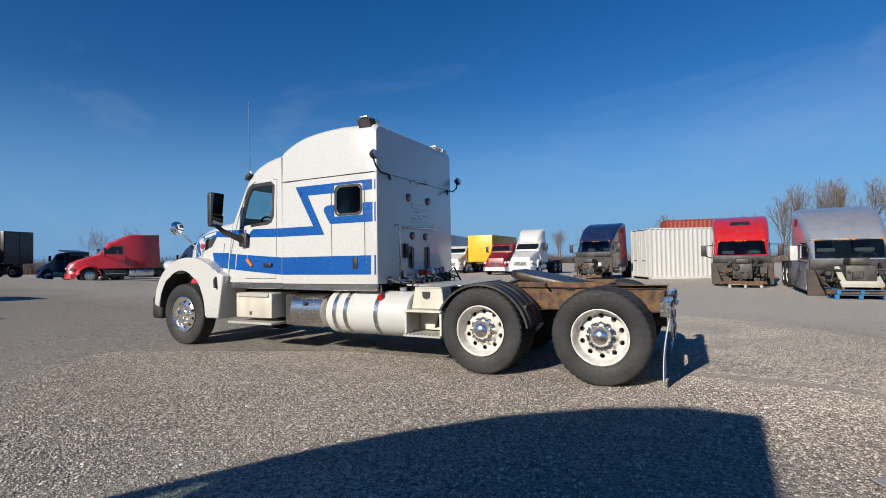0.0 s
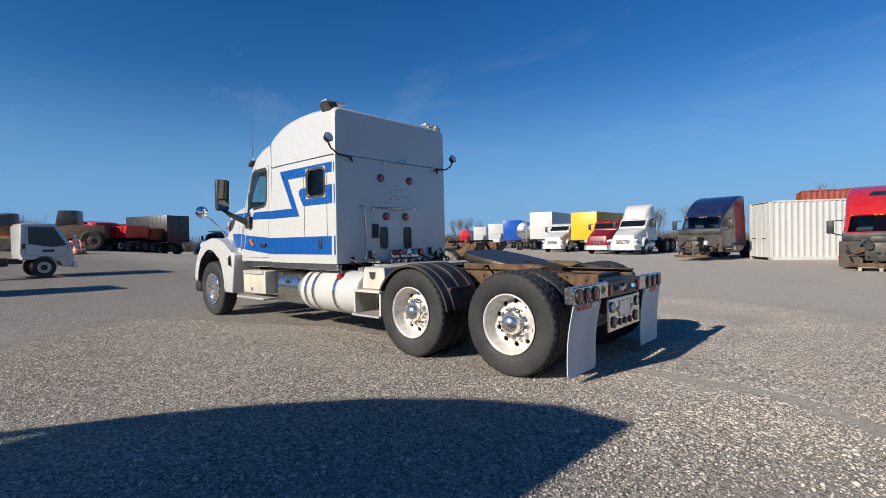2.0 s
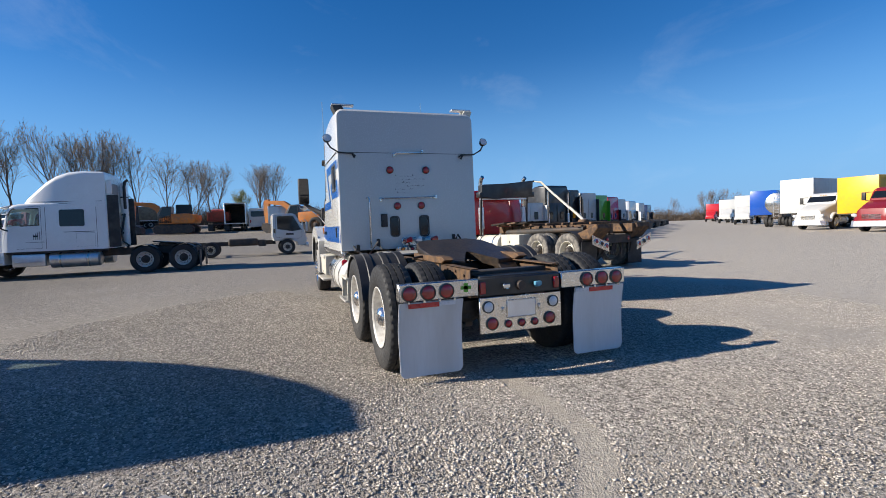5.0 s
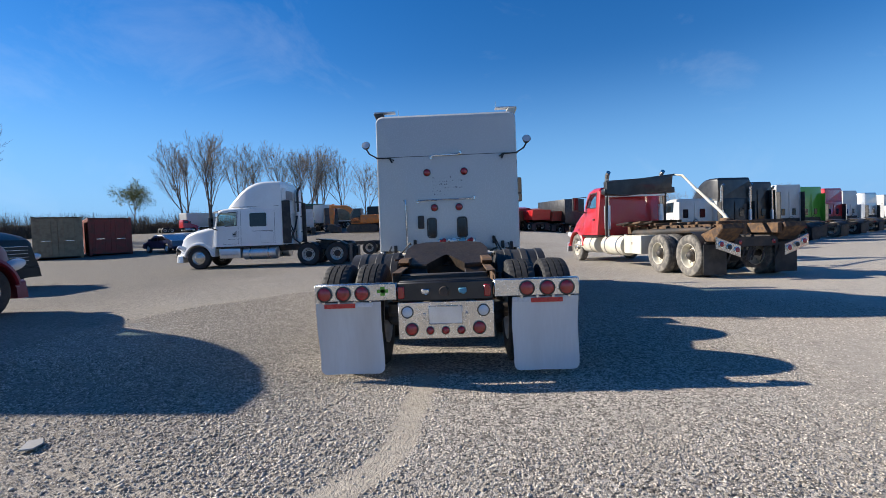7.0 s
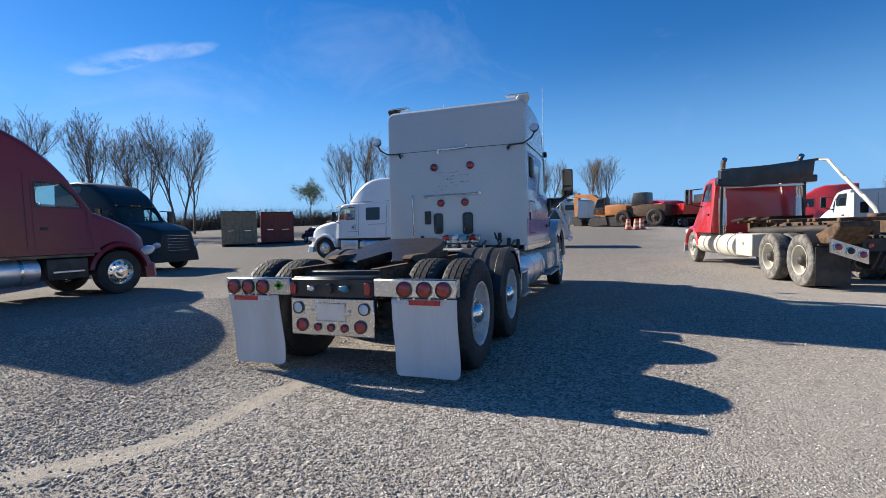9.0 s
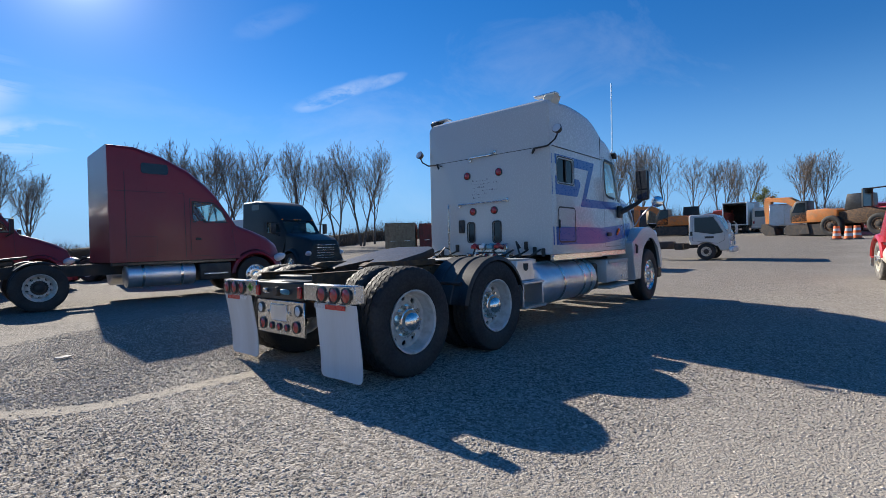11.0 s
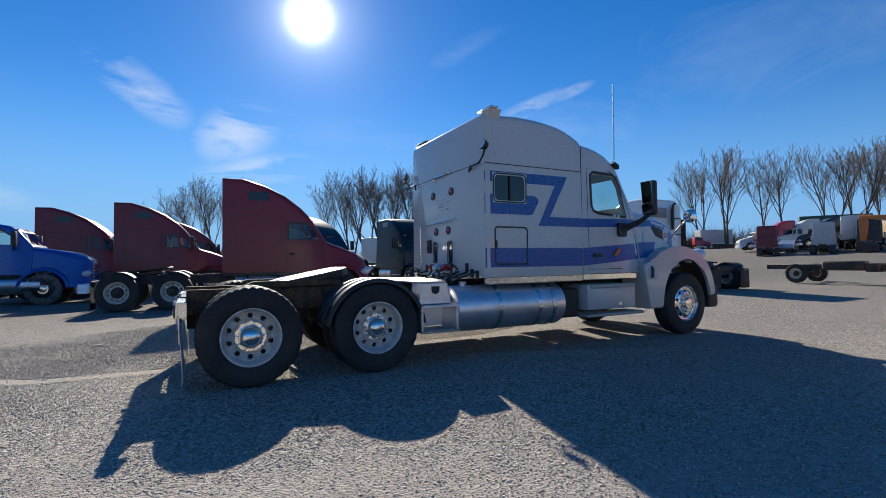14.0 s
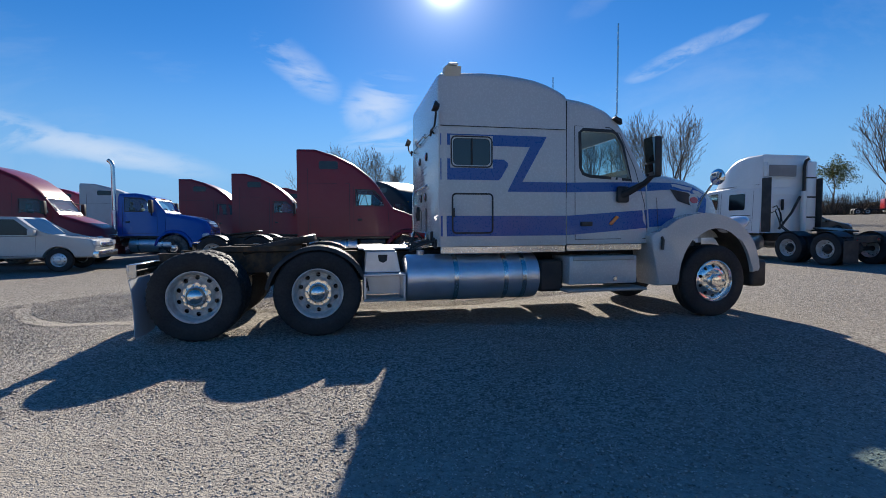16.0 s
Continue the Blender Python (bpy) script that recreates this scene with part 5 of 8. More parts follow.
def engine_bay(parent, x, z, seed, pale=False):
    """What shows where a hood is missing: engine, radiator frame, hoses, pipes."""
    random.seed(seed)
    b = bx(B(), x - 1.15, x - 0.1, -0.36, 0.36, z + 0.35, z + 1.0, 0.05, 2)
    bx(b, x - 1.05, x - 0.15, -0.24, 0.24, z + 1.0, z + 1.22, 0.05, 2)
    eng = part("engine", b, ENGINE, parent, "exposed grimy engine")
    for i in range(9):
        y, zz, xx = random.uniform(-0.75, 0.75), z + random.uniform(0.35, 1.05), x - random.uniform(0.2, 1.2)
        b = B()
        if i % 3 == 0:
            cy(b, (xx, y, zz), (xx - random.uniform(0.05, 0.25), y + 0.05, zz), random.uniform(0.07, 0.16), seg=14)
        else:
            bx(b, xx - 0.12, xx + 0.12, y - random.uniform(0.06, 0.2), y + 0.1, zz - 0.1, zz + random.uniform(0.05, 0.2), 0.02)
        part("engine_part", b, random.choice((ENGINE, IRON, RUST, ALU, BLACK)), eng)
    for i in range(10):
        y0, y1 = random.uniform(-0.9, 0.9), random.uniform(-0.9, 0.9)
        z0, z1 = z + random.uniform(0.2, 1.1), z + random.uniform(0.2, 1.1)
        b = tube(B(), [(x - 0.1, y0, z0), (x - 0.5, y0 * 0.8, z0 + 0.15), (x - 0.9, (y0 + y1) / 2, (z0 + z1) / 2), (x - 1.2, y1, z1)], random.uniform(0.018, 0.05), 7)
        part("hose", b, random.choice((PLASTIC, PLASTIC, IRON, RUST)), eng)
    if pale:
        b = prism(B(), [(x - 1.3, z + 0.45), (x - 0.3, z + 0.95), (x - 0.2, z + 0.9), (x - 1.25, z + 0.35)], -0.5, 0.5, 0.05, 2)
        part("cover_sheet", b, OFFWHITE, eng)
    for s in (-1, 1):
        b = bx(B(), x - 1.25, x, s * 0.40, s * 0.47, z + 0.12, z + 0.40, 0.01)
        part("frame_horn", b, RUST if seed % 2 else IRON, eng)
        b = tube(B(), [(x - 0.05, s * 0.95, z + 0.9), (x - 0.5, s * 0.85, z + 0.55), (x - 1.0, s * 0.7, z + 0.3)], 0.03, 7)
        part("brace", b, IRON, eng)
    b = bx(B(), x - 1.28, x - 1.2, -0.85, 0.85, z + 0.14, z + 0.28, 0.02)
    part("front_cross_member", b, RUST, eng)


def tractor(label, x, y, heading, paint, style="high", hood=True, z=0.0, rear=True, rubber=None, rim=None, see=False, stacks=(), wing=True, tank=None, seed=1, drop=0.0, name="semi_tractor",
            fairing=None, flaps=None, group="", scale=1.0, rack=None, pale=False, stretch=0.0, grille=None, front=True, shift=0.0):
    S = STYLES[style]
    if shift:
        S = dict(S, cab=[(r[0] + shift, *r[1:]) for r in S["cab"]], hood=[(r[0] + shift, *r[1:]) for r in S["hood"]], axle=S["axle"] + shift, door=[(u + shift, v) for u, v in S["door"]])
    T = thing(name, label, "truck", x, y, z, heading - 180, group, scale=scale)
    rubber, rim, tank = rubber or RUBBER, rim or RIMWHITE, tank or ALU
    cabst = [(a, b, c, d - drop, e) for a, b, c, d, e in S["cab"]]
    door = [(u, v - drop) for u, v in S["door"]]
    z0 = 1.0 - drop
    w0, w1 = S["ws"][0] - drop, S["ws"][1] - drop
    wsp = [(-0.92, w0), (0.92, w0), (0.86, w1), (-0.86, w1)]
    fx = cabst[-1][0]
    if see:
        me, bvh = body_of(cabst, z0, [(door, -2, 2, "y"), (wsp, fx - 0.5, cabst[-2][0] + 0.35, "x")])
        c = part("cab", me, paint, T)
    else:
        bm = loft(B(), [ring(a, b, w, z0, h, r) for a, b, w, h, r in cabst])
        bmesh.ops.recalc_face_normals(bm, faces=bm.faces)
        bvh = BVHTree.FromBMesh(bm)
        c = part("cab", bm, paint, T)
    g = GLASS if see else DARKGLASS
    lift = -0.02 if see else 0.005
    for s in (-1, 1):
        part("door_window", decal(door, bvh, s, lift, 0.3), g, c)
        part("window_rubber", seam(door, bvh, s, -0.04, 0.006), PLASTIC, c)
        if S["vent"]:
            part("sleeper_window", decal([(u, v - drop) for u, v in S["vent"]], bvh, s, 0.008, 0.12), DARKGLASS, c)
        d = door
        sb = cabst[0][0] - 0.05
        if sb - d[0][0] > 0.8:
            for q in ([(d[0][0] + 0.20, z0 + 0.08), (d[0][0] + 0.20, 2.72 - drop), (d[0][0] + 0.212, 2.72 - drop), (d[0][0] + 0.212, z0 + 0.08)], [(sb - 0.30, z0 + 0.08), (sb - 0.30, 3.2 - drop), (sb - 0.288, 3.2 - drop), (sb - 0.288, z0 + 0.08)],
                      [(sb - 0.05, 2.72 - drop), (d[0][0] + 0.2, 2.72 - drop), (d[0][0] + 0.2, 2.73 - drop), (sb - 0.05, 2.73 - drop)], [(sb - 0.36, z0 + 0.12), (sb - 0.36, z0 + 0.62), (sb - 0.95, z0 + 0.62), (sb - 0.95, z0 + 0.12)]):
                part("panel_seam", seam(q, bvh, s, 0.006, 0.003), SEAM, c)
        part("door_seam", seam([(d[0][0] + 0.08, d[0][1] + 0.1), (d[1][0], d[1][1] + 0.1), (d[3][0] - 0.12, d[3][1]), (d[3][0] - 0.16, z0 + 0.1), (d[0][0] + 0.08, z0 + 0.1)], bvh, s, 0.012), SEAM, c)
        h = bx(B(), d[0][0] - 0.18, d[0][0] - 0.04, s * 1.165 - 0.02, s * 1.165 + 0.025, z0 + 0.52, z0 + 0.58, 0.01)
        part("door_handle", h, PLASTIC, c)
        if wing:
            mx = d[3][0] + 0.02
            b = bx(B(), mx - 0.12, mx, s * 1.34, s * 1.56, d[3][1] - 0.08, d[3][1] + 0.42, 0.03, 2)
            m = part("wing_mirror", b, PLASTIC if paint is not SILVER else WHITE, T)
            b = bx(B(), mx, mx + 0.004, s * 1.36, s * 1.54, d[3][1] - 0.05, d[3][1] + 0.40, 0)
            part("mirror_glass", b, WINGGLASS, m)
            b = tube(B(), [(mx - 0.05, s * 1.4, d[3][1] - 0.06), (mx, s * 1.25, d[3][1] - 0.12), (mx + 0.05, s * 1.08, d[3][1] - 0.16)], 0.025, 6)
            part("mirror_arm", b, PLASTIC, m)
            b = tube(B(), [(mx - 0.05, s * 1.4, d[3][1] + 0.40), (mx + 0.1, s * 1.08, d[3][1] + 0.42)], 0.02, 6)
            part("mirror_arm", b, PLASTIC, m)
    part("windshield", decal(wsp, bvh, -1, lift, 0.3, ax="x"), g, c)
    b = tube(B(), [(fx + 0.06, -0.5, w0 - 0.02), (fx + 0.12, -0.1, w0 + 0.08)], 0.012, 5)
    part("wiper", b, PLASTIC, c)
    b = tube(B(), [(fx + 0.06, 0.2, w0 - 0.02), (fx + 0.12, 0.6, w0 + 0.08)], 0.012, 5)
    part("wiper", b, PLASTIC, c)
    for i in range(5):
        yy = (i - 2) * (0.16 if i in (1, 2, 3) else 0.42)
        k = -3 if style in ("fair", "mid") else -2
        b = bx(B(), cabst[k][0] - 0.02, cabst[k][0] + 0.08, yy - 0.05, yy + 0.05, cabst[k][3] - 0.02, cabst[k][3] + 0.035, 0.012)
        part("marker_lamp", b, LENSAMBER, c)
    if see:
        seat(T, door[0][0] - 0.25, -0.5, 1.4)
        seat(T, door[0][0] - 0.25, 0.5, 1.4)
        steering_wheel(T, door[3][0] + 0.2, -0.5, door[3][1])
        b = bx(B(), fx + 0.12, fx + 0.45, -1.0, 1.0, 1.2, w0 - 0.02, 0.04)
        part("dashboard", b, TRIM, T)
    if "roof" in S:
        b = loft(B(), [ring(a, w, v, 2.62 - drop, h - drop, r) for a, w, v, h, r in S["roof"]])
        rf = part("roof_fairing", b, paint, T)
        for s in (-1, 1):
            b = tube(B(), [(-1.95, s * 1.112, 2.80), (-3.3, s * 1.095, 2.80), (-4.3, s * 0.95, 2.80)], 0.008, 5)
            part("fairing_seam", b, SEAM, rf)
        b = prism(B(), [(-4.80, 2.70 - drop), (-5.10, 2.62 - drop), (-5.12, 2.57 - drop), (-4.86, 2.62 - drop)], -1.0, 1.0, 0.01, 1)
        part("sun_visor", b, paint, c)
    if fairing:
        b = loft(B(), [ring(-2.82, 1.0, 0.96, 2.62, 3.55, 0.2), ring(-2.9, 1.05, 1.0, 2.62, 3.62, 0.2), ring(-3.35, 1.02, 0.95, 2.62, 3.52, 0.25), ring(-3.75, 0.98, 0.85, 2.62, 3.18, 0.28), ring(-3.95, 0.9, 0.7, 2.55, 2.75, 0.1)])
        part("roof_fairing", b, fairing, T)
    # hood with arches, or bare engine
    ax = S["axle"]
    if hood:
        bm = loft(B(), [ring(a, b_, w, 0.55, h, r, 5) for a, b_, w, h, r in S["hood"]])
        bmesh.ops.recalc_face_normals(bm, faces=bm.faces)
        hb = BVHTree.FromBMesh(bm)
        me = carve(bm, [prism(B(), arc(ax, 0.5, 0.60, 0, 360, 28)[:-1], -2, -0.6), prism(B(), arc(ax, 0.5, 0.60, 0, 360, 28)[:-1], 0.6, 2)])
        h = part("hood", me, paint, T)
        nx, nz = S["hood"][-1][0], S["hood"][-1][3]
        gw = S["hood"][-1][2] * 0.75
        gp = [(-gw * 0.9, 0.70), (gw * 0.9, 0.70), (gw * 1.05, nz - 0.02), (gw * 0.85, nz + 0.10), (-gw * 0.85, nz + 0.10), (-gw * 1.05, nz - 0.02)]
        part("grille", decal(gp, hb, -1, 0.008, 0.3, ax="x"), IRON, h)
        part("grille_surround", seam(gp, hb, -1, -0.05, 0.02, ax="x"), grille or CHROME, h)
        for i in range(6):
            zz = 0.76 + i * (nz - 0.70) / 6
            b = bx(B(), nx - 0.035, nx + 0.02, -gw * 0.92, gw * 0.92, zz, zz + 0.03, 0.008)
            part("grille_bar", b, grille or CHROME, h)
        for s in (-1, 1):
            b = B()
            bmesh.ops.create_uvsphere(b, u_segments=16, v_segments=10, radius=1, matrix=pose(S["hood"][-2][0] + 0.02, s * 0.88, 0.98, 0, 20, s * -25) @ Matrix.Diagonal((0.22, 0.14, 0.12, 1)))
            part("headlight", b, LENSCLEAR, h)
        b = loft(B(), [ring(nx + 0.35, 1.15, 1.13, 0.32, 0.66, 0.05), ring(nx + 0.1, 1.12, 1.08, 0.32, 0.68, 0.06), ring(nx - 0.1, 0.9, 0.85, 0.33, 0.66, 0.08)])
        part("front_bumper", b, paint if style in ("high", "vnl", "mid", "blunt") else ALU, T)
        for s in (-1, 1):
            q = lathe(B(), [(-0.26, 0.60), (0.20, 0.60), (0.235, 0.63), (0.20, 0.70), (0.06, 0.745), (-0.26, 0.75)], 40, (ax, s * 0.98, 0.5), closed=True)
            if s < 0:
                for v in q.verts:
                    v.co.y = -1.96 - v.co.y
            bmesh.ops.delete(q, geom=[v for v in q.verts if v.co.z < 0.52], context="VERTS")
            part("wheel_flare", q, paint, h)
    else:
        engine_bay(T, fx + 0.05, 0.30 - min(drop, 0.3), seed, pale)
        b = bx(B(), fx - 0.05, fx + 0.08, -1.08, 1.08, w0 - 0.34, w0 - 0.03, 0.04, 2)
        part("cowl", b, PLASTIC, T)
        b = bx(B(), fx - 0.03, fx + 0.05, -1.16, 1.16, z0 - 0.30, w0 - 0.34, 0.02)
        part("firewall", b, IRON, T)
        if paint is RED:
            part("roof_vent", decal([(-0.42, 3.36 - drop), (0.42, 3.36 - drop), (0.36, 3.54 - drop), (-0.36, 3.54 - drop)], bvh, -1, 0.008, 0.15, ax="x"), BLACK, c, "black roof vent")
        b = bx(B(), cabst[-3][0] - 0.14, cabst[-3][0] + 0.06, -1.0, 1.0, w1 + 0.02, w1 + 0.06, 0.015)
        part("sun_visor", b, paint, c)
    if front:
        for s in (-1, 1):
            wheel(T, ax, s * 1.02, 0.51, "steer", rubber, STEEL if rim is RIMWHITE else rim, CHROME, lugs=False)
        b = cy(B(), (ax, -0.95, 0.47), (ax, 0.95, 0.47), 0.06, seg=10)
        part("front_axle", b, IRON, T)
    # sills, tanks, steps
    back = cabst[0][0]
    for s in (-1, 1):
        b = bx(B(), fx + 0.1, back - 0.05, s * 0.95, s * 1.14, z0 - 0.08, z0 - 0.005, 0.01)
        part("sill", b, BLACK, T)
        if drop < 0.3:
            fuel_tank(T, back - 1.9, back - 0.35, s * 0.88, 0.66, 0.30, tank, 2)
            b = bx(B(), fx + 0.25, back - 2.0, s * 0.75, s * 1.16, 0.45, 0.90, 0.03, 2)
            part("step_box", b, tank if paint in (WHITE_OLD, FLEETWHITE) else PLASTIC, T)
            b = bx(B(), fx + 0.35, back - 2.1, s * 1.12, s * 1.20, 0.60, 0.64, 0.008)
            part("step_plate", b, ALU, T)
        b = prism(B(), [(ax - 0.9 if hood else fx - 0.2, 0.70), (0.95 + stretch, 0.70), (1.0 + stretch, 0.97), (ax - 0.9 if hood else fx - 0.2, 0.97)], s * 0.40, s * 0.47, 0.005, 1)
        part("frame_rail", b, IRON, T)
    for xx in (-3.0, -1.2, 0.0, 0.9 + stretch):
        b = bx(B(), xx - 0.05, xx + 0.05, -0.41, 0.41, 0.75, 0.94, 0.01)
        part("cross_member", b, IRON, T)
    if rear:
        for cx in (-0.66, 0.66):
            for s in (-1, 1):
                dual(T, cx, s * 1.06, 0.515, rubber, rim, IRON if rim is not CHROME else CHROME)
            b = cy(B(), (cx, -0.95, 0.515), (cx, 0.95, 0.515), 0.07, seg=10)
            bmesh.ops.create_uvsphere(b, u_segments=12, v_segments=8, radius=0.22, matrix=Matrix.Translation((cx, 0, 0.53)))
            part("drive_axle", b, IRON, T)
        if rack is None:
            b = prism(B(), [(-0.55, -0.28), (-0.3, -0.46), (0.3, -0.46), (0.5, -0.36), (0.5, -0.18), (0.15, 0), (0.5, 0.18), (0.5, 0.36), (0.3, 0.46), (-0.3, 0.46), (-0.55, 0.28)], 1.10, 1.15, 0.01, 1, "z")
            bx(b, -0.3, 0.3, -0.42, 0.42, 0.97, 1.10, 0.03)
            bmesh.ops.rotate(b, verts=b.verts, cent=(0, 0, 1.1), matrix=Matrix.Rotation(radians(6), 3, "Y"))
            part("fifth_wheel", b, GREASE, T)
        b = bx(B(), 0.98 + stretch, 1.04 + stretch, -0.55, 0.55, 0.72, 0.95, 0.01)
        part("rear_cross_member", b, IRON, T)
        for s in (-1, 1):
            b = bx(B(), 1.24, 1.255, s * 0.62, s * 1.20, 0.08, 0.80, 0.005)
            part("mud_flap", b, flaps or PLASTIC, T)
            b = tube(B(), [(0.95, s * 0.45, 0.86), (1.2, s * 0.5, 0.84), (1.24, s * 1.15, 0.84)], 0.02, 6)
            part("flap_bracket", b, IRON, T)
            lamp_round("tail_lamp", T, (1.045 + stretch, s * 0.42, 0.83), (1, 0, 0), 0.05, LENSRED)
            for cx in (-0.66, 0.66):
                q = lathe(B(), [(-0.29, 0.585), (0.29, 0.585), (0.30, 0.56), (0.29, 0.575), (-0.29, 0.575)], 48, (cx, s * 0.9, 0.5), closed=True)
                bmesh.ops.delete(q, geom=[v for v in q.verts if v.co.z < 0.84 or (cx > 0) != (v.co.x > cx - 0.25)], context="VERTS") if seed % 2 else bmesh.ops.delete(q, geom=[v for v in q.verts if v.co.z < 0.86], context="VERTS")
                if len(q.verts) > 8 and rack is None:
                    part("drive_fender", q, PLASTIC, T)
                else:
                    q.free()
    for sx, sy, h in stacks:
        b = tube(B(), [(sx, sy, 0.9), (sx, sy, h - 0.25), (sx + 0.05, sy, h - 0.08), (sx + 0.16, sy, h)], [0.075, 0.075, 0.075, 0.07], 14)
        k = part("exhaust_pipe", b, STEEL if style != "roll" else CHROME, T)
        b = cy(B(), (sx, sy, 1.2), (sx, sy, 2.0), 0.105, seg=16)
        part("heat_shield", b, ALU, k)
    return T


SOUTH = "tractors parked in a row"
DETAIL[0] = False
tractor("dusty maroon high-roof sleeper tractor with aluminium tanks on gravel", 1.66, -10.2, 176.5, MAROON, "vnl", see=True, wing=False, group=SOUTH, seed=2)
tractor("maroon high-roof sleeper tractor parked between others", 5.3, -17.8, 178, MAROON, "vnl", see=True, group=SOUTH, seed=2)
tractor("dark maroon high-roof sleeper tractor, farther back", 8.5, -20.9, 178, MAROON, "vnl", group=SOUTH, seed=4)
tractor("maroon sleeper tractor with chrome grille beside a pickup", 12.9, -13.1, 181, MAROON, "vnl", see=True, group=SOUTH, seed=6, scale=0.93)
tractor("bright blue day-cab tractor with one tall exhaust stack", 9.7, -14.7, 180, BRIGHTBLUE, "short", see=True, rim=BLACK, group=SOUTH, stacks=((-2.62, 0.95, 3.95),), seed=8, rubber=RUBBER_OLD)
tractor("white sleeper tractor parked behind the blue one", 14.8, -24.0, 188, WHITE_OLD, "high", group=SOUTH, seed=10)
tractor("dull red sleeper tractor far back in the row", 18.3, -27.0, 188, RED, "high", group=SOUTH, seed=12)
tractor("red sleeper tractor deep in the row", 4.6, -25.5, 188, MAROON, "high", group=SOUTH, seed=14)
tractor("very dark green sleeper tractor with chrome grille facing the yard", -9.75, -21.3, 92, DARKGREEN, "blunt", see=True, seed=16)
tractor("dark teal sleeper tractor behind the maroon one", -3.2, -22.5, 120, DARKGREEN, "high", seed=18)
pale = tractor("white sleeper tractor with roof fairing parked side-on", -17.90, -6.05, -90, FLEETWHITE, "fair", see=True, z=gz(-16.9, -6.1), seed=20, rubber=RUBBER, flaps=PLASTIC)

# back of the white tractor: pipes, hoses, edge fairings
for s in (-1, 1):
    b = bx(B(), -1.80, -1.42, s * 1.10, s * 1.16, 1.05, 3.02, 0.015)
    part("side_extender", b, PLASTIC, pale, "black rubber-edged side extender")
    b = bx(B(), -1.80, -1.62, s * 1.02, s * 1.10, 3.06, 3.60, 0.03)
    part("fairing_edge", b, FLEETWHITE, pale)
b = bx(B(), -1.80, -1.785, -0.86, 0.36, 3.10, 3.52, 0.01)
part("fairing_hollow", b, TRIM, pale, "grey open back of the roof fairing")
b = tube(B(), [(-1.60, 0.50, 0.95), (-1.60, 0.50, 3.45), (-1.57, 0.53, 3.66), (-1.50, 0.60, 3.74)], 0.055, 12)
k = part("exhaust_pipe", b, IRON, pale)
b = cy(B(), (-1.60, 0.50, 1.05), (-1.60, 0.50, 2.55), 0.10, seg=18)
part("heat_shield", b, FLEETWHITE, k)
b = bx(B(), -1.79, -1.60, 0.64, 1.08, 1.10, 3.66, 0.05, 2)
k = part("back_panel", b, FLEETWHITE, pale)
for zz in (1.55, 2.30, 3.02):
    b = bx(B(), -1.79, -1.59, 0.63, 1.09, zz, zz + 0.06, 0.01)
    part("strap", b, PLASTIC, k)
for zz in (2.42, 3.03):
    b = bx(B(), -1.80, -1.775, -1.0, 0.40, zz, zz + 0.03, 0.006)
    part("back_rib", b, FLEETWHITE, pale)
for y0, y1, z1 in ((-0.72, -0.60, 1.75), (-0.66, -0.50, 1.95), (-0.55, -0.62, 1.85)):
    b = tube(B(), [(-1.78, y0, z1), (-1.62, y0, z1 + 0.06), (-1.52, (y0 + y1) / 2, z1 - 0.25), (-1.50, y1, 1.25), (-1.30, y1 + 0.1, 1.05)], 0.022, 7)
    part("air_hose", b, PLASTIC, pale)
b = tube(B(), [(-1.70, -0.45, 1.15), (-1.62, 0.0, 1.75), (-1.60, 0.34, 2.35)], 0.045, 8)
part("intake_hose", b, PLASTIC, pale)
b = bx(B(), -1.80, -1.70, -0.30, -0.24, 1.85, 2.25, 0.015)
part("grab_handle", b, IRON, pale)
# door badge as plain shapes, black guard before the grille
for s in (-1, 1):
    for i in range(4):
        b = bx(B(), -3.95 - 0.06 * i, -3.92 - 0.06 * i, s * 1.166 - 0.004, s * 1.166 + 0.004, 1.42, 1.72 - 0.035 * i, 0)
        part("door_badge", b, TRIM, pale)
    b = bx(B(), -4.35, -3.55, s * 1.172 - 0.004, s * 1.172 + 0.004, 1.30, 1.335, 0)
    part("door_lettering", b, SEAM, pale)
    b = bx(B(), -3.2, -2.25, s * 1.168 - 0.004, s * 1.168 + 0.004, 1.66, 1.68, 0)
    part("side_stripe", b, SEAM, pale)
    b = tube(B(), [(-6.95, s * 0.55, 0.42), (-7.15, s * 0.55, 0.55), (-7.15, s * 0.55, 0.95), (-7.0, s * 0.60, 1.05)], 0.04, 8)
    part("guard_post", b, PLASTIC, pale)
for i in range(4):
    b = tube(B(), [(-6.85, -1.0, 0.50 + i * 0.14), (-7.15, -0.6, 0.50 + i * 0.14), (-7.15, 0.6, 0.50 + i * 0.14), (-6.85, 1.0, 0.50 + i * 0.14)], 0.025, 7)
    part("guard_bar", b, PLASTIC, pale)

# north row, facing the lane
DETAIL[0] = False
tractor("navy sleeper tractor with hood removed and engine bare", -3.6, 29.3, -97, NAVY, "high", hood=False, seed=3, see=True, rear=True, front=False, drop=0.25)
tractor("red sleeper tractor without hood sitting low on a pallet", 3.35, 23.6, -94, RED, "high", hood=False, seed=5, see=True, front=False, drop=0.62)
tractor("silver sleeper tractor without hood resting on a blue pallet", 5.75, 18.3, -93, SILVER, "high", hood=False, seed=7, see=True, front=False, drop=0.80, pale=True)
tractor("white day-cab tractor with tall roof fairing facing the lane", -11.0, 37.5, -92, WHITE, "day", fairing=WHITE, seed=9, scale=1.08)
tractor("maroon conventional tractor with large chrome grille", -14.0, 38.95, -90, MAROON, "day", seed=11, scale=1.05)
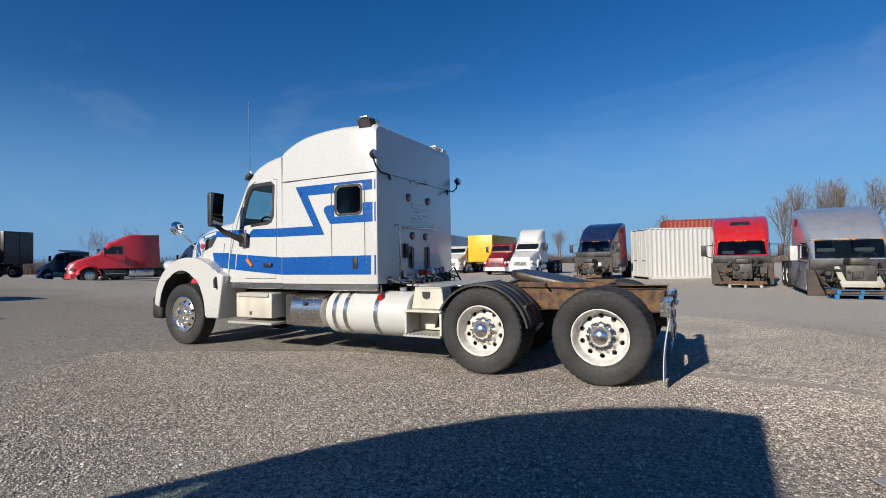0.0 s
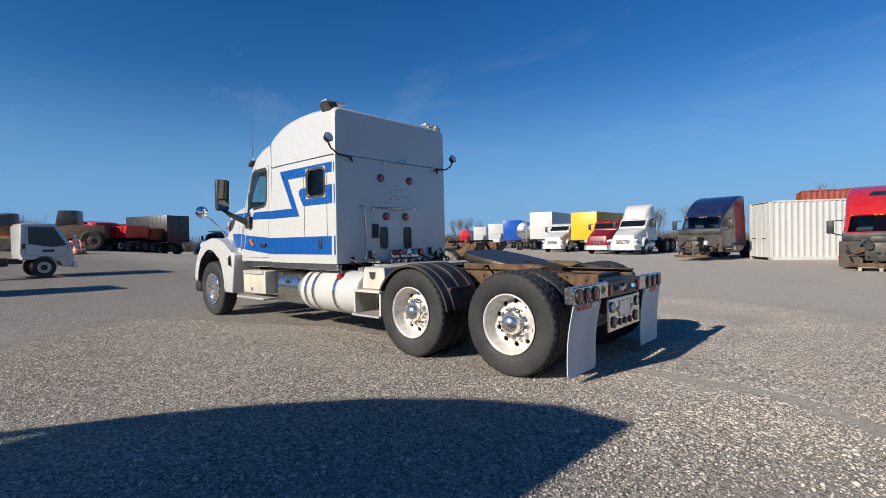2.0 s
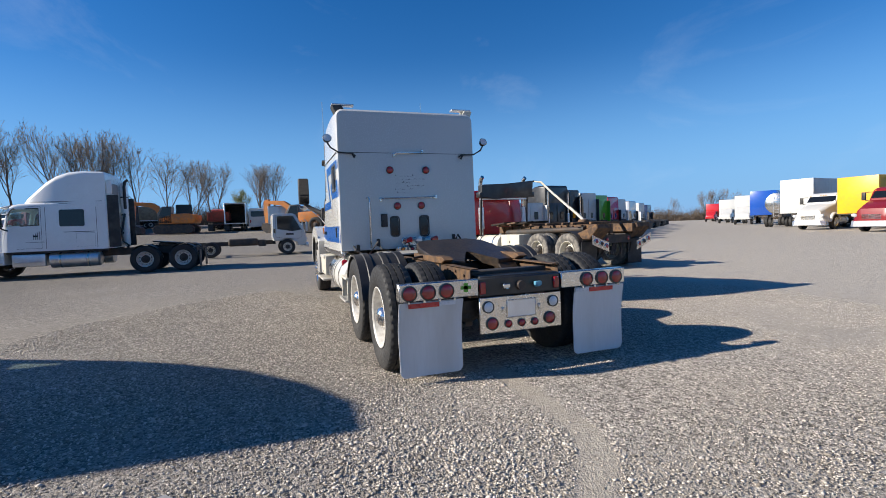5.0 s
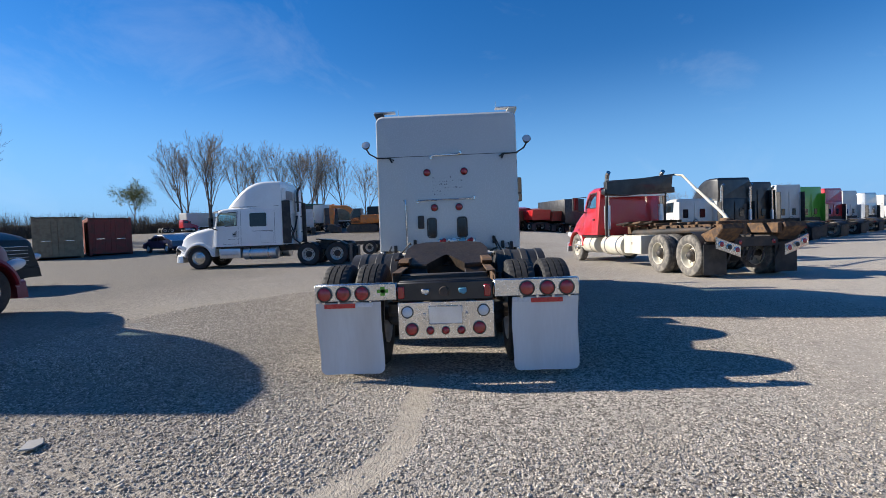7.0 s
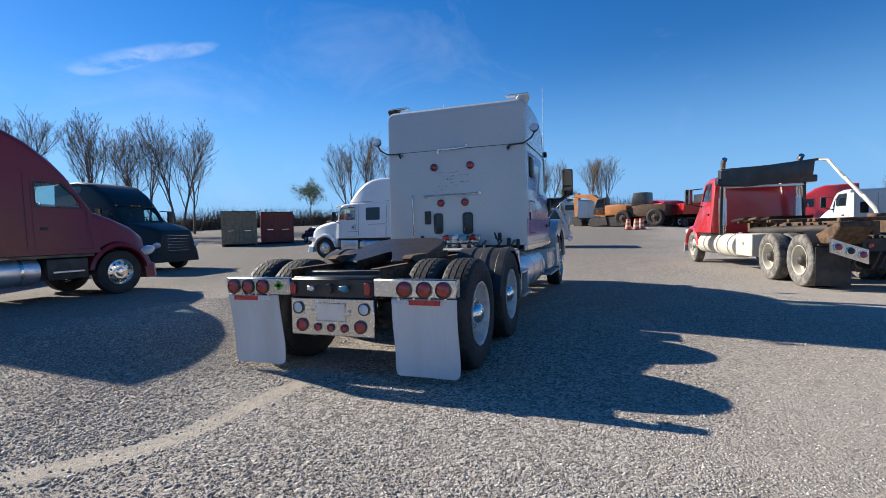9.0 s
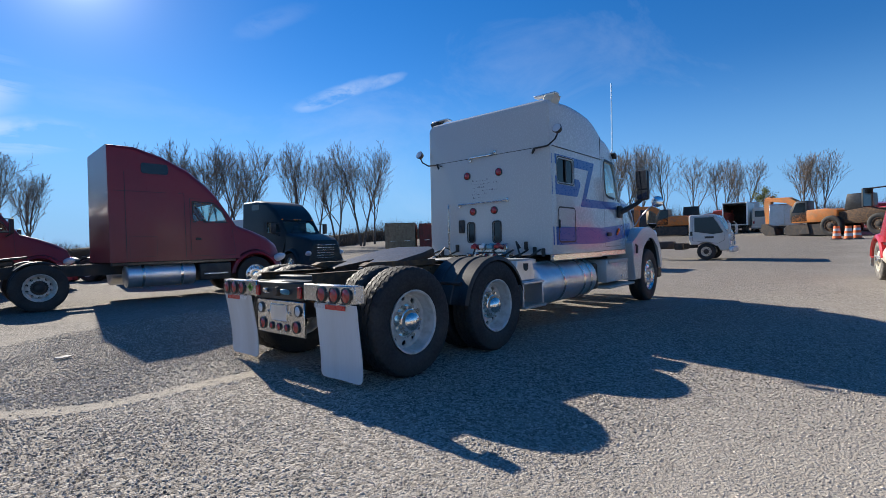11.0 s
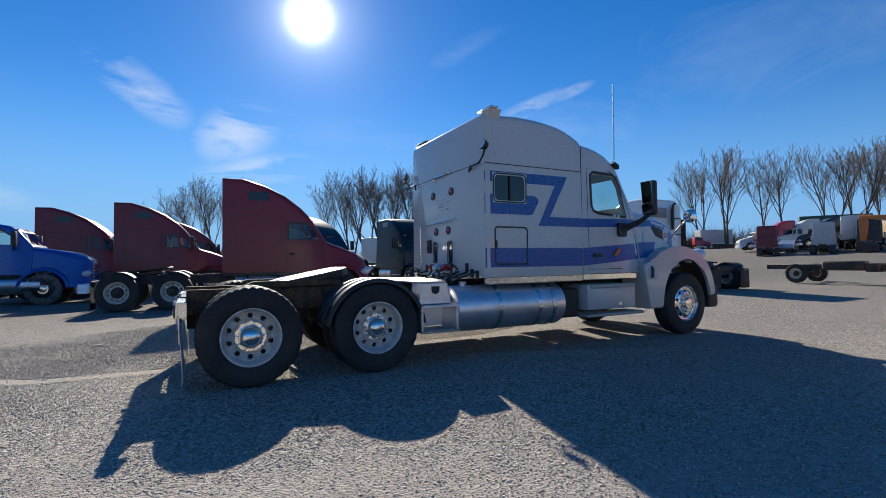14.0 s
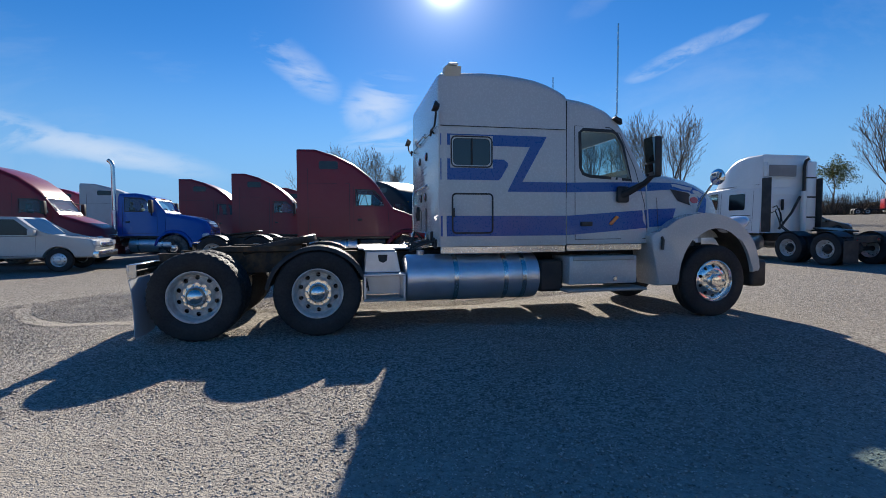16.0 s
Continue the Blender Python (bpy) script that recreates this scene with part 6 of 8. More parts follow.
tractor("white conventional truck with chrome grille", -20.85, 43.0, -85, WHITE_OLD, "day", seed=13, scale=1.05)

# western side
tractor("bright red sleeper tractor parked side-on far across the yard", -40.2, 21.6, 250, RED, "mid", seed=15, z=gz(-39.6, 21), scale=1.16, rim=RIMWHITE)
for lx, ly, hd, pm, lab in ((-55, 27, 200, BLACK, "black tractor far across the yard"), (-60, 33, 200, BLACK, "dark tractor far across the yard"), (-44, 29, 185, NAVY, "dark blue tractor behind the red one"),
                            (-50, 36, 190, WHITE_OLD, "white tractor far across the yard")):
    tractor(lab, lx, ly, hd, pm, "fair" if pm is BLACK else "high", seed=17, z=gz(lx, ly))

# row seen from behind, beyond the roll-off truck
ROW = "tractors parked tail to the lane"
for i, (lx, ly, pm, sty, lab) in enumerate(((-17.6, 12.9, WHITE_OLD, "day", "white day-cab truck behind the roll-off truck"), (-20.6, 16.0, BLACK, "fair", "black sleeper tractor with exposed back wall"),
                                            (-23.6, 19.2, BLACK, "high", "tall black sleeper tractor seen from behind"), (-27.2, 23.6, WHITE_OLD, "high", "white sleeper tractor with grey back wall"),
                                            (-30.6, 27.6, GREEN, "high", "lime green sleeper tractor"), (-35.0, 32.6, RED, "fair", "red sleeper tractor in the row"),
                                            (-40.0, 38.0, WHITE_OLD, "fair", "white sleeper tractor in the row"), (-46.0, 45.0, SILVER, "fair", "silver sleeper tractor in the row"),
                                            (-53.0, 53.0, WHITE_OLD, "fair", "white sleeper tractor far down the row"), (-62.0, 63.0, NAVY, "fair", "dark tractor far down the row"))):
    t_ = tractor(lab, lx, ly, 190 + i * 2, pm, sty, seed=21 + i, group=ROW, stacks=((-2.62 if sty == "day" else -1.72, 0.95, 3.5), (-2.62 if sty == "day" else -1.72, -0.95, 3.5)) if i in (1, 2) else (),
            rubber=RUBBER_OLD if i % 3 == 0 else RUBBER, scale=0.95)
    xb = STYLES[sty]["cab"][0][0]
    top = 2.5 if sty != "high" else 3.3
    b = bx(B(), xb - 0.02, xb + 0.05, -0.95, 0.95, 1.02, 1.42, 0.02)
    part("back_panel", b, IRON, t_, "grimy lower back panel")
    for yy in (-0.55, 0.45):
        b = bx(B(), xb - 0.01, xb + 0.03, yy - 0.16, yy + 0.16, 1.62, 2.10, 0.02)
        part("rear_window", b, DARKGLASS, t_)
    for yy in (-0.98, 0.0, 0.98):
        b = bx(B(), xb - 0.01, xb + 0.035, yy - 0.025, yy + 0.025, 1.45, top, 0.008)
        part("back_rib", b, pm if pm is not BLACK else IRON, t_)
    b = tube(B(), [(xb + 0.05, -0.3, 1.3), (xb + 0.35, -0.2, 1.55), (xb + 0.5, 0.1, 1.25), (xb + 0.9, 0.15, 1.05)], 0.025, 6)
    part("air_hose", b, PLASTIC, t_)
    for s in (-1, 1):
        b = bx(B(), xb - 0.05, xb + 0.30, s * 1.08, s * 1.13, 1.05, top, 0.012)
        part("side_extender", b, PLASTIC if i % 2 else pm, t_)


# ---- red roll-off truck ----
DETAIL[0] = True


def roll_off():
    T = tractor("red roll-off truck with rusty hoist rails and dusty tyres", -7.80, 6.88, 188.4, RED, "day", rubber=RUBBER_OLD, rim=OFFWHITE, rack=True, seed=30, stacks=((-4.05, -0.98, 3.12), (-4.05, 0.98, 3.12)), stretch=0.4,
                name="roll_off_truck", tank=OFFWHITE, shift=-1.6, see=True)
    for s in (-1, 1):
        b = bx(B(), -3.6, 1.62, s * 0.38, s * 0.50, 1.02, 1.26, 0.01)
        for i in range(10):
            bx(b, -3.3 + i * 0.5, -3.26 + i * 0.5, s * 0.50, s * 0.56, 1.04, 1.24, 0.004)
        part("hoist_rail", b, RUST, T, "rust-brown hoist rail")
        b = prism(B(), [(0.9, 1.02), (1.66, 1.27), (1.70, 1.16), (1.4, 0.86), (0.9, 0.86)], s * 0.50, s * 1.05, 0.02, 1)
        part("tail_plate", b, RUST, T)
        b = tube(B(), [(-2.9, s * 0.62, 1.05), (0.8, s * 0.62, 1.14)], [0.10, 0.07], 12)
        part("hoist_cylinder", b, IRON, T)
        q = lathe(B(), [(-0.30, 0.60), (0.30, 0.60), (0.31, 0.57), (0.29, 0.585), (-0.29, 0.585)], 48, (0.66, s * 0.9, 0.5), closed=True)
        bmesh.ops.delete(q, geom=[v for v in q.verts if v.co.z < 0.62 or v.co.x < 0.5], context="VERTS")
        part("wheel_guard", q, PLASTIC, T, "ribbed dusty wheel guard")
        b = prism(B(), [(s * 0.55, 0.50), (s * 1.15, 0.72), (s * 1.15, 0.98), (s * 0.55, 0.76)], 1.60, 1.63, 0.006, 1, "x")
        lp = part("lamp_panel", b, STEEL, T, "tilted steel tail lamp panel")
        for i in range(3):
            lamp_round("tail_lamp", lp, (1.64, s * (0.65 + i * 0.19), 0.67 + i * 0.07), (1, 0, 0.1), 0.06, LENSRED if i != 1 else IRON, bezel=STEEL)
        b = tube(B(), [(-4.0, s * 1.06, 0.95), (-3.95, s * 1.06, 1.9), (-3.9, s * 1.05, 2.62)], 0.05, 8)
        part("rack_post", b, IRON, T)
    for y0 in (-1.18, 0.62):
        b = bx(B(), -2.55, -1.55, y0, y0 + 0.56, 0.45, 1.0, 0.015)
        tb = part("side_tool_box", b, OFFWHITE, T, "cream steel tool box")
        b = bx(B(), -2.08, -2.04, y0 - 0.008 if y0 < 0 else y0 + 0.56, y0 if y0 < 0 else y0 + 0.568, 0.72, 0.80, 0.003)
        part("box_latch", b, IRON, tb)
    fuel_tank(T, -4.2, -2.75, -0.88, 0.66, 0.32, OFFWHITE, 2)
    b = bx(B(), -4.0, -3.72, -1.22, 1.30, 2.36, 2.56, 0.04, 2)
    part("tarp_box", b, BLACK, T, "black tarp box across the rack")
    b = prism(B(), [(-1.15, 2.34), (-0.4, 2.30), (0.5, 2.38), (1.18, 2.46), (1.24, 3.0), (0.6, 2.93), (-0.3, 2.84), (-1.15, 2.80)], -3.98, -3.70, 0.05, 2, "x")
    part("tarp_roll", b, BLACK, T, "sagging black tarp roll")
    b = tube(B(), [(-3.85, -1.1, 2.80), (-3.83, 0.2, 2.86), (-3.80, 1.35, 2.98)], 0.035, 8)
    part("tarp_shaft", b, IRON, T)
    b = bx(B(), -3.95, -3.88, -1.10, 1.10, 2.28, 2.35, 0.01)
    part("rack_beam", b, ALU, T)
    b = tube(B(), [(-3.80, 1.35, 2.98), (-3.4, 1.36, 2.90), (-2.6, 1.33, 2.35), (-1.8, 1.28, 1.85), (-1.2, 1.2, 1.5), (-0.95, 1.1, 1.36)], [0.03, 0.04, 0.045, 0.05, 0.05, 0.06], 8)
    part("tarp_arm", b, OFFWHITE, T, "pale bent tarp arm")
    b = bx(B(), -1.1, -0.8, 0.95, 1.2, 1.26, 1.42, 0.03)
    part("arm_pivot", b, RUST, T)
    for i in range(8):
        b = bx(B(), -3.2 + i * 0.62, -3.1 + i * 0.62, -0.9 + 0.1 * (i % 3), 0.9, 1.27, 1.34, 0.01)
        part("cross_rail", b, RUST, T)
    for i in range(3):
        b = prism(B(), [(-3.5 + i * 0.5, 1.30), (-2.7 + i * 0.5, 1.36), (-2.65 + i * 0.5, 1.42), (-3.5 + i * 0.5, 1.36)], -0.95 + i * 0.1, -0.2 + i * 0.2, 0.01, 1)
        part("loose_plate", b, RUST if i % 2 else GREASE, T)
    for i in range(8):
        random.seed(40 + i)
        y = random.uniform(-0.7, 0.7)
        b = tube(B(), [(1.2 + random.uniform(-0.2, 0.2), y, 0.98), (1.35, y + 0.1, 0.7), (1.4, y - 0.05, 0.40)], 0.022, 6)
        part("hanging_hose", b, IRON, T)


roll_off()


# ---- ground ----
def ground_material():
    m = bpy.data.materials.new("gravel_and_packed_dirt")
    m.use_nodes = True
    n, l = m.node_tree.nodes, m.node_tree.links
    b = n["Principled BSDF"]
    tc = n.new("ShaderNodeTexCoord")
    P = tc.outputs["Object"]

    def grain(scale, detail=5.0, rough=0.6):
        t = n.new("ShaderNodeTexNoise")
        t.inputs["Scale"].default_value, t.inputs["Detail"].default_value, t.inputs["Roughness"].default_value = scale, detail, rough
        l.new(P, t.inputs["Vector"])
        return t.outputs[0]

    def stones(scale):
        t = n.new("ShaderNodeTexVoronoi")
        t.inputs["Scale"].default_value = scale
        l.new(P, t.inputs["Vector"])
        return t

    def remap(v, a, b_, c, d):
        r = n.new("ShaderNodeMapRange")
        for k, w in zip(("From Min", "From Max", "To Min", "To Max"), (a, b_, c, d)):
            r.inputs[k].default_value = w
        l.new(v, r.inputs["Value"])
        return r.outputs[0]

    def mixc(f, a, b_):
        x = n.new("ShaderNodeMix")
        x.data_type = "RGBA"
        for v, k in ((f, 0), (a, 6), (b_, 7)):
            if isinstance(v, (tuple, float)):
                x.inputs[k].default_value = v if isinstance(v, float) else (*v, 1)
            else:
                l.new(v, x.inputs[k])
        return x.outputs[2]

    def calc(op, a, b_=None):
        x = n.new("ShaderNodeMath")
        x.operation = op
        for v, k in ((a, 0), (b_, 1)):
            if v is not None:
                if isinstance(v, (int, float)):
                    x.inputs[k].default_value = v
                else:
                    l.new(v, x.inputs[k])
        return x.outputs[0]

    sep = n.new("ShaderNodeSeparateXYZ")
    l.new(P, sep.inputs[0])
    X, Y = sep.outputs[0], sep.outputs[1]
    v1, v2 = stones(46.0), stones(105.0)
    # single stones: each cell its own grey
    cell = n.new("ShaderNodeSeparateColor")
    l.new(v1.outputs["Color"], cell.inputs[0])
    cell2 = n.new("ShaderNodeSeparateColor")
    l.new(v2.outputs["Color"], cell2.inputs[0])
    gravel = mixc(remap(cell.outputs[0], 0.1, 0.95, 0.0, 1.0), (0.10, 0.087, 0.072), (0.68, 0.61, 0.52))
    gravel = mixc(remap(cell2.outputs[1], 0.0, 1.0, 0.0, 0.45), gravel, (0.36, 0.321, 0.275))
    dirt = mixc(remap(grain(6.0), 0.3, 0.7, 0.0, 1.0), (0.4, 0.35, 0.284), (0.528, 0.47, 0.389))
    dirt = mixc(remap(grain(140.0), 0.35, 0.65, 0.0, 0.5), dirt, (0.255, 0.223, 0.186))
    dirt = mixc(remap(cell.outputs[0], 0.72, 0.95, 0.0, 0.55), dirt, (0.186, 0.165, 0.142))
    # the lane to the north is packed and pale; patches everywhere
    lane = remap(calc("ADD", calc("SUBTRACT", Y, calc("MULTIPLY", X, -0.28)), calc("MULTIPLY", grain(0.35), 3.0)), 3.6, 6.5, 0.0, 1.0)
    patch = remap(grain(0.55), 0.50, 0.68, 0.0, 0.75)
    far = remap(calc("ABSOLUTE", calc("ADD", X, 1.0)), 9.0, 16.0, 0.0, 0.35)
    smooth_ = calc("MAXIMUM", calc("MAXIMUM", lane, patch), far)
    # old curved wheel track behind the tractor
    bend = calc("POWER", calc("MAXIMUM", calc("SUBTRACT", X, 1.9), 0.0), 2.0)
    mid = calc("ADD", calc("ADD", Y, 0.117), calc("ADD", calc("MULTIPLY", X, 0.07), calc("MULTIPLY", bend, 0.63)))
    dist = calc("DIVIDE", mid, calc("ADD", 1.0, calc("MULTIPLY", calc("MAXIMUM", calc("SUBTRACT", X, 1.9), 0.0), 0.55)))
    track = remap(calc("ABSOLUTE", calc("ADD", dist, calc("MULTIPLY", calc("SUBTRACT", grain(4.0), 0.5), 0.16))), 0.075, 0.13, 1.0, 0.0)
    track = calc("MULTIPLY", track, calc("MULTIPLY", remap(X, 0.2, 0.8, 0.0, 1.0), remap(X, 2.6, 3.0, 1.0, 0.0)))
    smooth_ = calc("MAXIMUM", smooth_, track)
    col = mixc(smooth_, gravel, dirt)
    # the older western part of the yard is greyer
    col = mixc(remap(calc("ADD", X, calc("MULTIPLY", grain(0.3, 4.0), 3.0)), -26.0, -4.5, 0.55, 0.0), col, mixc(remap(grain(20.0, 6.0, 0.75), 0.4, 0.62, 0.0, 1.0), (0.12, 0.109, 0.095), (0.235, 0.214, 0.188)))
    col = mixc(remap(grain(0.12, 6.0), 0.52, 0.70, 0.0, 0.30), col, (0.29, 0.255, 0.215))
    col = mixc(remap(grain(1.7, 7.0), 0.60, 0.72, 0.0, 0.35), col, (0.273, 0.232, 0.191))
    # fewer fines, so darker, where the stone lies thick to the south
    bare = remap(calc("ADD", calc("ADD", Y, calc("MULTIPLY", X, 0.45)), calc("MULTIPLY", grain(0.7, 4.0), 2.4)), -1.6, 2.6, 0.30, 0.0)
    col = mixc(bare, col, (0.13, 0.117, 0.10))
    col = mixc(remap(calc("ADD", Y, calc("MULTIPLY", grain(0.4, 4.0), 5.0)), 5.5, 9.5, 0.0, 0.4), col, (0.54, 0.49, 0.42))
    # old dark stone, plus shade round the parked tractor rows painted into its colour
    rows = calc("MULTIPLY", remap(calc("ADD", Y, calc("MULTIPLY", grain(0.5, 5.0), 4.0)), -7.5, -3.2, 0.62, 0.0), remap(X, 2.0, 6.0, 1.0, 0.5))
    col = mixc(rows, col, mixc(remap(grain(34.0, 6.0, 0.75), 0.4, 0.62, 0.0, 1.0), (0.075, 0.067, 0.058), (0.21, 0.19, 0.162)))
    # scattered darker stones and damp specks, hand-wide and finger-wide
    col = mixc(remap(grain(11.0, 8.0, 0.72), 0.54, 0.68, 0.0, 0.55), col, (0.197, 0.172, 0.142))
    col = mixc(remap(grain(27.0, 6.0, 0.75), 0.56, 0.66, 0.0, 0.6), col, (0.157, 0.137, 0.116))
    col = mixc(remap(grain(33.0, 6.0, 0.75), 0.60, 0.70, 0.0, 0.55), col, (0.62, 0.592, 0.522))
    col = mixc(calc("MULTIPLY", track, remap(grain(9.0, 5.0), 0.3, 0.7, 0.15, 0.65)), col, mixc(remap(grain(24.0, 6.0), 0.35, 0.65, 0.0, 1.0), (0.40, 0.345, 0.27), (0.58, 0.51, 0.41)))
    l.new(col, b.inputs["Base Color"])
    b.inputs["Roughness"].default_value = 0.93
    b.inputs["Specular IOR Level"].default_value = 0.25
    h = calc("ADD", calc("MULTIPLY", remap(v1.outputs["Distance"], 0.0, 0.7, 1.0, 0.0), calc("SUBTRACT", 1.15, calc("MULTIPLY", smooth_, 0.55))), calc("MULTIPLY", remap(v2.outputs["Distance"], 0.0, 0.7, 0.6, 0.0), calc("SUBTRACT", 1.3, calc("MULTIPLY", smooth_, 0.5))))
    h = calc("ADD", h, calc("MULTIPLY", grain(75.0, 6.0, 0.7), 0.8))
    bp = n.new("ShaderNodeBump")
    bp.inputs["Strength"].default_value, bp.inputs["Distance"].default_value = 0.9, 0.0082
    l.new(h, bp.inputs["Height"])
    l.new(bp.outputs[0], b.inputs["Normal"])
    return m


GROUND = ground_material()
edges = sorted(set([-900, -400, -200, -140, -120, -110, -100, -95, -90, -85, -80, 60, 90, 140, 250, 500, 900] + [round(-75 + i * 1.25, 2) for i in range(107)]))
rowsy = sorted(set([-900, -400, -200, -120, -80, 120, 160, 250, 500, 900] + [round(-60 + i * 1.25, 2) for i in range(137)]))
noise.seed_set(4)
gv = [(x, y, gz(x, y) + 0.012 * noise.noise(Vector((x * 0.35, y * 0.35, 0))) * (1 if abs(x) < 60 else 0) - 0.004) for y in rowsy for x in edges]
nx_ = len(edges)
gf = [(j * nx_ + i, j * nx_ + i + 1, (j + 1) * nx_ + i + 1, (j + 1) * nx_ + i) for j in range(len(rowsy) - 1) for i in range(nx_ - 1)]
me = bpy.data.meshes.new("ground")
me.from_pydata(gv, [], gf)
me.polygons.foreach_set("use_smooth", [True] * len(gf))
me.materials.append(GROUND)
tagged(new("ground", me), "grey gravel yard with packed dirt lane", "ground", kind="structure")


def rut(x):
    """The line of the old wheel track behind the tractor."""
    return -0.117 - 0.07 * x - 0.63 * np.maximum(x - 1.9, 0.0) ** 2


def loose_gravel(name, count, seed, median, least, most, thick):
    """Loose stones over the part of the yard round the tractor, as one sheet of stuff. thick: how readily a stone lies at a place."""
    rng = np.random.default_rng(seed)
    ico = np.array([(1, 0.2, 0), (-1, -0.1, 0.1), (0.1, 1, 0), (-0.2, -1, 0.1), (0, 0.1, 1), (0, 0, -1)], float)
    tri = np.array([(0, 2, 4), (2, 1, 4), (1, 3, 4), (3, 0, 4), (2, 0, 5), (1, 2, 5), (3, 1, 5), (0, 3, 5)])
    ang = rng.uniform(-2.75, 2.75, count)
    rad = 6.2 - 5.6 * rng.beta(1.5, 2.1, count)
    x, y = -1.75 + rad * np.cos(ang), 0.3 + rad * np.sin(ang)
    clump = np.array([noise.noise(Vector((a * 0.8, b * 0.8, 3.0))) + 0.5 * noise.noise(Vector((a * 2.6, b * 2.6, 9.0))) for a, b in zip(x.tolist(), y.tolist())])
    off = np.abs(y - rut(x)) / (1 + 0.55 * np.maximum(x - 1.9, 0))
    on = (x > 0.5) & (x < 3.6)
    keep = rng.uniform(0, 1, count) < thick(x, y, clump)
    keep &= ~on | (off > 0.11) | (rng.uniform(0, 1, count) < 0.10)
    keep &= ~((x > -7.6) & (x < 0.5) & (np.abs(y) < 0.55))
    x, y = x[keep], y[keep]
    k = len(x)
    size = rng.lognormal(math.log(median), 0.34, k).clip(least, most)
    shape = size[:, None] * rng.uniform(0.65, 1.25, (k, 3)) * np.array([1.15, 1.15, 0.62])
    v = ico[None] * (1 + rng.uniform(-0.25, 0.25, (k, 6, 1))) * shape[:, None, :]
    tip = rng.uniform(-0.5, 0.5, k)
    c, s = np.cos(tip)[:, None], np.sin(tip)[:, None]
    v = np.stack([v[..., 0] * c - v[..., 2] * s, v[..., 1], v[..., 0] * s + v[..., 2] * c], -1)
    a = rng.uniform(0, math.tau, k)
    c, s = np.cos(a)[:, None], np.sin(a)[:, None]
    v = np.stack([v[..., 0] * c - v[..., 1] * s, v[..., 0] * s + v[..., 1] * c, v[..., 2]], -1)
    v += np.stack([x, y, size * 0.06], -1)[:, None, :]
    f = (tri[None] + (np.arange(k) * 6)[:, None, None]).reshape(-1, 3)
    me = bpy.data.meshes.new(name)
    me.vertices.add(k * 6)
    me.vertices.foreach_set("co", v.reshape(-1))
    me.loops.add(len(f) * 3)
    me.loops.foreach_set("vertex_index", f.reshape(-1).astype(np.int32))
    me.polygons.add(len(f))
    me.polygons.foreach_set("loop_start", np.arange(0, len(f) * 3, 3, dtype=np.int32))
    me.polygons.foreach_set("loop_total", np.full(len(f), 3, np.int32))
    me.update(calc_edges=True)
    return me


def fines(x, y, clump):
    return np.clip(0.8 - 0.02 * np.maximum(y, 0) + 0.5 * clump, 0.4, 1.0)


def crushed(x, y, clump):
    heap = np.exp(-((x - 2.1) / 1.1) ** 2 - ((y + 1.25) / 0.75) ** 2)
    south = np.clip((-y - 1.6 - 0.25 * x) / 2.4, 0, 1) * 0.30
    ridge = 0.5 * np.exp(-((np.abs(y - rut(x)) - 0.19) / 0.06) ** 2) * (x > 0.6)
    return np.clip(heap * 1.0 + south + ridge + 0.10 + 0.5 * clump * (0.3 + heap + south), 0.03, 1.0) * np.clip(0.9 - 0.75 * (y - 0.1 + 0.1 * x), 0.10, 1.0)


STONE = bpy.data.materials.new("loose_stone")
STONE.use_nodes = True
sn, sl_ = STONE.node_tree.nodes, STONE.node_tree.links
geo, rmp = sn.new("ShaderNodeNewGeometry"), sn.new("ShaderNodeValToRGB")
rmp.color_ramp.elements[0].color, rmp.color_ramp.elements[1].color = (0.18, 0.156, 0.128, 1), (0.70, 0.628, 0.54, 1)
sl_.new(geo.outputs["Random Per Island"], rmp.inputs[0])
sl_.new(rmp.outputs[0], sn["Principled BSDF"].inputs["Base Color"])
sn["Principled BSDF"].inputs["Roughness"].default_value = 0.9
for nm, lab, row in (("loose_gravel", "loose grey limestone gravel over the yard", (225000, 5, 0.0058, 0.0040, 0.0100, fines)), ("crushed_stone", "coarser crushed limestone heaped behind the tractor", (110000, 6, 0.0092, 0.0065, 0.020, crushed))):
    gm = loose_gravel(nm, *row)
    gm.materials.append(STONE)
    tagged(new(nm, gm), lab, "gravel", kind="stuff")
b = prism(B(), [(-0.09, -0.05), (0.08, -0.06), (0.10, 0.02), (0.02, 0.06), (-0.08, 0.04)], 0.0, 0.012, 0.004, 1, "z")
solid("scrap_plate", b, TRIM, "bent rusty scrap plate lying on gravel", "scrap", loc=(1.86, -2.72, 0.015), turn=30)

# ---- trees ----
BARK = mat("grey_bark", (0.115, 0.092, 0.075), 0.9, var=0.3, big=2.0, bump=0.01)
TWIG = mat("winter_twigs", (0.19, 0.152, 0.122), 0.9, var=0.25)
LEAF = mat("yellowing_leaves", (0.20, 0.20, 0.05), 0.7, var=0.3)
BRUSH = mat("brown_winter_brush", (0.125, 0.092, 0.066), 0.9, var=0.4, big=0.6)


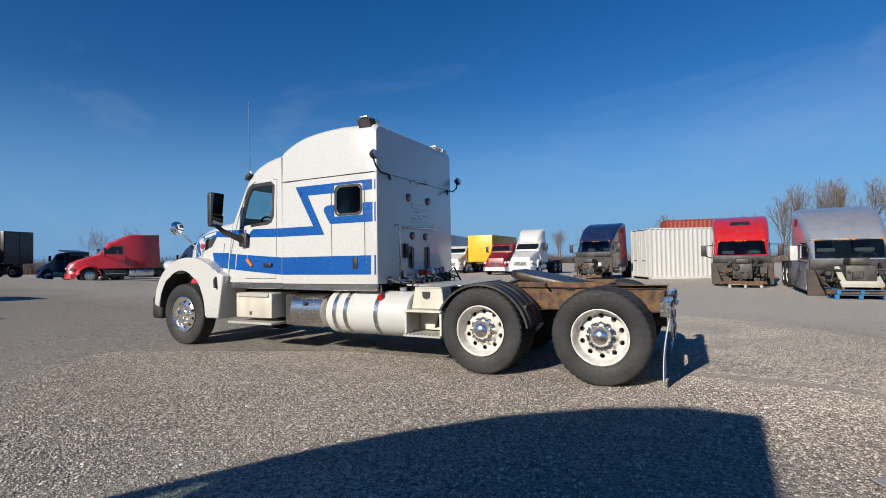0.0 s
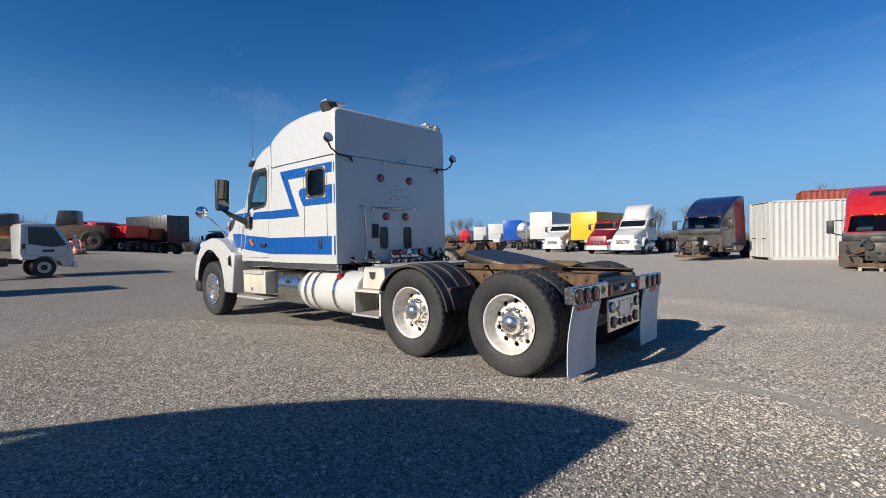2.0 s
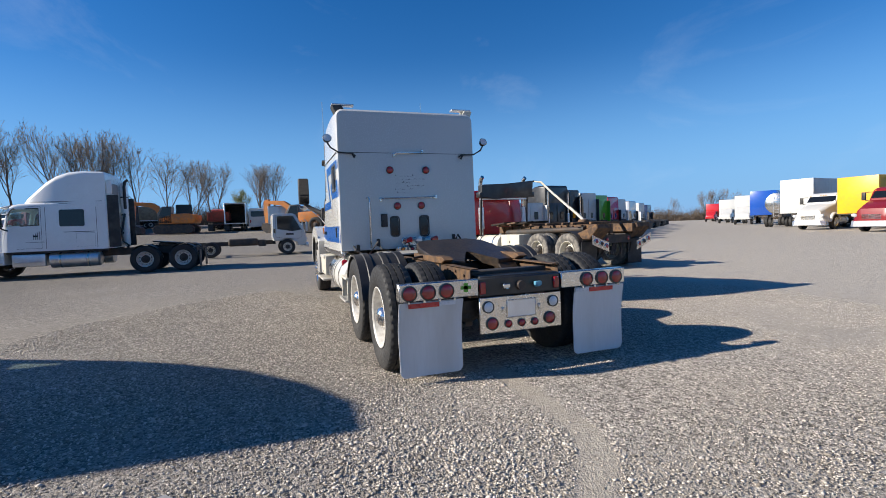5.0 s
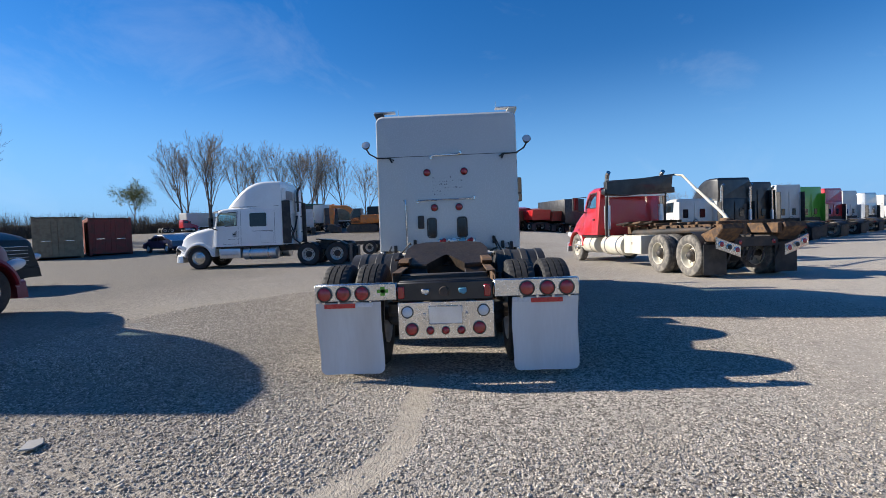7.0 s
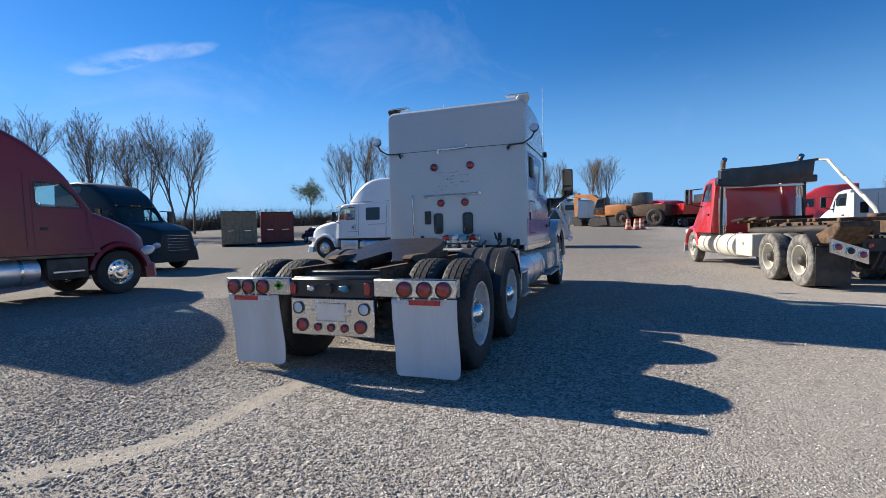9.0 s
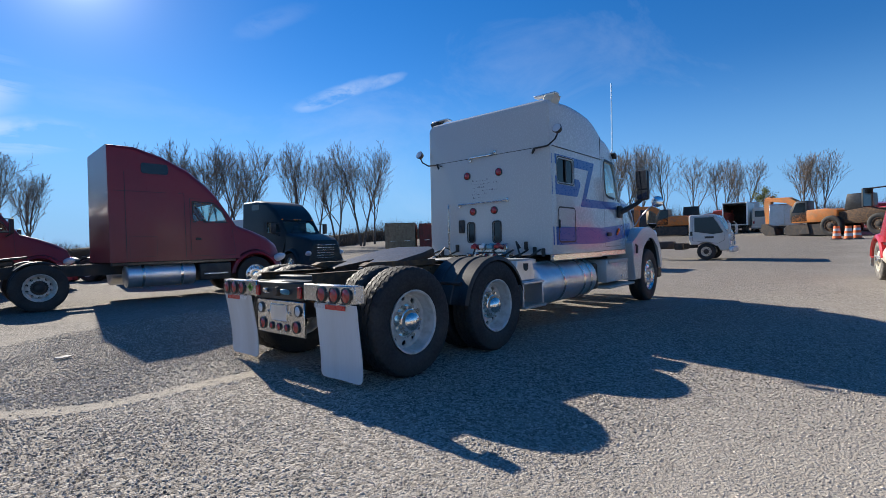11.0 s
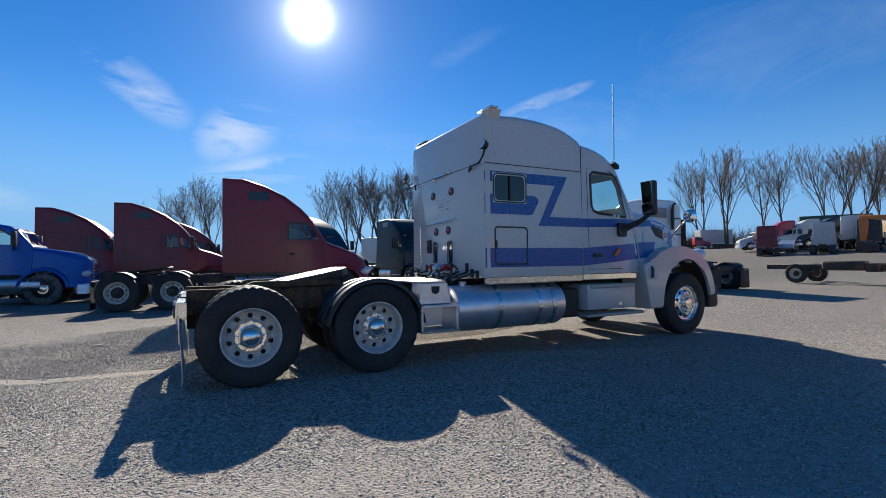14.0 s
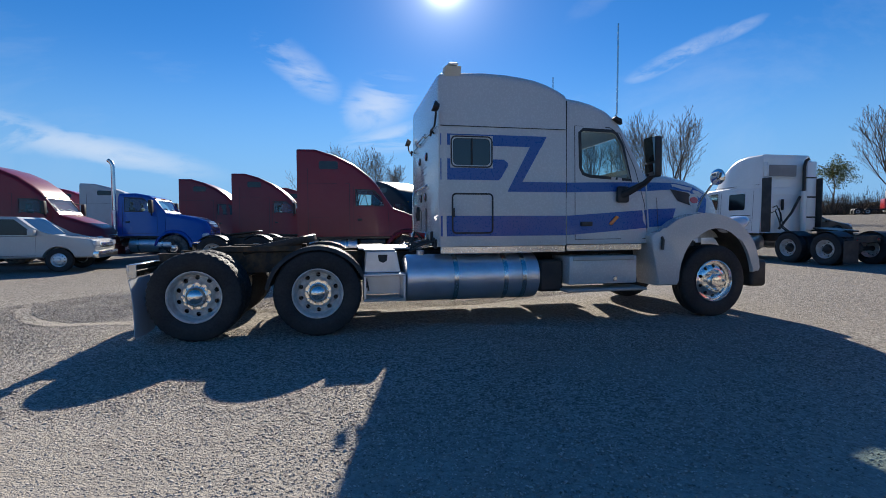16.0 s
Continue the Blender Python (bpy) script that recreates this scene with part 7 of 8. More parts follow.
def bare_tree(seed, height, spread, stems):
    """Trunk and limbs, and a crown of thin twigs, grown by forking."""
    rng = random.Random(seed)
    limbs, twigs = ([], []), ([], [])

    def tubes(store, pts, rad, sides):
        V, Fc = store
        rings = []
        for i, p in enumerate(pts):
            d = (pts[min(i + 1, len(pts) - 1)] - pts[max(i - 1, 0)])
            d = d.normalized() if d.length else Vector((0, 0, 1))
            q = d.to_track_quat("Z", "Y").to_matrix()
            base = len(V)
            for k in range(sides):
                V.append(p + q @ Vector((rad[i] * math.cos(k * math.tau / sides), rad[i] * math.sin(k * math.tau / sides), 0)))
            rings.append(base)
        for a, b_ in zip(rings, rings[1:]):
            for k in range(sides):
                Fc.append((a + k, a + (k + 1) % sides, b_ + (k + 1) % sides, b_ + k))

    thin = (0.06, 0.040, 0.028, 0.020, 0.015)

    def grow(p, d, length, r, level):
        n = 6 if level < 2 else 4 if level < 3 else 2
        pts, rad, dirs = [p.copy()], [r], []
        q = p.copy()
        for i in range(n):
            lift = 0.0 if level == 0 else 0.10 if level == 1 else 0.05
            d = (d + Vector((rng.uniform(-1, 1), rng.uniform(-1, 1), rng.uniform(-0.5, 0.5))) * (0.06 if level == 0 else 0.17) + Vector((0, 0, lift))).normalized()
            dirs.append(d)
            q = q + d * length / n
            pts.append(q.copy())
            rad.append(max(r * (1 - (0.78 if level == 0 else 0.62) * (i + 1) / n), thin[level] * 0.8))
        tubes(limbs if level < 2 else twigs, pts, rad, 7 if level < 1 else 5 if level < 2 else 3)
        if level >= 4:
            return
        kids = (9, 6, 4, 3)[level]
        spin = rng.uniform(0, math.tau)
        for k in range(kids):
            f = (k + rng.uniform(0.1, 0.9)) / kids * (0.70 if level == 0 else 0.80) + (0.27 if level == 0 else 0.18)
            i = min(n - 1, int(f * n))
            base = pts[i].lerp(pts[i + 1], f * n - i)
            spin += 2.4 + rng.uniform(-0.5, 0.5)
            side = dirs[i].orthogonal().normalized()
            side.rotate(Matrix.Rotation(spin, 3, dirs[i]))
            ang = radians(rng.uniform(26, 46)) * spread
            nd = (dirs[i] * math.cos(ang) + side * math.sin(ang) + Vector((0, 0, 0.24))).normalized()
            grow(base, nd, length * rng.uniform(0.50, 0.70) * ((1.18 - 0.66 * f) if level == 0 else (1.05 - 0.45 * f)), max(rad[i] * rng.uniform(0.45, 0.62), thin[level + 1]), level + 1)

    for s_ in range(stems):
        a = s_ * math.tau / max(1, stems) + rng.uniform(0, 1)
        lean = 0.0 if stems == 1 else 0.16
        grow(Vector((0.2 * math.cos(a), 0.2 * math.sin(a), -0.2)) if stems > 1 else Vector((0, 0, -0.2)), Vector((lean * math.cos(a), lean * math.sin(a), 1)).normalized(), height * rng.uniform(0.78, 0.86), height * 0.0135, 0)
    out = []
    for (V, Fc), nm, mt in ((limbs, "trunk", BARK), (twigs, "crown", TWIG)):
        me = bpy.data.meshes.new(nm)
        me.from_pydata([tuple(v) for v in V], [], Fc)
        me.polygons.foreach_set("use_smooth", [True] * len(Fc))
        me.materials.append(mt)
        out.append(me)
    return out


KINDS = [bare_tree(50, 16, 1.0, 1), bare_tree(51, 15.5, 0.8, 2), bare_tree(52, 15, 1.12, 1), bare_tree(53, 16, 0.75, 2), bare_tree(54, 15, 0.9, 1)]


def tree(x, y, kind, size=1.0, turn=0.0, label="tall bare winter tree at the yard edge", lean=0.0):
    T = thing("bare_tree", label, "tree", x, y, gz(x, y) - 0.1, turn, "bare trees along the yard edge", scale=size)
    part("trunk", KINDS[kind][0], BARK, T)
    part("crown", KINDS[kind][1], TWIG, T)


def at(az, d, o=(2, 3)):
    return o[0] + d * math.cos(radians(az)), o[1] + d * math.sin(radians(az))


random.seed(77)
# azimuth, distance and size of the trees to the south and west
for az, d, k, sz in ((271.5, 74, 2, 0.80), (269, 78, 1, 0.86), (267, 74, 3, 0.86), (264.8, 76, 0, 0.88), (262.5, 80, 1, 0.8), (254.6, 72, 0, 0.88), (252.2, 76, 3, 0.95), (250.2, 72, 1, 0.95), (248, 74, 3, 1.0),
                     (246, 76, 1, 0.98), (244, 72, 3, 0.96), (242.2, 74, 0, 0.86), (238.1, 68, 3, 0.9), (235.6, 72, 0, 0.92), (233.4, 72, 1, 0.95), (230.6, 70, 3, 0.95), (228.6, 74, 0, 0.9),
                     (211.9, 82, 1, 0.98), (209.9, 80, 3, 1.0), (206.8, 84, 2, 1.05), (204.9, 82, 0, 1.0), (201.3, 86, 3, 0.98), (199.4, 84, 1, 1.0), (197.6, 88, 3, 0.98), (194.9, 88, 0, 1.0), (192.4, 90, 2, 0.98),
                     (190.0, 92, 1, 0.85), (188.0, 96, 3, 0.82), (183.0, 100, 1, 0.92), (181.6, 102, 3, 0.85),
                     (157, 130, 2, 0.62), (154.3, 128, 2, 0.64), (147, 140, 0, 0.6), (134.5, 170, 2, 0.5), (131.8, 165, 1, 0.55), (130.4, 168, 3, 0.55), (129.0, 165, 2, 0.55), (120, 150, 1, 0.45),
                     (112, 110, 2, 0.45), (108.5, 112, 1, 0.48), (105, 115, 3, 0.48), (102, 110, 0, 0.52), (99.5, 112, 1, 0.5), (93.6, 80, 0, 0.52), (91.5, 85, 3, 0.45), (86.8, 72, 2, 0.48), (84.6, 75, 0, 0.45), (81.3, 64, 1, 0.54), (78.6, 60, 3, 0.55), (76.2, 58, 1, 0.58), (74.2, 62, 0, 0.58), (72, 60, 2, 0.6)):
    tx, ty = at(az + random.uniform(-0.3, 0.3), d * (1.3 if az > 176 else 1.0))
    tree(tx, ty, k, sz * (1.0 if az < 176 else 1.08 if az < 216 else 1.17), random.uniform(0, 360))


def leaf_cloud(seed, count, rx, ry, rz, size, lumps=12):
    """Small leaves and twig ends gathered in clumps."""
    rng = np.random.default_rng(seed)
    cen = rng.normal(0, 0.5, (lumps, 3)) * (rx, ry, rz)
    p = cen[rng.integers(0, lumps, count)] + rng.normal(0, 0.26, (count, 3)) * (rx, ry, rz) * 0.9
    u = rng.normal(0, 1, (count, 3))
    u /= np.linalg.norm(u, axis=1)[:, None]
    w = np.cross(u, rng.normal(0, 1, (count, 3)))
    w /= np.linalg.norm(w, axis=1)[:, None]
    sz = size * rng.uniform(0.5, 1.4, (count, 1))
    v = np.stack([p - u * sz, p + w * sz * 0.5, p + u * sz, p - w * sz * 0.5], 1).reshape(-1, 3)
    f = np.arange(count * 4).reshape(-1, 4)
    return v, f


def leafy_tree(x, y, size, seed):
    T = thing("young_tree", "young tree still holding yellow-green leaves", "tree", x, y, gz(x, y), 0)
    b = tube(B(), [(0, 0, -0.2), (0.1, 0, 1.5), (0, 0.1, 3.2), (0.2, 0, 5.0)], [0.12, 0.09, 0.06, 0.02], 7)
    for i in range(7):
        a = i * 0.9
        tube(b, [(0, 0, 2.2 + i * 0.35), (0.7 * math.cos(a), 0.7 * math.sin(a), 3.2 + i * 0.35), (1.2 * math.cos(a), 1.2 * math.sin(a), 4.0 + i * 0.3)], [0.04, 0.03, 0.012], 5)
    part("trunk", b, BARK, T)
    v, f = leaf_cloud(seed, 4200, 1.35, 1.35, 1.5, 0.085, 26)
    v[:, 2] += 5.0
    me = bpy.data.meshes.new("crown")
    me.from_pydata(v.tolist(), [], f.tolist())
    me.materials.append(LEAF)
    part("crown", me, LEAF, T)
    T.scale = (size, size, size)


leafy_tree(-92.0, -66.5, 1.65, 3)
lx, ly = at(186.0, 90)
leafy_tree(lx, ly, 0.9, 4)

# low earth bank under the brush
BANK = mat("dead_grass_bank", (0.10, 0.075, 0.05), 0.95, var=0.4, big=0.8, fine=6.0, bump=0.02)
bv, bf = [], []
for j in range(171):
    a = 172 + j * 0.7
    d0 = 119 if a < 232 else 102 if a < 262 else 98
    hh = 2.3 + 0.9 * noise.noise(Vector((a * 0.6, 2.0, 0))) + 0.5 * noise.noise(Vector((a * 2.1, 5.0, 0)))
    for off, up in ((-3.2, -0.3), (-2.0, 0.55), (-0.6, 0.95), (0.8, 1.0), (3.0, 0.5), (4.5, -0.3)):
        px, py = at(a, d0 + off + 0.6 * noise.noise(Vector((a * 1.3, off, 7.0))))
        bv.append((px, py, gz(px, py) + hh * up))
    if j:
        k = (j - 1) * 6
        bf += [(k + i, k + i + 1, k + i + 7, k + i + 6) for i in range(5)]
me = bpy.data.meshes.new("earth_bank")
me.from_pydata(bv, [], bf)
me.polygons.foreach_set("use_smooth", [True] * len(bf))
me.materials.append(BANK)
tagged(new("earth_bank", me), "low brown earth bank under leafless brush", "bank", kind="stuff")

def thicket(seed, count, spread, height, width):
    """Leafless stems and side twigs standing close together."""
    rng = np.random.default_rng(seed)
    foot = np.concatenate([rng.normal(0, spread, (count, 2)), np.zeros((count, 1))], 1)
    lean = rng.normal(0, 0.28, (count, 2))
    tall = height * rng.beta(2.5, 1.6, count)
    tip = foot + np.concatenate([lean * tall[:, None], tall[:, None]], 1)
    f0 = rng.uniform(0.3, 0.85, (count * 2, 1))
    own = np.repeat(np.arange(count), 2)
    fork = foot[own] + (tip - foot)[own] * f0
    end = fork + rng.normal(0, 0.35, (count * 2, 3)) * (1, 1, 0.2) + np.stack([np.zeros(count * 2), np.zeros(count * 2), tall[own] * rng.uniform(0.12, 0.4, count * 2)], 1)
    a, b_ = np.concatenate([foot, fork]), np.concatenate([tip, end])
    w = rng.normal(0, 1, (len(a), 3)) * (1, 1, 0.1)
    w = w / np.linalg.norm(w, axis=1)[:, None] * width * np.concatenate([np.full(count, 1.0), np.full(count * 2, 0.6)])[:, None]
    v = np.stack([a - w, a + w, b_], 1).reshape(-1, 3)
    return v, np.arange(len(v)).reshape(-1, 3)


# brush along the far edge
for i, (a0, a1, d, h) in enumerate(((205, 232, 117, 4.8), (232, 262, 100, 3.6), (262, 290, 96, 3.2), (176, 205, 112, 5.0), (290, 330, 70, 3.0), (330, 420, 80, 3.0), (60, 100, 90, 3.0), (100, 128, 130, 3.5), (128, 160, 180, 5.0), (160, 176, 120, 3.5))):
    vs, fs, base = [], [], 0
    steps = int((a1 - a0) * d / 57.3 / 1.8)
    for j in range(steps):
        a = a0 + (a1 - a0) * j / steps
        random.seed(1000 * i + j)
        px, py = at(a, d + random.uniform(-3, 3))
        hh = h * random.uniform(0.65, 1.2)
        v, f = thicket(1000 * i + j, 260 if 100 < a < 290 else 90, 2.0, hh, 0.045)
        v = v + np.array([px, py, gz(px, py) - 0.1])
        vs.append(v)
        fs.append(f + base)
        base += len(v)
    me = bpy.data.meshes.new("brush")
    me.from_pydata(np.concatenate(vs).tolist(), [], np.concatenate(fs).tolist())
    me.materials.append(BRUSH)
    tagged(new("brush", me), "brown leafless brush along the yard edge", "brush", kind="stuff")


# ---- containers and boxes ----
DETAIL[0] = False
def container(label, x, y, heading, paint, length=6.06, z=0.0, height=2.6, ends=True, kind="shipping_container"):
    T = thing(kind, label, "container", x, y, z, heading)
    L, W = length, 2.44
    # corrugated sides
    for s in (-1, 1):
        pts, k = [], int(L / 0.278)
        for i in range(k):
            x0 = 0.1 + i * (L - 0.2) / k
            w = (L - 0.2) / k
            pts += [(x0, 0.0), (x0 + w * 0.25, 0.0), (x0 + w * 0.42, -0.036), (x0 + w * 0.82, -0.036)]
        outer = [(px, s * (W / 2 - 0.012 + d)) for px, d in pts]
        inner = [(px, s * (W / 2 - 0.016 + d)) for px, d in pts[::-1]]
        b = prism(B(), outer + inner, 0.16, height - 0.06, ax="z")
        part("side_wall", b, paint, T)
        b = bx(B(), 0, L, s * (W / 2 - 0.06), s * W / 2, 0.0, 0.16, 0.01)
        part("bottom_rail", b, paint, T)
        b = bx(B(), 0, L, s * (W / 2 - 0.06), s * W / 2, height - 0.08, height, 0.01)
        part("top_rail", b, paint, T)
        for xx in (0, L - 0.16):
            b = bx(B(), xx, xx + 0.16, s * (W / 2 - 0.16), s * W / 2, 0, height, 0.01)
            part("corner_post", b, paint, T)
    b = bx(B(), 0.02, L - 0.02, -W / 2 + 0.04, W / 2 - 0.04, height - 0.05, height - 0.02, 0)
    part("roof", b, paint, T)
    b = bx(B(), 0.02, L - 0.02, -W / 2 + 0.04, W / 2 - 0.04, 0.10, 0.16, 0)
    part("floor", b, IRON, T)
    for xx, d in ((0.03, -1), (L - 0.03, 1)):
        for s in (-1, 1):
            b = bx(B(), xx - 0.025, xx + 0.025, s * 0.01, s * (W / 2 - 0.16), 0.14, height - 0.1, 0.008)
            dr = part("door", b, paint, T)
            for yy in (0.3, 0.85):
                b = cy(B(), (xx + d * 0.045, s * yy, 0.14), (xx + d * 0.045, s * yy, height - 0.1), 0.017, seg=8)
                part("lock_rod", b, paint, dr)
            b = bx(B(), xx + d * 0.03, xx + d * 0.05, s * 0.35, s * 0.8, 1.1, 1.14, 0.004)
            part("lock_handle", b, STEEL, dr)
    return T


container("white corrugated shipping container standing on the ground", -1.75, 25.45, 30, WHITE_OLD, 6.06, 0.0, 3.05)
container("rust-brown container raised behind the white one", -0.7, 33.2, 12, RUSTRED, 6.06, 1.40, 2.6)
b = bx(B(), 0.0, 6.1, -1.15, 1.15, 0.9, 1.42, 0.02)
for k in (1.2, 2.4, 5.2):
    cy(b, (k, -1.1, 0.5), (k, 1.1, 0.5), 0.5, seg=24)
solid("trailer_chassis", b, IRON, "dark trailer chassis under the rust-red container", "trailer", loc=(-0.7, 33.2, 0), turn=12)
container("tan steel container with double doors and rust", -29.9, -29.75, 222, TAN, 6.06, gz(-30, -30) + 0.02, 2.6).scale = (1.0, 1.22, 1.22)
container("dull red steel container beside the tan one", -32.65, -27.75, 222, RUSTRED, 6.06, gz(-33, -27), 2.55).scale = (1.0, 1.18, 1.18)


def trailer_box(label, x, y, heading, paint, L, z0=1.2, h=2.75, cab=None, under=True, cat="trailer", name="box_trailer"):
    T = thing(name, label, cat, x, y, gz(x, y), heading - 180)
    b = bx(B(), -L, 0, -1.28, 1.28, z0, z0 + h, 0.03, 2)
    body = part("box_body", b, paint, T)
    for s in (-1, 1):
        for i in range(int(L / 0.6)):
            b = bx(B(), -L + 0.3 + i * 0.6, -L + 0.33 + i * 0.6, s * 1.279, s * 1.29, z0 + 0.1, z0 + h - 0.1, 0.003)
            part("rib", b, paint, body)
        b = bx(B(), -L, 0, s * 1.26, s * 1.30, z0, z0 + 0.10, 0.01)
        part("lower_rail", b, ALU, body)
        b = bx(B(), 0.0, 0.03, s * 0.02, s * 1.22, z0 + 0.08, z0 + h - 0.1, 0.01)
        part("rear_door", b, paint, body)
    for cx in ((-0.9, -2.1) if L > 8 else (-1.3,)):
        for s in (-1, 1):
            dual(T, cx, s * 1.0, 0.5, RUBBER, RIMWHITE, IRON, 0.96)
    b = bx(B(), -L + 0.1, -0.1, -0.45, 0.45, z0 - 0.25, z0 - 0.01, 0.02)
    part("under_frame", b, IRON, T)
    if cab:
        b = loft(B(), [ring(-L - 0.15, 1.05, 0.98, 0.7, 2.35, 0.15), ring(-L - 0.9, 1.05, 0.98, 0.7, 2.4, 0.18), ring(-L - 1.25, 1.04, 0.95, 0.7, 2.25, 0.16), ring(-L - 1.75, 1.02, 0.92, 0.7, 1.65, 0.14), ring(-L - 2.5, 0.98, 0.85, 0.7, 1.45, 0.2), ring(-L - 2.65, 0.9, 0.75, 0.7, 1.2, 0.2)])
        bmesh.ops.recalc_face_normals(b, faces=b.faces)
        bv = BVHTree.FromBMesh(b)
        c = part("cab", b, cab, T)
        for s in (-1, 1):
            part("door_window", decal([(-L - 0.3, 2.2), (-L - 1.05, 2.18), (-L - 1.4, 1.7), (-L - 0.3, 1.7)], bv, s, 0.006, 0.5), DARKGLASS, c)
            wheel(T, -L - 1.7, s * 0.95, 0.5, "steer", RUBBER, RIMWHITE, IRON, 0.96, lugs=False)
        part("windshield", decal([(-0.8, 1.72), (0.8, 1.72), (0.76, 2.18), (-0.76, 2.18)], bv, -1, 0.006, 0.5, "x"), DARKGLASS, c)
        part("grille", decal([(-0.5, 0.8), (0.5, 0.8), (0.5, 1.15), (-0.5, 1.15)], bv, -1, 0.01, 0.5, "x"), IRON, c)
    return T


trailer_box("yellow box truck body on dark chassis", -17.2, 44.5, -90, YELLOW, 7.5, 1.15, 2.6, cat="truck", name="box_truck")
trailer_box("white box trailer parked along the lane", -25.6, 49.9, -80, WHITE_OLD, 9.0, 1.3, 2.95)
trailer_box("white box truck along the lane", -46.8, 65.9, -60, WHITE_OLD, 7.0, cab=WHITE_OLD, cat="truck", name="box_truck")
trailer_box("blue box trailer along the lane", -37.9, 58.6, -64, BRIGHTBLUE, 9.0)
trailer_box("white box truck far along the lane", -58.6, 76.9, -60, WHITE, 6.5, cab=WHITE, cat="truck", name="box_truck")
trailer_box("red box truck far along the lane", -79.6, 97.9, -60, RED, 6.5, cab=RED, cat="truck", name="box_truck")
trailer_box("white box truck far along the lane", -86.6, 107.9, -58, WHITE_OLD, 6.5, cab=WHITE_OLD, cat="truck", name="box_truck")
trailer_box("dark box trailer at the end of the red row", -50.0, 13.5, 200, BLACK, 6.0)
trailer_box("white box trailer by the brush", -86.9, -53.4, 150, WHITE_OLD, 6.0, 1.0, 2.75)
trailer_box("white box trailer behind the dark green tractor", -17.5, -46.0, 100, WHITE_OLD, 9.0)
trailer_box("white box truck far in the west", -66.0, -20.0, 190, WHITE, 5.0, cab=WHITE, cat="truck", name="box_truck")



def open_box_truck(x, y, heading):
    """A box truck seen into its open, empty load space."""
    T = thing("box_truck", "old white box truck with its rear door open", "truck", x, y, gz(x, y), heading - 180)
    me = carve(bx(B(), -5.0, 0, -1.25, 1.25, 0.95, 3.55, 0.02), [bx(B(), -4.9, 0.5, -1.19, 1.19, 1.07, 3.45, 0)])
    part("box_body", me, WHITE_OLD, T)
    b = bx(B(), -4.89, -0.02, -1.18, 1.18, 1.072, 1.09, 0)
    part("load_floor", b, PLASTIC, T)
    for s in (-1, 1):
        b = bx(B(), -4.85, -0.05, s * 1.15, s * 1.185, 1.1, 3.40, 0)
        part("lining", b, IRON, T)
        b = bx(B(), -0.01, 0.04, s * 1.13, s * 1.26, 0.93, 3.56, 0.01)
        part("door_post", b, ALU, T)
        dual(T, -1.3, s * 1.0, 0.5, RUBBER, RIMWHITE, IRON, 0.96)
        wheel(T, -5.9, s * 0.95, 0.5, "steer", RUBBER, RIMWHITE, IRON, 0.96, lugs=False)
    b = bx(B(), -4.88, -4.84, -1.15, 1.15, 1.1, 3.4, 0)
    part("lining", b, IRON, T)
    b = bx(B(), -4.9, -0.1, -0.42, 0.42, 0.70, 0.94, 0.02)
    part("under_frame", b, IRON, T)
    b = loft(B(), [ring(-5.1, 1.05, 0.98, 0.7, 2.35, 0.15), ring(-6.0, 1.05, 0.98, 0.7, 2.4, 0.18), ring(-6.4, 1.02, 0.92, 0.7, 1.65, 0.14), ring(-7.2, 0.95, 0.82, 0.7, 1.3, 0.2)])
    part("cab", b, WHITE_OLD, T)


def small_bus(x, y, heading):
    T = thing("bus", "small white bus seen from its tail", "bus", x, y, gz(x, y), heading - 180)
    bm = loft(B(), [ring(0.0, 1.10, 1.0, 0.45, 2.72, 0.25), ring(-0.08, 1.17, 1.08, 0.42, 2.82, 0.25), ring(-6.4, 1.17, 1.08, 0.42, 2.85, 0.22), ring(-7.0, 1.12, 1.02, 0.42, 2.6, 0.3), ring(-7.2, 1.05, 0.95, 0.45, 1.6, 0.3)])
    bmesh.ops.recalc_face_normals(bm, faces=bm.faces)
    bv = BVHTree.FromBMesh(bm)
    body = part("body", carve(bm, [prism(B(), arc(cx, 0.45, 0.52, 0, 360, 22)[:-1], *yy) for cx in (-1.9, -5.9) for yy in ((-2, -0.75), (0.75, 2))]), WHITE_OLD, T)
    part("rear_window", decal(rounded(-0.82, 0.82, 1.75, 2.45, 0.12), bv, 1, 0.006, 0.4, ax="x"), DARKGLASS, body)
    for s in (-1, 1):
        for i in range(4):
            part("side_window", decal(rounded(-1.6 - i * 1.3, -0.5 - i * 1.3, 1.6, 2.4, 0.08), bv, s, 0.006, 0.4), DARKGLASS, body)
        b = bx(B(), 0.0, 0.04, s * 0.82, s * 0.98, 1.0, 1.35, 0.015)
        part("tail_lamp", b, LENSRED, body)
        for cx in (-1.9, -5.9):
            wheel(T, cx, s * 0.98, 0.45, "steer", RUBBER, RIMWHITE, IRON, 0.88, lugs=False)
    b = bx(B(), -0.02, 0.16, -1.12, 1.12, 0.45, 0.68, 0.04, 2)
    part("rear_bumper", b, WHITE_OLD, T)


open_box_truck(-60.0, -6.0, 180)
small_bus(-61.0, -3.4, 176)
trailer_box("grey box trailer among the machines", -55.0, -0.9, 182, SILVER, 5.0, 0.9, 2.2)

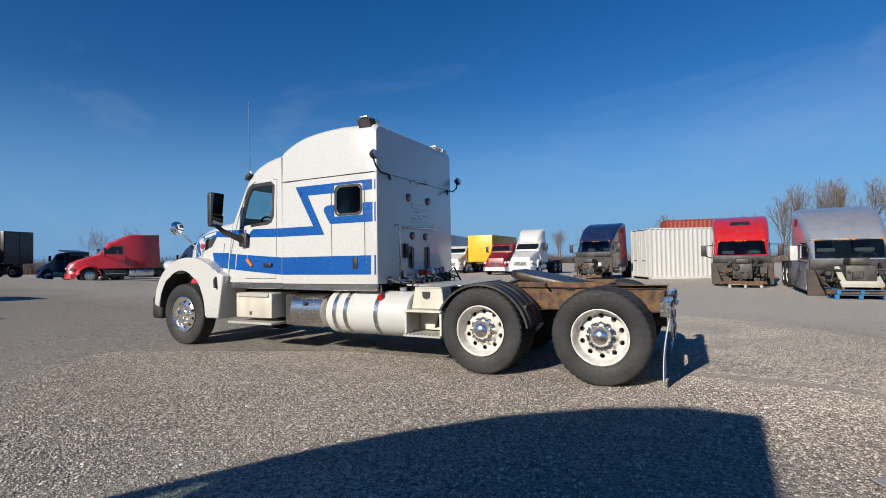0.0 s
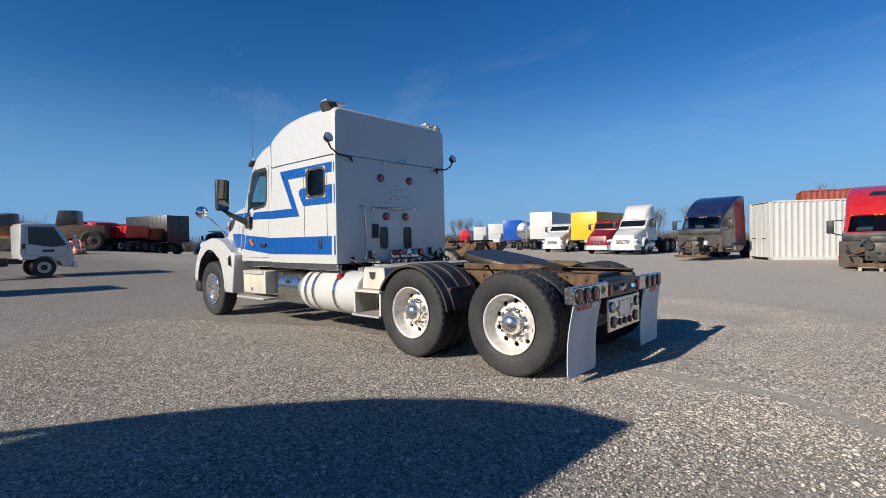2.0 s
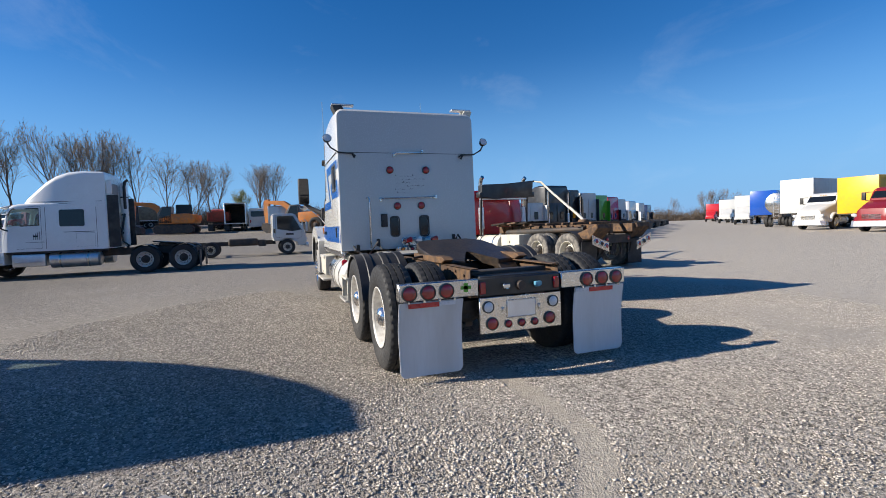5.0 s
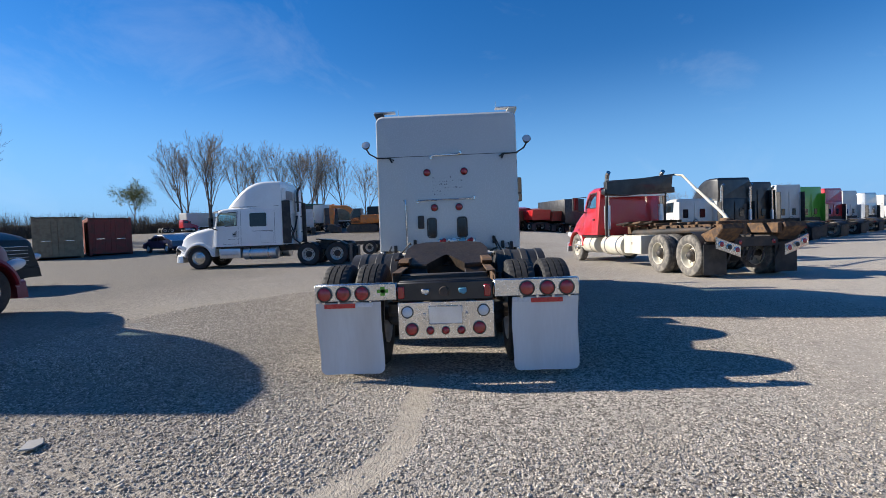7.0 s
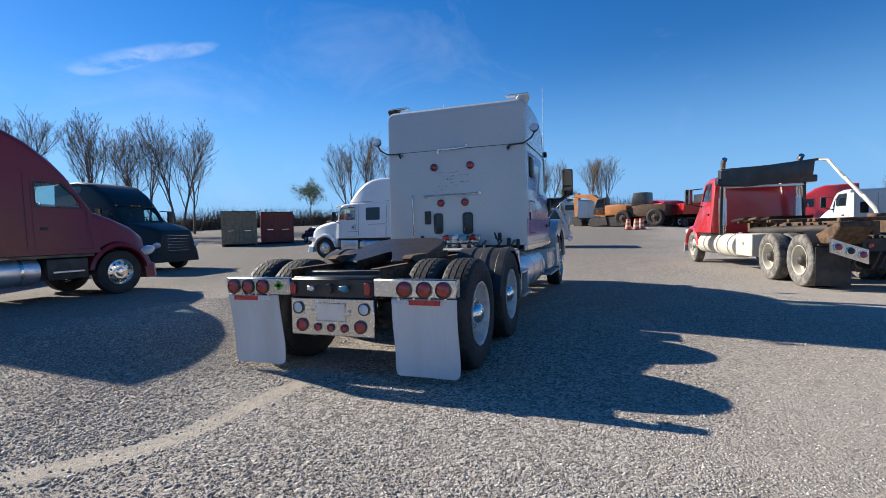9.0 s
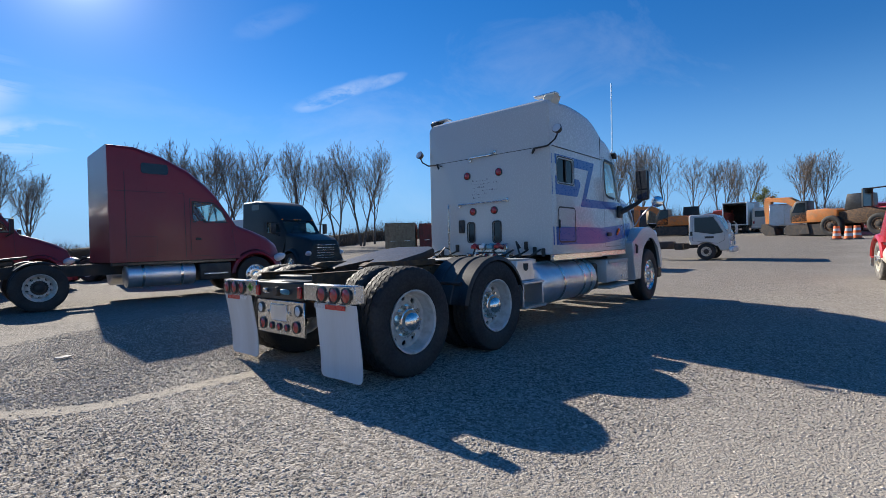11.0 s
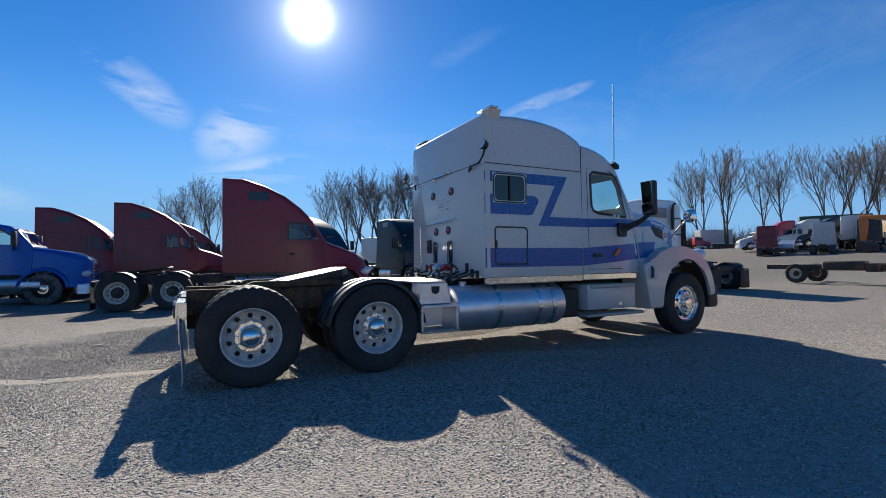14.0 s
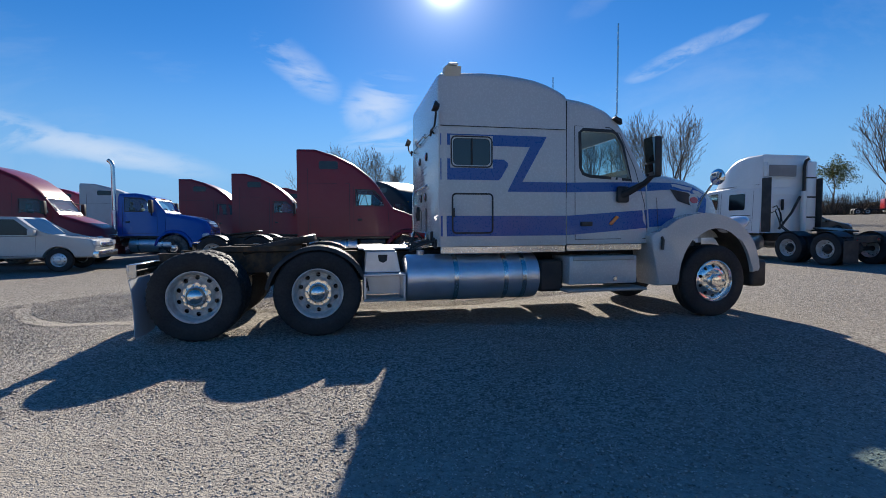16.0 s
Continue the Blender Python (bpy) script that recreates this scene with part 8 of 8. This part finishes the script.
# tanker
T = thing("tank_trailer", "polished steel tank trailer along the lane", "trailer", -32.2, 53.2, 0, -66 - 180)
b = lathe(B(), [(0, 0.001), (0.02, 0.7), (0.15, 1.0), (0.3, 1.05), (8.7, 1.05), (8.85, 1.0), (8.98, 0.7), (9.0, 0.001)], 40)
bmesh.ops.rotate(b, verts=b.verts, cent=(0, 0, 0), matrix=Matrix.Rotation(radians(90), 3, "Z"))
bmesh.ops.translate(b, verts=b.verts, vec=(0, 0, 2.35))
tk = part("tank", b, STEEL, T)
b = bx(B(), -8.8, -0.2, -0.45, 0.45, 0.95, 1.35, 0.02)
part("under_frame", b, IRON, T)
for s in (-1, 1):
    for cx in (-0.9, -2.2, -8.0):
        dual(T, cx, s * 1.0, 0.5, RUBBER, RIMWHITE, IRON, 0.96)
b = B()
for s in (-0.22, 0.22):
    tube(b, [(-9.06, s, 1.0), (-9.06, s, 3.4)], 0.02, 6)
for i in range(8):
    tube(b, [(-9.06, -0.22, 1.1 + i * 0.3), (-9.06, 0.22, 1.1 + i * 0.3)], 0.014, 5)
part("ladder", b, ALU, tk)


# ---- dump trucks, excavators, loader ----
def dump_truck(label, x, y, heading, paint, cabpaint):
    T = tractor(label, x, y, heading, cabpaint, "day", seed=31, z=gz(x, y), rack=True, name="dump_truck")
    b = prism(B(), [(-2.4, 1.25), (1.3, 1.25), (1.6, 2.35), (-2.4, 2.35)], -1.2, 1.2, 0.03, 1)
    d = part("dump_body", b, paint, T)
    for i in range(6):
        for s in (-1, 1):
            b = bx(B(), -2.2 + i * 0.62, -2.1 + i * 0.62, s * 1.19, s * 1.27, 1.3, 2.3, 0.01)
            part("body_rib", b, paint, d)
    b = prism(B(), [(-2.4, 2.35), (-2.4, 2.75), (-3.6, 2.95), (-3.6, 2.85), (-2.5, 2.6)], -1.1, 1.1, 0.02, 1)
    part("cab_guard", b, paint, d)


for lx, ly, hd, pm, cm, lab in ((-50.5, 9.0, 205, RED, RED, "red dump truck in a row across the yard"), (-51.5, 11.4, 205, RUSTRED, BLACK, "red dump truck with dark cab"), (-54.5, 7.4, 205, RED, BLACK, "red dump body on dark truck"),
                                (-49.0, 19.5, 200, BLACK, NAVY, "dark dump truck at the row's end"), (-62, -8, 180, RUSTRED, BLACK, "rust-brown dump truck far in the west")):
    dump_truck(lab, lx, ly, hd, pm, cm)


def excavator(label, x, y, heading, paint=None, scale=1.0):
    paint = paint or ORANGE
    T = thing("excavator", label, "excavator", x, y, gz(x, y), heading - 180, scale=scale)
    for s in (-1, 1):
        b = prism(B(), arc(-1.5, 0.45, 0.45, 90, 270, 8) + arc(1.5, 0.45, 0.45, -90, 90, 8), s * 0.8, s * 1.4, 0.02, 1)
        tr = part("track", b, IRON, T)
        for i in range(22):
            b = bx(B(), -1.5 + i * 0.143, -1.44 + i * 0.143, s * 0.79, s * 1.41, 0.89, 0.93, 0.004)
            part("track_shoe", b, IRON, tr)
    b = prism(B(), [(-1.4, 1.05), (1.9, 1.05), (2.1, 1.3), (2.1, 1.95), (1.2, 2.1), (-0.3, 2.05), (-1.4, 1.6)], -1.3, 1.3, 0.06, 2)
    h = part("house", b, paint, T)
    b = prism(B(), [(-1.45, 1.1), (-0.1, 1.1), (-0.1, 2.85), (-1.0, 2.85), (-1.5, 2.1)], -1.3, -0.4, 0.05, 2)
    c = part("cab", b, BLACK, T)
    for s in (-1.305, -0.395):
        b = prism(B(), [(-1.3, 1.9), (-0.25, 1.9), (-0.25, 2.7), (-0.95, 2.7)], s - 0.004, s + 0.004)
        part("cab_window", b, DARKGLASS, c)
    b = prism(B(), [(-0.9, 1.5), (-1.1, 1.9), (-1.7, 3.0), (-2.3, 3.35), (-4.3, 3.45), (-4.35, 3.15), (-2.5, 2.9), (-2.0, 2.55), (-1.4, 1.35)], -0.25, 0.25, 0.03, 1)
    part("boom", b, paint, T)
    b = prism(B(), [(-3.95, 3.6), (-4.5, 3.45), (-4.55, 2.6), (-4.45, 0.95), (-4.15, 0.95), (-3.95, 2.6)], -0.2, 0.2, 0.02, 1)
    part("stick", b, paint, T)
    b = prism(B(), [(-4.6, 1.1), (-4.1, 1.1), (-3.4, 0.75), (-3.3, 0.12), (-4.2, 0.05), (-4.7, 0.5)], -0.55, 0.55, 0.03, 1)
    part("bucket", b, IRON, T)
    b = tube(B(), [(-1.5, 0.3, 1.4), (-2.2, 0.3, 2.8)], [0.08, 0.05], 8)
    part("boom_cylinder", b, STEEL, T)


excavator("orange crawler excavator with folded boom", -60.0, -12.4, 262, scale=1.12)
excavator("yellow-orange crawler excavator with folded boom", -53.0, 1.9, 240, scale=1.12, paint=mat("amber_machine_paint", (0.62, 0.20, 0.035), 0.5, var=0.15, dirt=(0.3, 0.2, 0.1), amount=0.5))
T = thing("wheel_loader", "rust-brown wheel loader among machines", "loader", -51.0, 5.0, gz(-51.0, 5.0), 60, scale=1.15)
b = prism(B(), [(-1.8, 0.9), (2.4, 0.9), (2.4, 1.9), (0.4, 2.0), (-1.8, 1.7)], -0.9, 0.9, 0.05, 2)
part("body", b, RUST, T)
b = prism(B(), [(-0.9, 1.9), (0.5, 1.9), (0.45, 3.1), (-0.7, 3.1)], -0.75, 0.75, 0.05, 2)
part("cab", b, BLACK, T)
for s in (-1, 1):
    for cx in (-1.5, 1.6):
        w = wheel(T, cx, s * 1.1, 0.78, "steer", RUBBER, RUST, IRON, 1.5)
    b = prism(B(), [(-1.2, 1.5), (-3.2, 0.7), (-3.1, 0.5), (-1.0, 1.2)], s * 0.5, s * 0.7, 0.02, 1)
    part("lift_arm", b, RUST, T)
b = prism(B(), [(-3.0, 0.2), (-3.9, 0.15), (-3.2, 1.1)], -1.3, 1.3, 0.02, 1)
part("bucket", b, IRON, T)


# ---- small cabover truck ----
def cabover(x, y, heading):
    T = thing("cabover_truck", "small white cabover truck with bare dark chassis", "truck", x, y, gz(x, y), heading - 180)
    prof = [(-0.55, 0.75), (0.72, 0.75), (0.76, 1.0), (0.76, 2.15), (0.68, 2.24), (-0.35, 2.24), (-0.5, 2.15), (-0.98, 1.25), (-1.02, 0.7), (-0.95, 0.45), (-0.6, 0.45)]
    side = [(u, v) for u, v in prof]
    b = prism(B(), side, -0.98, 0.98, 0.06, 3)
    bmesh.ops.recalc_face_normals(b, faces=b.faces)
    bv = BVHTree.FromBMesh(b)
    tmp = carve(b, [prism(B(), arc(0.0, 0.42, 0.48, 0, 360, 24)[:-1], -2, -0.65), prism(B(), arc(0.0, 0.42, 0.48, 0, 360, 24)[:-1], 0.65, 2)])
    c = part("cab", tmp, WHITE, T)
    for s in (-1, 1):
        part("door_window", decal([(0.50, 2.10), (-0.34, 2.10), (-0.76, 1.33), (-0.3, 1.26), (0.50, 1.40)], bv, s, 0.006, 0.4), DARKGLASS, c)
        part("rear_quarter", decal([(0.70, 1.42), (0.60, 1.42), (0.60, 1.20), (0.70, 1.20)], bv, s, 0.006, 0.4), DARKGLASS, c)
        part("door_seam", seam([(0.56, 2.14), (-0.36, 2.12), (-0.8, 1.3), (-0.8, 0.95), (-0.52, 0.8), (0.60, 0.95)], bv, s, 0.014), SEAM, c)
        part("door_lettering", decal([(0.05, 1.16), (-0.35, 1.16), (-0.35, 1.06), (0.05, 1.06)], bv, s, 0.006, 0.4), SEAM, c)
        b = bx(B(), -1.1, -0.98, s * 1.05, s * 1.24, 1.25, 1.75, 0.03, 2)
        m = part("wing_mirror", b, WHITE, T)
        b = tube(B(), [(-0.95, s * 1.0, 1.9), (-1.06, s * 1.14, 1.75)], 0.02, 6)
        part("mirror_arm", b, WHITE, m)
        wheel(T, 0.0, s * 0.86, 0.41, "steer", RUBBER, OFFWHITE, IRON, 0.80, lugs=False)
        wheel(T, 3.85, s * 0.92, 0.41, "drive", RUBBER, OFFWHITE, IRON, 0.80)
        b = bx(B(), 0.6, 5.3, s * 0.36, s * 0.43, 0.58, 0.80, 0.008)
        part("frame_rail", b, IRON, T)
        b = bx(B(), -1.05, -1.0, s * 0.55, s * 0.9, 0.72, 0.90, 0.02)
        part("headlight", b, LENSCLEAR, c)
    part("windshield", decal([(-0.85, 1.32), (0.85, 1.32), (0.80, 2.08), (-0.80, 2.08)], bv, -1, 0.006, 0.4, "x"), DARKGLASS, c)
    b = bx(B(), -1.14, -0.98, -1.0, 1.0, 0.36, 0.62, 0.05, 2)
    part("front_bumper", b, ALU, T)
    b = bx(B(), 1.5, 3.0, 0.2, 0.75, 0.55, 0.95, 0.1, 3)
    part("air_tank", b, IRON, T)
    b = bx(B(), 1.1, 1.5, -0.75, 0.75, 0.5, 0.85, 0.03)
    part("battery_tray", b, IRON, T)
    b = cy(B(), (3.85, -0.8, 0.41), (3.85, 0.8, 0.41), 0.06, seg=10)
    part("rear_axle", b, IRON, T)
    return T


cabover(-24.15, -1.25, 92)


# ---- cars and pickup ----
def car(label, x, y, heading, paint, kind="car"):
    T = thing("pickup_truck" if kind == "pickup" else "car", label, kind, x, y, gz(x, y), heading - 180)
    if kind == "pickup":
        prof = [(-2.45, 0.42), (-2.5, 0.75), (-2.4, 0.98), (-1.2, 1.08), (-0.55, 1.66), (0.75, 1.68), (0.95, 1.12), (2.6, 1.10), (2.65, 0.5), (2.5, 0.42)]
        win = [(-1.0, 1.12), (-0.50, 1.58), (0.65, 1.60), (0.80, 1.14)]
        axles = (-1.55, 1.65)
    else:
        prof = [(-2.2, 0.35), (-2.28, 0.62), (-2.15, 0.80), (-1.1, 0.95), (-0.45, 1.42), (0.75, 1.46), (1.6, 1.02), (2.2, 0.95), (2.28, 0.5), (2.15, 0.33)]
        win = [(-0.9, 0.98), (-0.40, 1.36), (0.70, 1.39), (1.35, 1.03)]
        axles = (-1.4, 1.35)
    b = prism(B(), prof, -0.90, 0.90, 0.10, 3)
    bmesh.ops.recalc_face_normals(b, faces=b.faces)
    bv = BVHTree.FromBMesh(b)
    cut = []
    for a in axles:
        for s0, s1 in ((-2, -0.6), (0.6, 2)):
            cut.append(prism(B(), arc(a, 0.36, 0.42, 0, 360, 22)[:-1], s0, s1))
    c = part("body", carve(b, cut), paint, T)
    for s in (-1, 1):
        half = (win[1][0] + win[2][0]) / 2
        part("side_window", decal([win[0], win[1], (half - 0.03, win[1][1] + 0.01), (half - 0.03, win[0][1] + 0.01)], bv, s, 0.006, 0.5), DARKGLASS, c)
        part("side_window", decal([(half + 0.03, win[0][1] + 0.01), (half + 0.03, win[1][1] + 0.01), win[2], win[3]], bv, s, 0.006, 0.5), DARKGLASS, c)
        part("door_seam", seam([(win[0][0], win[0][1] - 0.03), (half, win[0][1] - 0.03), (half, 0.5), (win[0][0], 0.5)], bv, s, 0.012), SEAM, c)
        for a in axles:
            wheel(T, a, s * 0.80, 0.36, "steer", RUBBER, ALU, ALU, 0.69, lugs=False)
        b = bx(B(), prof[1][0] - 0.02, prof[1][0] + 0.12, s * 0.55, s * 0.86, prof[1][1] + 0.02, prof[1][1] + 0.18, 0.03, 2)
        part("headlight", b, LENSCLEAR, c)
        b = bx(B(), win[0][0] - 0.05, win[0][0] + 0.12, s * 0.93, s * 1.12, win[0][1] - 0.02, win[0][1] + 0.16, 0.03, 2)
        part("wing_mirror", b, paint, c)
    zz = (prof[3][1] + 0.04, prof[4][1] - 0.06)
    part("windshield", decal([(-0.72, zz[0]), (0.72, zz[0]), (0.66, zz[1]), (-0.66, zz[1])], bv, -1, 0.006, 0.5, "x"), DARKGLASS, c)
    b = bx(B(), prof[1][0] - 0.04, prof[1][0] + 0.06, -0.5, 0.5, prof[1][1] - 0.04, prof[1][1] + 0.12, 0.03, 2)
    part("grille", b, CHROME if kind == "pickup" else PLASTIC, c)
    b = bx(B(), prof[1][0] - 0.08, prof[1][0] + 0.12, -0.88, 0.88, 0.40, 0.62, 0.05, 2)
    part("front_bumper", b, CHROME if kind == "pickup" else paint, c)
    if kind == "pickup":
        b = bx(B(), 1.05, 2.55, -0.72, 0.72, 1.09, 1.105, 0)
        part("bed_floor", b, PLASTIC, c)
    return T


car("white pickup truck with chrome bumper", 8.35, -9.95, 186, WHITE, "pickup")
car("dark blue sedan parked by the containers", -33.5, -23.6, 240, NAVY)
car("dark car parked by the containers", -35.4, -22.2, 150, BLACK)
car("white hatchback behind the dark cars", -38.0, -24.4, 150, WHITE)
car("silver hatchback in the far corner", -64.0, -26.0, 200, SILVER)

# far vehicles along the brush
for lx, ly, hd, pm, sty, lab in ((-80.9, -53.1, 140, RED, "day", "small red truck by the brush"), (-60, -20.5, 200, WHITE_OLD, "fair", "white tractor far by the brush"), (-64, -18, 200, BLACK, "fair", "black tractor far by the brush"),
                                 (-57, -24.5, 210, MAROON, "fair", "red tractor far by the brush"), (-70, -13, 190, DARKGREEN, "high", "dark green truck far in the west"), (-72, -6, 190, WHITE_OLD, "fair", "white tractor far in the west")):
    tractor(lab, lx, ly, hd, pm, sty, seed=33, z=gz(lx, ly), scale=0.9)

# row before the bank in the west
WEST = "vehicles in a row before the bank"
for lx, ly, hd, pm, sty, lab in ((-70.1, -29.3, 318, WHITE_OLD, "day", "white day-cab truck before the bank"), (-71.0, -27.0, 316, RED, "fair", "red sleeper tractor before the bank"),
                                 (-72.0, -24.6, 314, WHITE_OLD, "fair", "white sleeper tractor before the bank"), (-72.8, -22.4, 314, BLACK, "fair", "black sleeper tractor before the bank"),
                                 (-73.4, -19.6, 312, BLACK, "mid", "black mid-roof tractor before the bank")):
    tractor(lab, lx, ly, hd, pm, sty, seed=35, z=gz(lx, ly), scale=0.95, group=WEST)
trailer_box("dark green box trailer before the bank", -82.0, -24.5, 300, mat("dull_green_paint", (0.03, 0.09, 0.055), 0.5, var=0.1), 8.0, 1.2, 3.0)
trailer_box("tan box body on a dark chassis before the bank", -74.5, -17.2, 300, TAN, 3.0, 1.0, 2.0)

# ---- pallets, drums ----
def pallet(x, y, z, turn, paint):
    T = thing("pallet", "worn blue wooden pallet under the silver tractor" if paint is PALLET else "weathered wooden pallet under the red tractor", "pallet", x, y, z, turn)
    for i in range(6):
        b = bx(B(), -0.6 + i * 0.21, -0.47 + i * 0.21, -0.6, 0.6, 0.115, 0.135, 0.003)
        part("deck_board", b, paint, T)
    for yy in (-0.55, 0.0, 0.55):
        for xx in (-0.55, 0.0, 0.55):
            b = bx(B(), xx - 0.05, xx + 0.05, yy - 0.05, yy + 0.05, 0.02, 0.115, 0.003)
            part("block", b, paint, T)
        b = bx(B(), -0.6, 0.6, yy - 0.05, yy + 0.05, 0, 0.02, 0.003)
        part("bottom_board", b, paint, T)


OLDWOOD = mat("weathered_wood", (0.36, 0.32, 0.26), 0.85, var=0.25, bump=0.002)
pallet(5.35, 12.1, 0.0, 88, PALLET)
pallet(5.35, 12.12, 0.14, 92, PALLET)
pallet(3.0, 17.4, 0.0, 86, OLDWOOD)


def drum(x, y):
    T = thing("traffic_drum", "orange and white striped plastic traffic drum", "traffic drum", x, y, gz(x, y), group="traffic drums")
    for i in range(5):
        r0, r1 = 0.29 - i * 0.02, 0.27 - i * 0.02
        b = cy(B(), (0, 0, 0.08 + i * 0.19), (0, 0, 0.27 + i * 0.19), r0, r1, 20)
        part("band", b, REDORANGE if i % 2 == 0 else WHITE, T)
    b = cy(B(), (0, 0, 0), (0, 0, 0.08), 0.42, 0.36, 20)
    part("base", b, BLACK, T)


for dx, dy in ((-45.0, 3.3), (-44.6, 4.0), (-45.4, 4.5)):
    drum(dx, dy)
